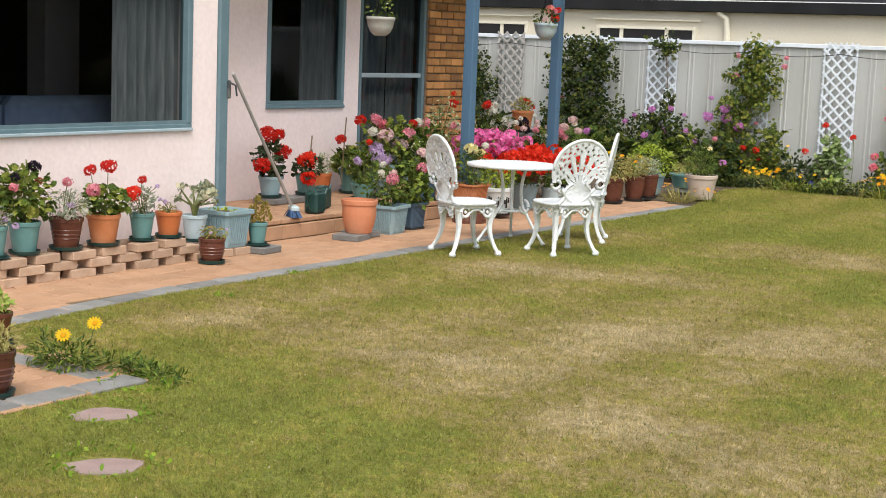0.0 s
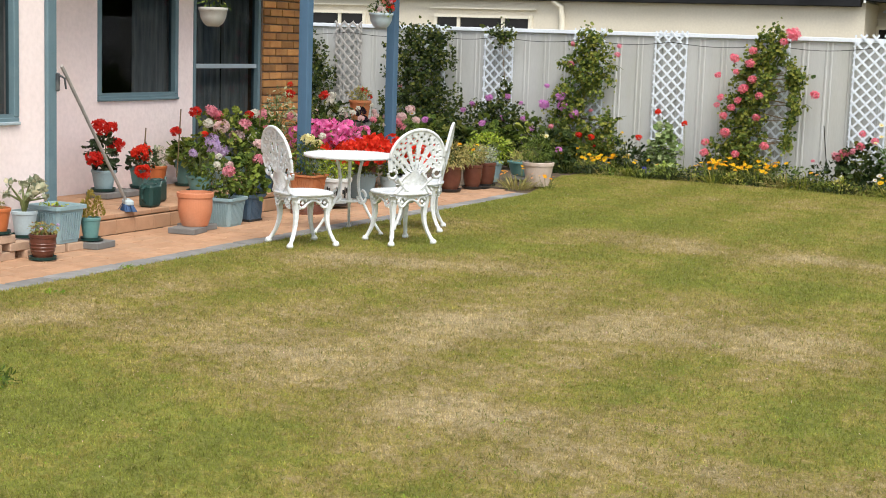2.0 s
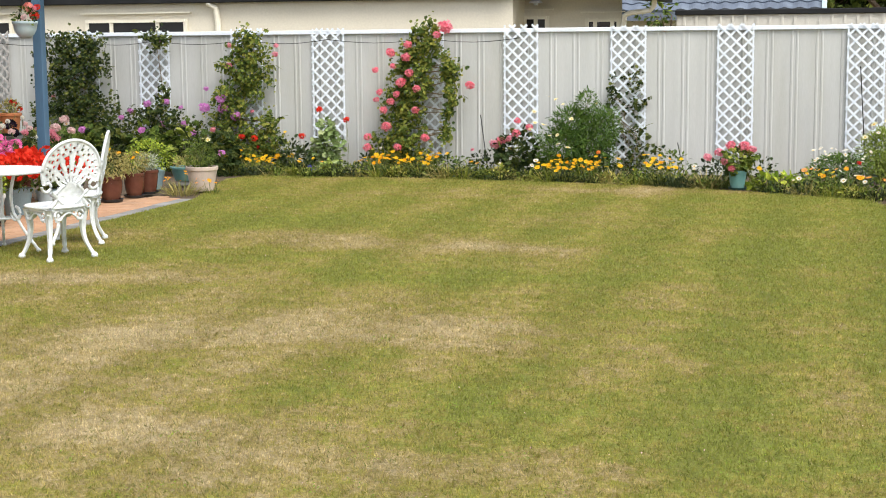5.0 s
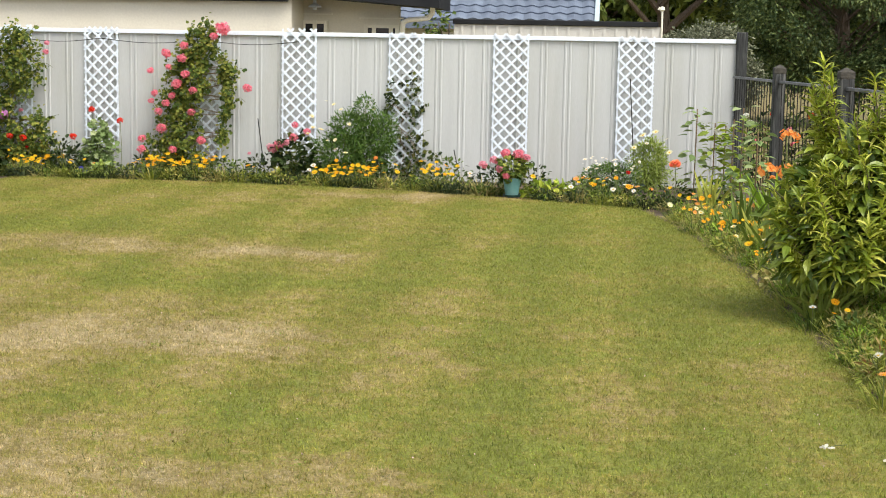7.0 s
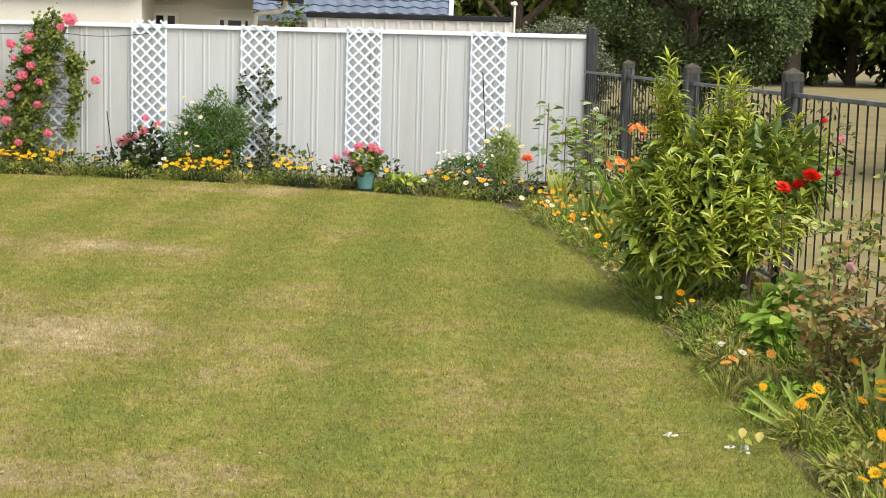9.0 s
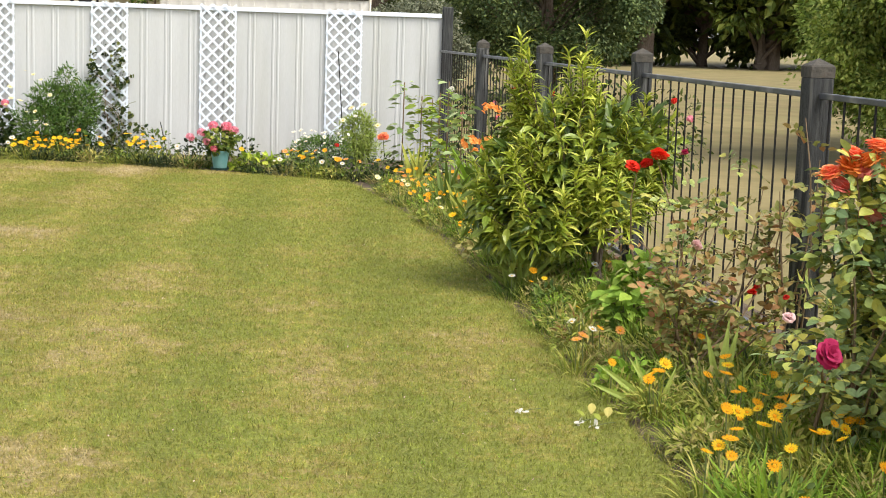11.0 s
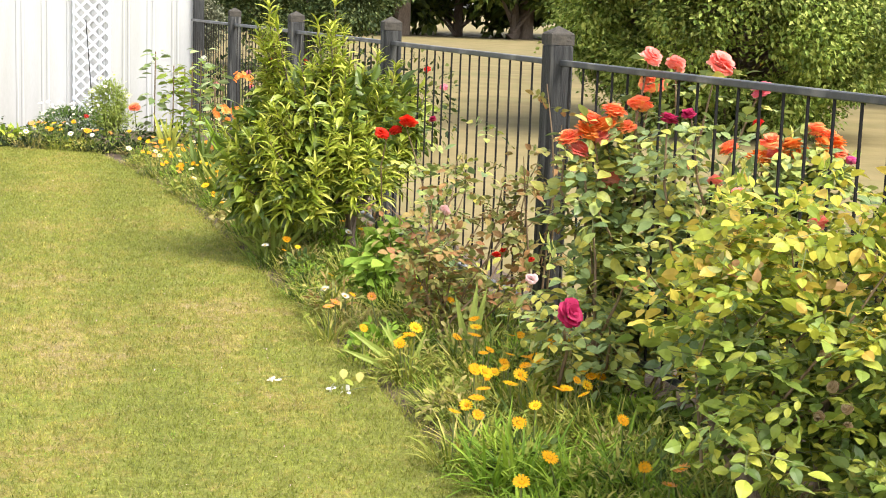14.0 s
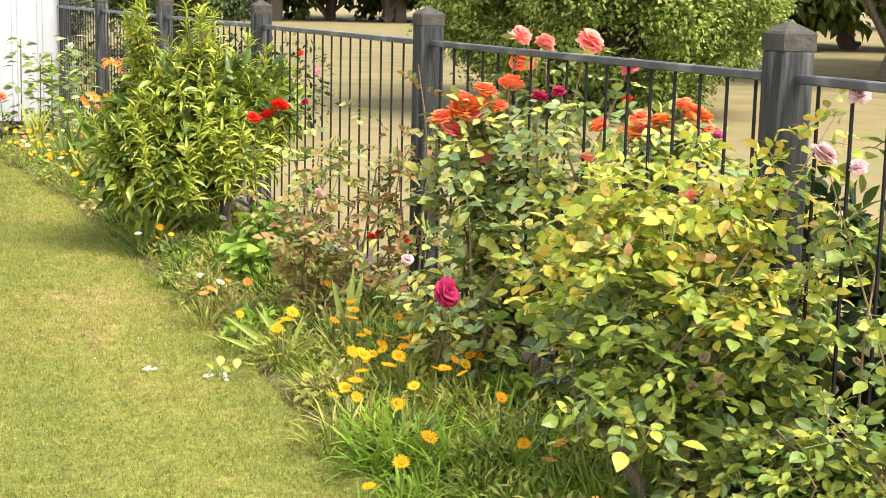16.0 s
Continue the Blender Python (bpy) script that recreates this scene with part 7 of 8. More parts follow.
for tip in tips:
    tip = np.array(tip)
    b = np.array((-.06 + rng.normal(0, .03), rng.normal(0, .03), .5 if tip[2] > .7 else .36))
    mid = b * .5 + tip * .5 + np.array(((tip[0] + .12) * .22, tip[1] * .22, -.05))
    if tip[0] < .1 or tip[2] > .9:
        part("branch", Shape().tube([b, mid, tip], (.013, .008, .003), 5), M["bark"], sh)
    ax = tip - mid
    ln = np.linalg.norm(ax)
    ax = ax / ln + np.array((0, 0, .45 if tip[2] > 1 else 1.0))
    ax /= np.linalg.norm(ax)
    n = int(rng.integers(44, 60))
    u = np.sort(rng.random(n))
    a = np.arange(n) * 2.4 + rng.uniform(0, 6)
    e1 = np.cross(ax, (.3, .9, .1))
    e1 /= np.linalg.norm(e1)
    e2 = np.cross(ax, e1)
    rad = np.cos(a)[:, None] * e1 + np.sin(a)[:, None] * e2
    th = (1.3 - .8 * u + rng.normal(0, .3, n))[:, None]
    reach = min(.42, ln * 1.1)
    lf.spread(ARCH, tip - ax * ((1 - u) * reach)[:, None], ax * np.cos(th) + rad * np.sin(th), np.tile(ax, (n, 1)) + rng.normal(0, .35, (n, 3)), rng.uniform(.09, .165, n) * (1 - .3 * u))
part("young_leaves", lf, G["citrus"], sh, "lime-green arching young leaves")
lo = Shape()
for c, r3, n, fl in (((-.2, 0, .82), (.56, .5, .42), 1400, .43), ((.12, 0, .9), (.42, .42, .32), 650, .54), ((-.44, -.1, .55), (.4, .42, .32), 800, .26)):
    cloud(lo, c, r3, n, OLD_LEAF, .115, floor=fl, hollow=.3, lumps=9, up=.1)
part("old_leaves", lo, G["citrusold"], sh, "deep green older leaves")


RACHIS = (np.array([(-.018, 0, 0), (.018, 0, 0), (.012, 1, -.06), (-.012, 1, -.06)]), [(0, 1, 2, 3)])


def rose(label, x, y, tips, blooms, leaf, n_leaf=16, size=.055, base_r=.08, cane="cane", tag="rose_bush", shoots=0, bare=None, root=(0, 0, 0), thin=1.0, canes=.6):
    """A rose: canes from the base to each tip, five-fold leaves along them, blooms (colour, size, dx, dy, z) at the ends."""
    t = thing(tag, label, "rose bush", pose(x, y, -.015), group="rose bushes")
    ls = Shape()
    for tip in tips:
        tip = np.array(tip, float)
        b = np.array((rng.normal(0, base_r), rng.normal(0, base_r), 0)) + np.array(root)
        mid = b * .5 + tip * .5 + np.append(rng.normal(0, .05, 2), .03)
        q3 = mid * .4 + tip * .6 + np.append(rng.normal(0, .03, 2), 0)
        if rng.random() < canes or tip[2] > 1.27:
            part("cane", Shape().tube([b, mid, q3, tip], np.array((.010, .007, .0055, .003)) * thin, 6), M[cane], t)
        k = n_leaf
        u = .2 + .8 * rng.random(k) ** .8
        p = np.where(u[:, None] < .5, b + (mid - b) * u[:, None] * 2, mid + (tip - mid) * (u[:, None] * 2 - 1))
        if bare is not None:               # no leaves low down on one side
            side_ = p[:, 0] * .87 - p[:, 1] * .48
            p = p[p[:, 2] > bare + .30 * np.clip(.28 - side_, 0, .25) / .25 + rng.normal(0, .05, len(p))]
            k = len(p)
        if k == 0:
            continue
        a = rng.uniform(0, 6.28, k)
        d = np.stack([np.cos(a), np.sin(a), rng.normal(.0, .38, k)], -1)
        d /= np.linalg.norm(d, axis=1, keepdims=True)
        up = np.stack([.45 * np.cos(a), .45 * np.sin(a), np.full(k, .9)], -1) + rng.normal(0, .42, (k, 3))
        across = np.cross(d, up)
        across /= np.linalg.norm(across, axis=1, keepdims=True)
        sz = size * rng.uniform(.75, 1.25, k)
        ls.spread(RACHIS, p, d, up, sz * 2.3, 2)
        for along, sgn, sc in ((.75, -1, .8), (.75, 1, .8), (1.5, -1, 1), (1.5, 1, 1), (2.2, 0, 1.15)):
            fw = d * (.55 if sgn else 1) + across * .85 * sgn + rng.normal(0, .1, (k, 3))
            ls.spread(ROSE_LEAF, p + d * (sz * along)[:, None] - np.array((0, 0, .012)) * along, fw, up + across * .25 * sgn + rng.normal(0, .18, (k, 3)), sz * sc * rng.uniform(.85, 1.15, k))
    if shoots:                             # reddish young leaves at the tips
        for tip in tips:
            k = shoots
            ls.spread(ROSE_LEAF, np.array(tip) + rng.normal(0, .025, (k, 3)), rand_dirs(k, .7), rand_dirs(k, .4), rng.uniform(.025, .05, k), prnd.choice((0, 0, 1)))
    part("leaves", ls, [G[leaf], G["roserust"], M["stem"]], t)
    for col, sz, dx, dy, z in blooms:
        bloom(t, "rose", col, (dx, dy, z), sz * .7, 36)
    return t


_o = ((.08, .13, .02), (.3, .30, .06), (.55, .31, .05), (.8, .19, -.02))
ROSE_LEAF = (np.array([(0, 0, 0)] + [(sx * w, y, z if sx else z - .05) for y, w, z in _o for sx in (-1, 0, 1)] + [(0, 1, -.12)]),
             [(0, 2, 1), (0, 3, 2)] + [(1 + 3 * i + j, 2 + 3 * i + j, 5 + 3 * i + j, 4 + 3 * i + j) for i in range(3) for j in range(2)] + [(10, 11, 13), (11, 12, 13)])
# orange roses behind, by the railing
bl = [("salmon", .15, 2.63, 1.47), ("salmon", .14, 2.77, 1.44), ("salmon", .17, 2.95, 1.45), ("coral", .15, 2.66, 1.36), ("coral", .14, 2.59, 1.27), ("rosepink", .15, 3.15, 1.34), ("coral", .14, 2.38, 1.2), ("coral", .15, 2.47, 1.24), ("salmon", .13, 2.43, 1.13), ("coral", .13, 2.53, 1.17), ("coral", .14, 2.28, 1.12), ("orange", .15, 2.36, 1.15), ("orange", .14, 2.44, 1.18), ("salmon", .15, 2.33, 1.07), ("salmon", .16, 2.48, .94), ("coral", .13, 2.77, 1.0)]
rose("orange-flowered rose bush with tall canes by the railing", 2.62, 6.25, [(x - 2.62, 0 + prnd.uniform(-.05, .05), z - .02) for c, s_, x, z in bl] + [(-.25, -.1, .7), (.2, -.1, .8), (0, .1, .95), (.4, 0, .9), (-.2, .05, .5), (.1, -.15, .5), (.35, -.1, .55)] + [(prnd.uniform(-.3, .55), prnd.uniform(-.12, .12), prnd.uniform(.7, 1.2)) for _ in range(14)],
     [(c, s_, x - 2.62, prnd.uniform(-.06, .04), z) for c, s_, x, z in bl], "rose", 20, .058)
bl = [("coral", .10, 2.92, 1.17), ("orange", .09, 2.99, 1.16), ("coral", .09, 3.09, 1.22), ("orange", .09, 3.19, 1.17), ("coral", .09, 3.21, 1.13), ("salmon", .11, 2.94, 1.11), ("coral", .1, 2.73, 1.14), ("salmon", .08, 2.69, 1.01), ("orange", .1, 3.04, 1.13), ("orange", .09, 3.12, 1.16), ("coral", .08, 3.16, 1.2), ("orange", .1, 2.88, 1.1), ("magenta", .06, 3.26, 1.1), ("crimson", .07, 2.56, 1.27), ("crimson", .07, 2.49, 1.25), ("red", .06, 2.85, 1.24)]
bl = [(c, s_ * 1.25, x, z) for c, s_, x, z in bl]
rose("orange and red rose bush behind the yellowing one", 2.85, 5.6, [(x - 2.85, prnd.uniform(-.05, .05), z - .02) for c, s_, x, z in bl] + [(-.3, 0, .7), (.3, 0, .8), (0, -.1, .6)] + [(prnd.uniform(-.4, .45), prnd.uniform(-.12, .12), prnd.uniform(.8, 1.14)) for _ in range(12)], [(c, s_, x - 2.85, prnd.uniform(-.05, .05), z) for c, s_, x, z in bl], "rose", 28, .055)
rose("half-bare rose bush with rusty leaves", 2.03, 7.2, [(-.1, 0, .75), (.1, .1, .8), (.35, -.1, .85), (.45, 0, .65), (-.25, -.1, .5), (.2, -.2, .55), (-.05, -.2, .6), (.3, .1, .95), (-.3, .1, .68), (.5, .1, .98), (.05, .15, .9), (.2, .05, .72), (-.15, .1, .6), (.4, -.15, .45)],
     [("blush", .08, -.05, -.05, .68), ("red", .05, .22, -.15, .5), ("red", .05, .32, -.3, .48)], "roserust", 20, .045, canes=1, thin=.6, shoots=3)
rose("single red rose on a tall cane beside the shrub", 2.2, 8.15, [(-.2, .05, 1.0), (-.1, 0, .9), (.05, .1, .8), (-.3, .05, .95), (.25, .05, 1.05), (.15, 0, .7)], [("scarlet", .14, -.2, .0, 1.03), ("red", .10, -.26, .03, .98), ("scarlet", .10, -.33, .05, .96), ("crimson", .08, -.05, .05, 1.04)], "rose", 12, .055, thin=.7)
rose("tall bare-caned rose against the railing post", 2.45, 7.1, [(.0, 0, 1.3), (.1, .05, 1.1), (-.1, 0, .95), (.15, -.05, 1.0)], [], "roserust", 11, .04, canes=1, thin=.7)
dk = rose("dark green rose with a crimson bloom", 2.3, 5.85, [(-.15, -.1, .5), (.1, -.1, .6), (-.25, .1, .55), (.2, .1, .7), (.05, .2, .75), (-.1, .15, .68), (0, -.2, .42)], [("blush", .06, -.3, -.1, .6), ("red", .05, -.42, .0, .68)], "rose", 16, .055)
part("bloom", bloom_mesh("rose", "crimson"), None, dk, m=pose(-.2, -.3, .5, 62, 12, 20) @ Matrix.Scale(.105, 4))
# big yellowing rose in front
ct = []
for k in range(70):
    a = rng.uniform(0, 6.28)
    r = .6 * math.sqrt(rng.random())
    ct.append((.02 + r * math.cos(a), r * math.sin(a) * .8, 1.17 - .34 * (r / .6) ** 2 + rng.uniform(-.24, .05)))
big = rose("large rose bush with yellowing lime-green leaves", 2.34, 4.2, ct[:52] + [(.42, -.05, 1.22), (.5, -.1, 1.3), (.36, 0, 1.18)], [("salmon", .09, .22, .3, 1.0)], "roselime", 25, .045, base_r=.05, shoots=7, bare=.60, root=(-.16, .06, .3), thin=.55, canes=.1)
low = rose("dense green lower growth of a large rose bush", 2.36, 4.22, [(x, y, z * .86) for x, y, z in ct[20:]] + [(x * .9, y - .05, z * .5) for x, y, z in ct[:30]], [], "rosedeep", 16, .05, base_r=.08, bare=.14, root=(.14, .05, 0), thin=.8, canes=0)
part("trunk", Shape().tube([(.13, .05, 0), (.16, .06, .2), (.12, .03, .4), (.16, 0, .6)], (.024, .02, .016, .01), 7), M["rosewood"], low)
part("trunk", Shape().tube([(.0, -.02, 0), (-.05, .01, .15), (-.13, .04, .3), (-.22, .08, .47)], (.03, .023, .026, .018), 8), M["rosewood"], big, "knobbly leaning trunk")
rose("loose green rose filling the bed before the railing", 2.78, 5.05, [(prnd.uniform(-.55, .35), prnd.uniform(-.35, .45), prnd.uniform(.55, 1.04)) for _ in range(30)], [("salmon", .07, -.2, .1, 1.02)], "roselime", 15, .05, base_r=.15, shoots=5, thin=.7)
for dx, dy, z in ((.0, -.28, .62), (.04, -.3, .56), (-.03, -.27, .53), (.06, -.27, .5), (.5, -.22, .52), (.53, -.25, .57), (.49, -.2, .47), (.46, -.24, .44), (.24, -.3, .74), (-.02, -.26, .71)):
    bloom(big, "rose", "spent", (dx, dy, z), .036, 60, "spent_bloom")
rose("low green rose seedling at the bed's front", 2.6, 3.75, [(x * .45, y * .5, z * .42) for x, y, z in ct[20:40]], [("cream", .04, .1, -.1, .35)], "rosedeep", 14, .05, thin=.6)
rose("rose by the railing with pale pink blooms", 2.8, 3.7, [(-.1, .2, 1.15), (.05, .25, 1.1), (.1, .2, 1.3), (.2, 0, .9), (-.2, 0, .5), (0, -.1, .45)], [("blush", .1, -.09, .25, 1.2), ("blush", .09, .03, .25, 1.16), ("blush", .08, .02, .25, 1.37)], "rosedeep", 12, .05, thin=.5)
rose("low leafy shoots round the foot of a large rose", 2.42, 4.0, [(.0, -.1, .34), (.15, -.15, .3), (-.05, -.2, .22), (.1, -.2, .4), (.2, -.05, .36), (.05, -.25, .28), (-.12, -.1, .26), (.25, -.2, .32)], [], "rose", 12, .055, base_r=.12, shoots=3, thin=.5)
rose("low reddish rose shoots", 2.4, 3.2, [(.1, 0, .3), (-.1, .05, .25), (.2, .1, .35), (0, -.1, .28), (.3, 0, .3)], [("red", .07, .2, 0, .27)], "roserust", 8, .07)
bush("bush", "broad-leaved green bush growing beyond the railing", "bush", 3.42, 4.95, [(0, 0, .48, .4, .5, .55, 1100), (.15, -.5, .4, .35, .5, .5, 1000)], "vine", LEAF8, .1, stems=10)
bush("bush", "weedy green growth beyond the railing", "bush", 3.0, 7.3, [(0, 0, .2, .3, .8, .25, 220)], "grassy", LEAF8, .09, stems=6)
for i in range(9):
    bush("bush", "weedy growth along the railing foot", "plant", rail_x(4.2 + 1.25 * i) - .05, 4.2 + 1.25 * i, [(0, 0, .12, .22, .4, .16, 120)], ("grassy", "bush", "roserust")[i % 3], LEAF8, .07, stems=3, group="weeds along the railing")

# fallen blooms on the lawn
for x, y in ((1.07, 6.46), (1.36, 6.24), (1.3, 6.3)):
    t = thing("fallen_bloom", "wilted white bloom lying on the lawn", "fallen bloom", pose(x, y, .012), group="fallen blooms")
    pt = Shape()
    k = 9
    pt.spread(PETAL, np.stack([rng.normal(0, .008, k), rng.normal(0, .008, k), rng.uniform(0, .012, k)], -1), rand_dirs(k, .25) * np.array((1, 1, .8)), rand_dirs(k, .8), rng.uniform(.014, .032, k))
    part("petals", pt, F["white"], t, "limp white petals")
    s = Shape()
    s.tube([(0, 0, .004), (.05, .02, .012), (.1, .06, .006)], .002, 5, 1)
    if x > 1.2:
        s.spread(LEAF8, np.array([(.03, .03, .02), (.06, .04, .03), (.09, .06, .02)]), np.array([(-.5, .6, .5), (.2, .8, .6), (.9, .3, .1)]), rand_dirs(3, .8), np.array((.05, .07, .055)), 0)
    part("spray", s, [G["grassy"], M["stem"]], t)

# ---------- beyond the fence ----------
nh = thing("neighbour_house", "cream rendered neighbouring house behind the fence", "house")
part("wall", Shape().box((-11.4, 23.2, 1.2), (13.3, .4, 2.4)), M["cream"], nh)
part("side_wall", Shape().box((-4.86, 23.7, 1.2), (.2, .6, 2.4)), M["cream"], nh)
part("recessed_wall", Shape().box((-4.1, 24.1, 1.25), (1.72, .2, 2.5)), M["cream"], nh)
part("eave", Shape().box((-11.7, 22.95, 2.425), (13.8, .24, .175), bevel=.01), M["darkroof"], nh, "dark gutter and fascia")
part("recess_eave", Shape().add([(x, y, z + dz) for dz in (0, .2) for x, y, z in ((-4.8, 22.85, 2.44), (-2.47, 22.85, 2.27), (-2.47, 24.4, 2.27), (-4.8, 24.4, 2.44))],
                                [(3, 2, 1, 0), (4, 5, 6, 7), (0, 1, 5, 4), (1, 2, 6, 5), (2, 3, 7, 6), (3, 0, 4, 7)]), M["darkroof"], nh, "dark sloping eave over the recess")
part("recess_downpipe", Shape().tube([(-2.6, 23.1, 2.3), (-2.61, 23.15, 2.2), (-2.68, 23.2, 2.13), (-2.78, 23.2, 2.115), (-2.98, 23.3, 2.1), (-3.08, 23.35, 2.06), (-3.1, 23.4, 1.9), (-3.1, 23.4, 0)], .04, 10), M["creampaint"], nh, "cream downpipe with a swan neck")
part("roof", Shape().add([(-18.8, 22.84, 2.525), (-2.4, 22.84, 2.525), (-4, 27, 4.3), (-18.8, 27, 4.3)], [(0, 1, 2, 3)]), M["darkroof"], nh)


def lights(x0, x1, splits, y, z0, z1):
    w = part("window", Shape().box(((x0 + x1) / 2, y - .03, z1 - .03), (x1 - x0, .1, .045)).box(((x0 + x1) / 2, y - .05, z1 + .1), (x1 - x0 + .2, .06, .02)), M["creampaint"], nh)
    xs = [x0 + (x1 - x0) * k for k in splits]
    for x in xs:
        part("frame", Shape().box((x, y - .03, (z0 + z1) / 2), (.06, .06, z1 - z0)), M["creampaint"], w)
    for a, b in zip(xs[:-1], xs[1:]):
        part("pane", Shape().box(((a + b) / 2, y - .005, (z0 + z1) / 2), (b - a - .06, .06, z1 - z0 - .05)), M["darkglass"], w)


lights(-14.6, -13.3, (0, .62, 1), 23.0, 1.2, 2.11)
lights(-11.9, -10.15, (0, .25, .72, 1), 23.0, 1.2, 2.09)
lights(-4.76, -4.40, (0, .5, 1), 24.0, 1.5, 2.08)
lights(-3.76, -3.26, (0, .26, .8, 1), 24.0, 1.5, 2.03)
part("downpipe", Shape().tube([(-9.72, 22.9, 2.42), (-9.72, 22.9, 2.33), (-9.6, 22.93, 2.24), (-9.58, 22.95, 2.0), (-9.58, 22.95, 0)], .05, 10), M["creampaint"], nh)
part("lamp", Shape().lathe((-4.53, 23.7, 2.24), [(.03, 0), (.035, .03), (.11, .035), (.1, .06), (.03, .1), (.015, .24)], 16), M["white"], nh, "small white outdoor lamp")

shed = thing("shed", "pale sheet-metal shed with a dark roof edge behind the fence", "shed")
ss = Shape().box((-.74, 24.6, 1.03), (3.24, 1.2, 2.06))
sw = part("wall", ss, M["shed"], shed)
for k in range(17):
    part("rib", Shape().box((-2.24 + .186 * k, 23.99, 1.03), (.035, .03, 2.06)), M["shed"], sw)
part("roof", Shape().box((-.78, 24.6, 2.1), (3.2, 1.3, .08), bevel=.01), M["darkroof"], shed)
part("vent_pipe", Shape().tube([(.87, 23.97, 1.9), (.87, 23.97, 2.3), (.86, 23.97, 2.35), (.83, 23.97, 2.36), (.81, 23.97, 2.33)], .016, 8).lathe((.87, 23.97, 2.3), [(.02, 0), (.045, .03), (.03, .07), (.01, .08)], 10), M["creampaint"], shed, "thin pale vent pipe")
bh = thing("far_house", "house with a blue-grey tiled roof beyond the shed", "house")
part("wall", Shape().box((-2.2, 33.5, 1.1), (5.0, 2.5, 2.2)), M["cream"], bh)
bm = part("roof", Shape().add([(-5, 31.9, 2.25), (-.25, 31.9, 2.25), (-.25, 36, 4.4), (-5, 36, 4.4), (-.25, 31.9, 2.1), (-5, 31.9, 2.1)], [(0, 1, 2, 3), (5, 4, 1, 0)]), M["blueroof"], bh)
wave = np.linspace(0, 2 * np.pi, 9)
tv = [(-.15 + .3 * i / 8, yy, .035 * (1 - math.cos(wave[i])) * .5 + zz) for yy, zz in ((-.02, -.03), (-.02, .03), (.33, 0.0)) for i in range(9)]
tile = Shape().add(tv, [(9 * r_ + i, 9 * r_ + i + 1, 9 * r_ + i + 10, 9 * r_ + i + 9) for r_ in range(2) for i in range(8)]).mesh("roof_tile", M["blueroof"])
for r_ in range(12):
    for k in range(15):
        part("roof_tile", tile, None, bm, m=pose(-4.6 + .3 * k, 31.93 + .285 * r_, 2.29 + .1493 * r_, 27.6, 0, 0))
part("barge_board", Shape().box((0, 0, 0), (.1, 4.7, .16), bevel=.01), P["paleblue"], bh, "pale blue barge board", m=pose(-.22, 33.9, 3.33, 27.6, 0, 0))


# ---------- trees ----------
def tree(label, x, y, h, w, crown0, leaf, n, size, seed, tpl=LEAF2, name="tree", clumps=22, limb=1.0, puff=.2):
    """Trunk with limbs, and a crown of many leaves gathered in uneven clumps."""
    global rng
    keep, rng = rng, np.random.default_rng(seed)
    t = thing(name, label, "tree", pose(x, y, -.03), group="trees beyond the garden")
    tk, cr = Shape(), Shape()
    tk.tube([(0, 0, 0), (.03 * w, 0, crown0 * .6 + .2), (0, .02 * w, h * .5), (.02 * w, 0, h * .85)], (.045 * w, .035 * w, .022 * w, .006 * w), 8)
    m = clumps
    d = rand_dirs(m, .15)
    cz = (h + crown0) / 2
    c = np.stack([d[:, 0] * w * .36, d[:, 1] * w * .36, cz + d[:, 2] * (h - crown0) * .36], -1)
    c[:, 2] = np.maximum(c[:, 2], crown0 + (h - crown0) * .12)
    for k in range(m):
        s0 = np.array((0, 0, min(h * .6, max(crown0 * .7, c[k, 2] - .25 * h))))
        tk.tube([s0, (s0 + c[k]) / 2 + np.array((0, 0, .03 * h)), c[k]], (.014 * w * limb, .009 * w * limb, .004 * w * limb), 5)
        q = rng.uniform(.7, 1.3)
        cloud(cr, c[k], (w * puff * q, w * puff * q, (h - crown0) * .85 * puff * q), n // m, tpl, size, 0, hollow=.25, lumps=4)
    part("trunk", tk, M["bark"], t)
    part("crown", cr, G[leaf], t)
    rng = keep
    return t


tree("leafy spreading tree standing in the dry field", 9.4, 20.5, 5.2, 6.4, -.6, "orchard", 230000, .08, 11, clumps=230, puff=.108, limb=.35)
tree("smaller leafy tree beside the spreading one", 10.8, 24.0, 5.0, 4.4, .1, "orchard", 70000, .075, 12, clumps=100, puff=.105, limb=.35)
a1 = tree("dark dense broadleaf tree at the field's edge", 12, 92, 14, 15, .3, "wood", 9000, .75, 21)
a2 = tree("dark rounded tree at the field's edge", 26, 90, 9, 10, .2, "wood", 6000, .6, 22)
a3 = tree("tall dark woodland tree", 40, 88, 18, 16, .5, "wood", 9000, .8, 23)
wr = random.Random(5)
for k in range(22):
    src = (a1, a3, a2)[k % 3]
    copy_thing(src, pose(-8 + 4.4 * k + wr.uniform(-2, 2), 97 + wr.uniform(-5, 9) - .22 * max(0, k - 8) ** 1.6, -.03, 0, 0, wr.uniform(0, 360)))
for k in range(9):
    copy_thing((a2, a1)[k % 2], pose(13 + 4.8 * k + wr.uniform(-1.5, 1.5), 94 + wr.uniform(-4, 2) - .8 * k, -.5, 0, 0, wr.uniform(0, 360)))
b1 = tree("dark tree at the wood's edge, trunks in shade, also repeated unseen as filler", 19.5, 28, 10, 7, .8, "wood", 6000, .32, 31)
# Outermost copies stay out of view; added to keep sky out of window reflections.
for x, y in ((24, 31), (23, 25), (28, 29), (27, 36), (31, 24), (19, 35), (33, 33), (36, 26), (35, 18), (40, 30), (41, 22), (39, 37)):
    copy_thing(b1, pose(x, y, -.03, 0, 0, wr.uniform(0, 360)))
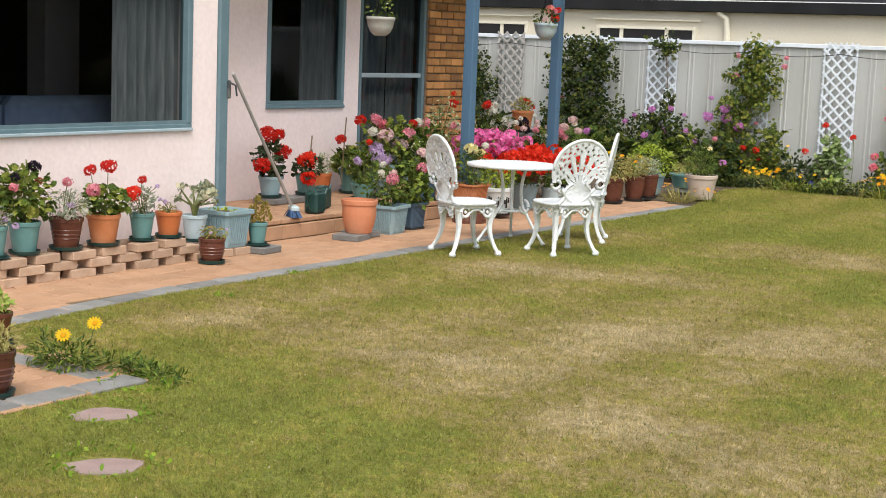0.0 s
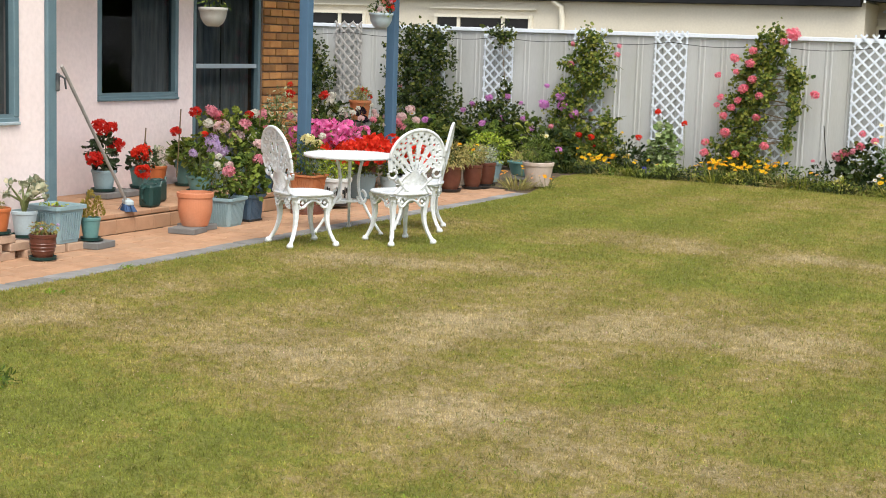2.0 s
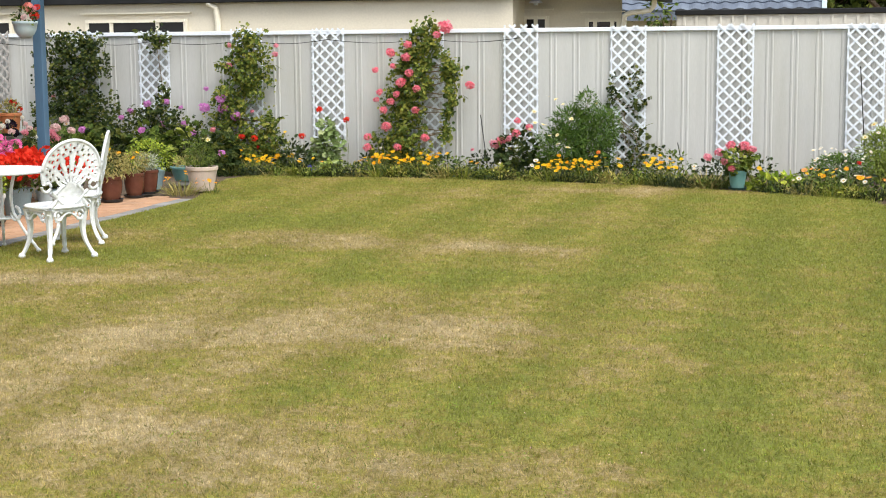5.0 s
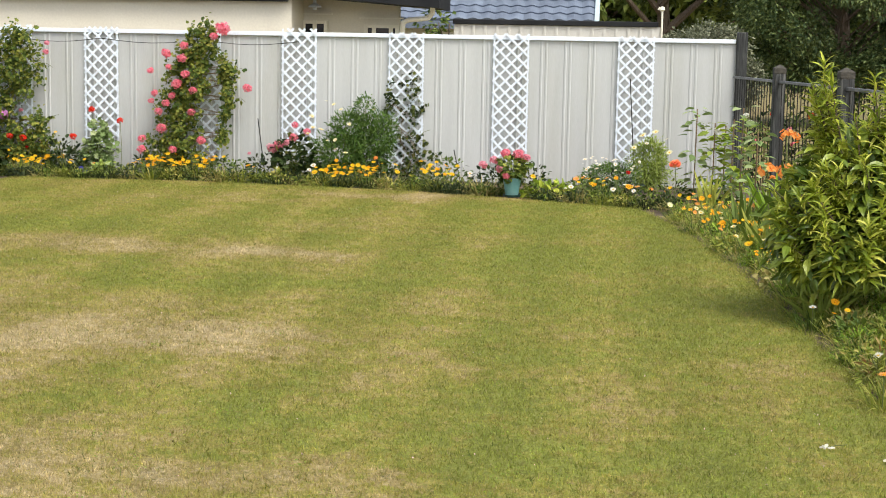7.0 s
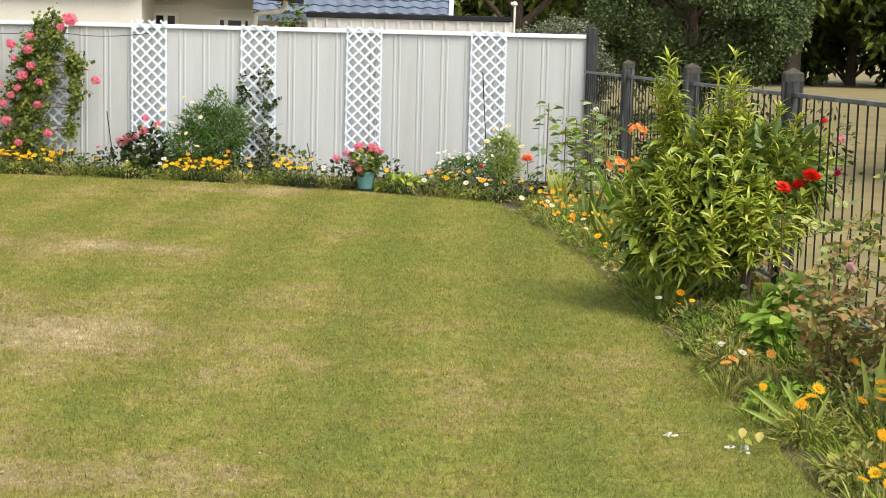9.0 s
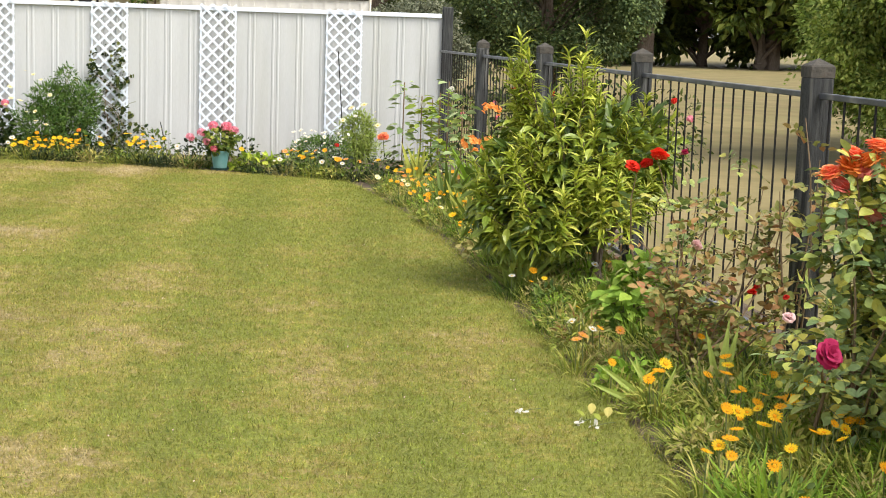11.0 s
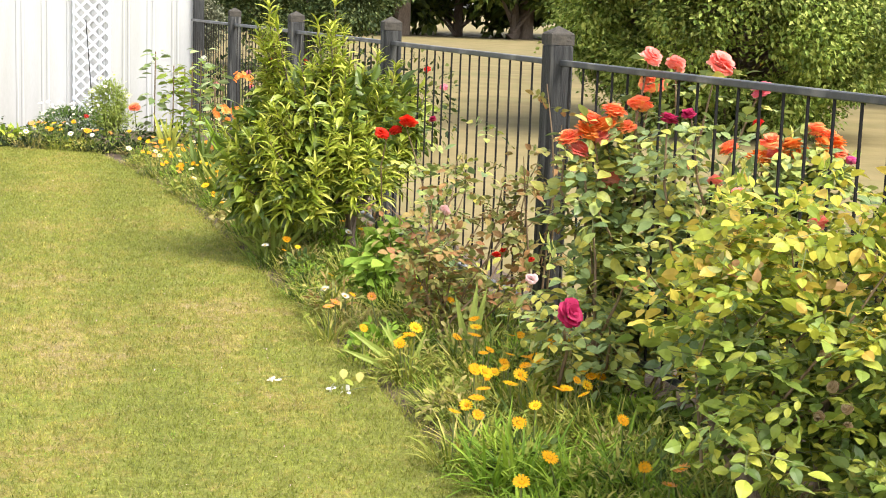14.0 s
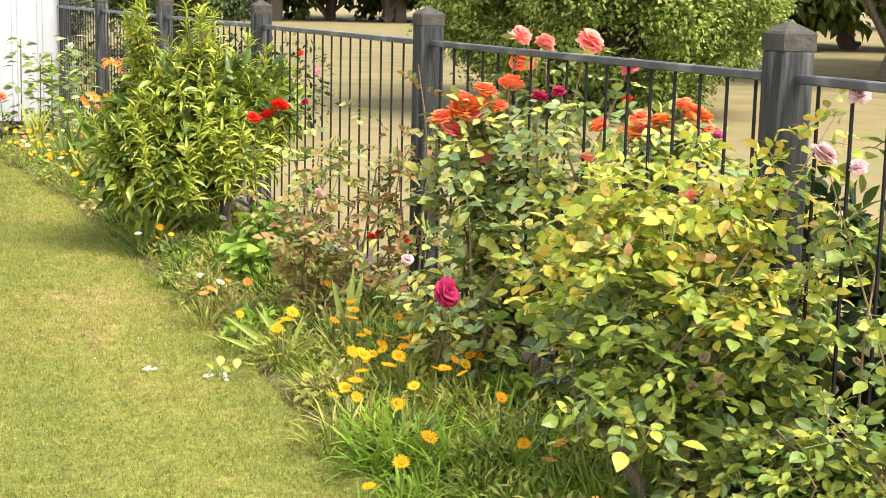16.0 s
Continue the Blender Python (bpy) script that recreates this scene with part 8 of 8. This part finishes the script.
for x, y in ((28.5, 50), (33, 50), (37.5, 47), (42, 44), (33, 56)):
    copy_thing(a2, pose(x, y, -.03, 0, 0, wr.uniform(0, 360)))
tree("dark feathery evergreen beyond the fence corner", 5.6, 38, 6.6, 6.8, .2, "conifer", 110000, .10, 41, clumps=110, limb=.3, puff=.125)
tree("grey-green shrub beyond the shed", 1.75, 26.5, 2.45, 2.2, .1, "greyleaf", 16000, .06, 42, clumps=50, puff=.14)
tree("green tree behind the far house", 1.5, 45, 7.5, 7, .5, "wood", 9000, .25, 43)
tree("green shrub beside the neighbouring house", -2.6, 25.2, 2.5, 1.6, .1, "bush", 1500, .1, 44)
tree("tree behind the neighbouring houses", -4.5, 48, 8, 9, .5, "orchard", 4000, .4, 45)

# red flowering plants beyond the railing's far end
for i in range(6):
    bush("bush", "red-flowered bush beyond the railing", "bush", 2.15 + .4 * i, 19.7 - .45 * i, [(0, 0, .55, .5, .4, .62, 420)], "vine", LEAF8, .08, stems=4, group="bushes beyond the railing", blooms=[("geranium", "red", .09, 0, -.35, .95), ("geranium", "pink", .09, .2, -.35, .75), ("geranium", "rosepink", .08, -.2, -.35, .6)])

# ---------- short grass on the lawn ----------
def grass(n, x0, x1, y0, y1, seed):
    r = np.random.default_rng(seed)
    x, y = r.uniform(x0, x1, n), y0 + (y1 - y0) * r.random(n) ** 1.35
    be = 18.15 - .05 * np.maximum(0, x + 5.5) ** 2
    re = 1.93 - .066 * y - .015 * np.maximum(0, y - 11) ** 2
    le = -6.632 - .27 * np.maximum(0, y - 15.2) + .1 * np.maximum(0, 7.1 - np.maximum(y, 5.2))
    ok = (x > le) & (x < re + .02) & (y < be) & ~((x < -4.99) & (y > 4.08) & (y < 5.14))
    for sx, sy in ((-4.66, 4.56), (-4.08, 4.0)):          # the stepping stones stay clear
        ok &= np.hypot(x - sx, (y - sy) * 1.1) > .15
    x, y = x[ok], y[ok]
    m = len(x)
    a = r.uniform(0, 6.28, m)
    h = r.uniform(.009, .022, m)
    wd = r.uniform(.0014, .0028, m) * (1 + y * .05)
    lx, ly = r.normal(0, .008, m), r.normal(0, .008, m)
    v = np.empty((m, 3, 3))
    v[:, 0] = np.stack([x - wd * np.cos(a), y - wd * np.sin(a), 0 * x], -1)
    v[:, 1] = np.stack([x + wd * np.cos(a), y + wd * np.sin(a), 0 * x], -1)
    v[:, 2] = np.stack([x + lx, y + ly, h], -1)
    s = Shape()
    s.v, s.n = [v.reshape(-1, 3)], 3 * m
    s.f = [(np.arange(3 * m).reshape(-1, 3), 0)]
    return s


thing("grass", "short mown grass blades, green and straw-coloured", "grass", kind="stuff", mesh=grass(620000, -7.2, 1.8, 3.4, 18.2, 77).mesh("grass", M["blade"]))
# small tufts that stand a little higher than the cut
tu = Shape()
n = 15000
tx, ty = rng.uniform(-7.2, 1.8, n), 3.5 + 10.5 * rng.random(n) ** 1.3
keep = (tx > left_edge(5.0)) & ~((tx < -4.95) & (ty > 4.05) & (ty < 5.17)) & (np.hypot(tx + 4.66, ty - 4.56) > .18) & (np.hypot(tx + 4.08, ty - 4.0) > .18) & (tx < 1.9 - .066 * ty - .015 * np.maximum(0, ty - 11) ** 2)
tx, ty = np.repeat(tx[keep], 9), np.repeat(ty[keep], 9)
n = len(tx)
tu.spread((np.array([(-.07, 0, 0), (.07, 0, 0), (0, 1, -.25)]), [(0, 1, 2)]), np.stack([tx + rng.normal(0, .014, n), ty + rng.normal(0, .014, n), np.zeros(n)], -1), np.stack([rng.normal(0, .8, n), rng.normal(0, .8, n), np.full(n, .7)], -1), rand_dirs(n, 1.5), rng.uniform(.012, .036, n))
thing("grass_tufts", "small tufts of grass standing above the mown lawn", "grass", kind="stuff", mesh=tu.mesh("grass_tufts", G["tuft"]))
fr = Shape()
n = 4200
yy = rng.uniform(3.2, 16.5, n)
xx = 1.93 - .066 * yy - .015 * np.maximum(0, yy - 11) ** 2 + rng.normal(.02, .03, n)
fr.spread(STRAPS[1], np.stack([xx, yy, np.full(n, -.02)], -1), np.stack([rng.normal(-.1, .5, n), rng.normal(0, .5, n), np.ones(n)], -1), rand_dirs(n, .2), rng.uniform(.03, .075, n))
yy = rng.uniform(4, 15, n // 2)
fr.spread(STRAPS[1], np.stack([-6.63 + .1 * np.maximum(0, 7.1 - np.maximum(yy, 5.2)) + rng.normal(.015, .02, n // 2), yy, np.full(n // 2, -.02)], -1), np.stack([rng.normal(0, .5, n // 2), rng.normal(0, .5, n // 2), np.ones(n // 2)], -1), rand_dirs(n // 2, .2), rng.uniform(.02, .055, n // 2), 1)
thing("edge_grass", "longer uncut grass along the lawn edges", "grass", kind="stuff", mesh=fr.mesh("edge_grass", [G["grassy"], G["lush"]]))

cl = Shape()
n = 900
cx_, cy_ = rng.uniform(-6.4, 1.2, n), 3.6 + 13.5 * rng.random(n)
keep = cx_ < 1.85 - .066 * cy_ - .015 * np.maximum(0, cy_ - 11) ** 2
keep &= cy_ < 18.0 - .05 * np.maximum(0, cx_ + 5.5) ** 2
cx_, cy_ = cx_[keep], cy_[keep]
cl.spread(LEAF2, np.stack([cx_, cy_, np.full(len(cx_), .012)], -1), rand_dirs(len(cx_), .1), np.tile((0, 0, 1.0), (len(cx_), 1)), rng.uniform(.006, .013, len(cx_)))
thing("clover", "tiny pale clover heads and petals scattered over the lawn", "clover", kind="stuff", mesh=cl.mesh("clover", F["blush"]))

# tufts of longer grass and small weeds round the stepping stones and the spur
tf = Shape()
for cx0, cy0, rr0, n0 in ((-4.66, 4.58, .2, 160), (-4.08, 4.02, .21, 220), (-4.95, 5.05, .16, 260), (-6.3, 7.2, .06, 70), (-6.58, 8.3, .07, 80)):
    a = rng.uniform(0, 6.28, n0)
    r0 = rr0 * rng.uniform(.78, 1.15, n0)
    tf.spread(STRAPS[1], np.stack([cx0 + r0 * np.cos(a), cy0 + .8 * r0 * np.sin(a), np.full(n0, -.01)], -1), np.stack([rng.normal(0, .6, n0), rng.normal(0, .6, n0), np.ones(n0)], -1), rand_dirs(n0, .2), rng.uniform(.02, .055, n0))
    tf.spread(LEAF8, np.stack([cx0 + 1.05 * r0[::4] * np.cos(a[::4]), cy0 + .9 * r0[::4] * np.sin(a[::4]), rng.uniform(.005, .025, len(a[::4]))], -1), rand_dirs(len(a[::4]), .2), rand_dirs(len(a[::4]), .9), rng.uniform(.015, .035, len(a[::4])))
thing("weeds", "tufts of uncut grass and small weeds round the stepping stones", "weeds", kind="stuff", mesh=tf.mesh("weeds", G["lush"]))

# clover leaves among the grass
cv = Shape()
m_ = 300
kx, ky = rng.uniform(-6.3, 1.4, m_), 3.7 + 8.5 * rng.random(m_) ** 1.3
keep = kx < 1.75 - .066 * ky
kx, ky = np.repeat(kx[keep], 16), np.repeat(ky[keep], 16)
k = len(kx)
cv.spread(LEAF2, np.stack([kx + rng.normal(0, .045, k), ky + rng.normal(0, .045, k), rng.uniform(.006, .016, k)], -1), rand_dirs(k, .0) * np.array((1, 1, .25)), rand_dirs(k, 3.0), rng.uniform(.008, .015, k))
thing("clover_leaves", "patches of small green clover leaves in the lawn", "clover", kind="stuff", mesh=cv.mesh("clover_leaves", G["lush"]))
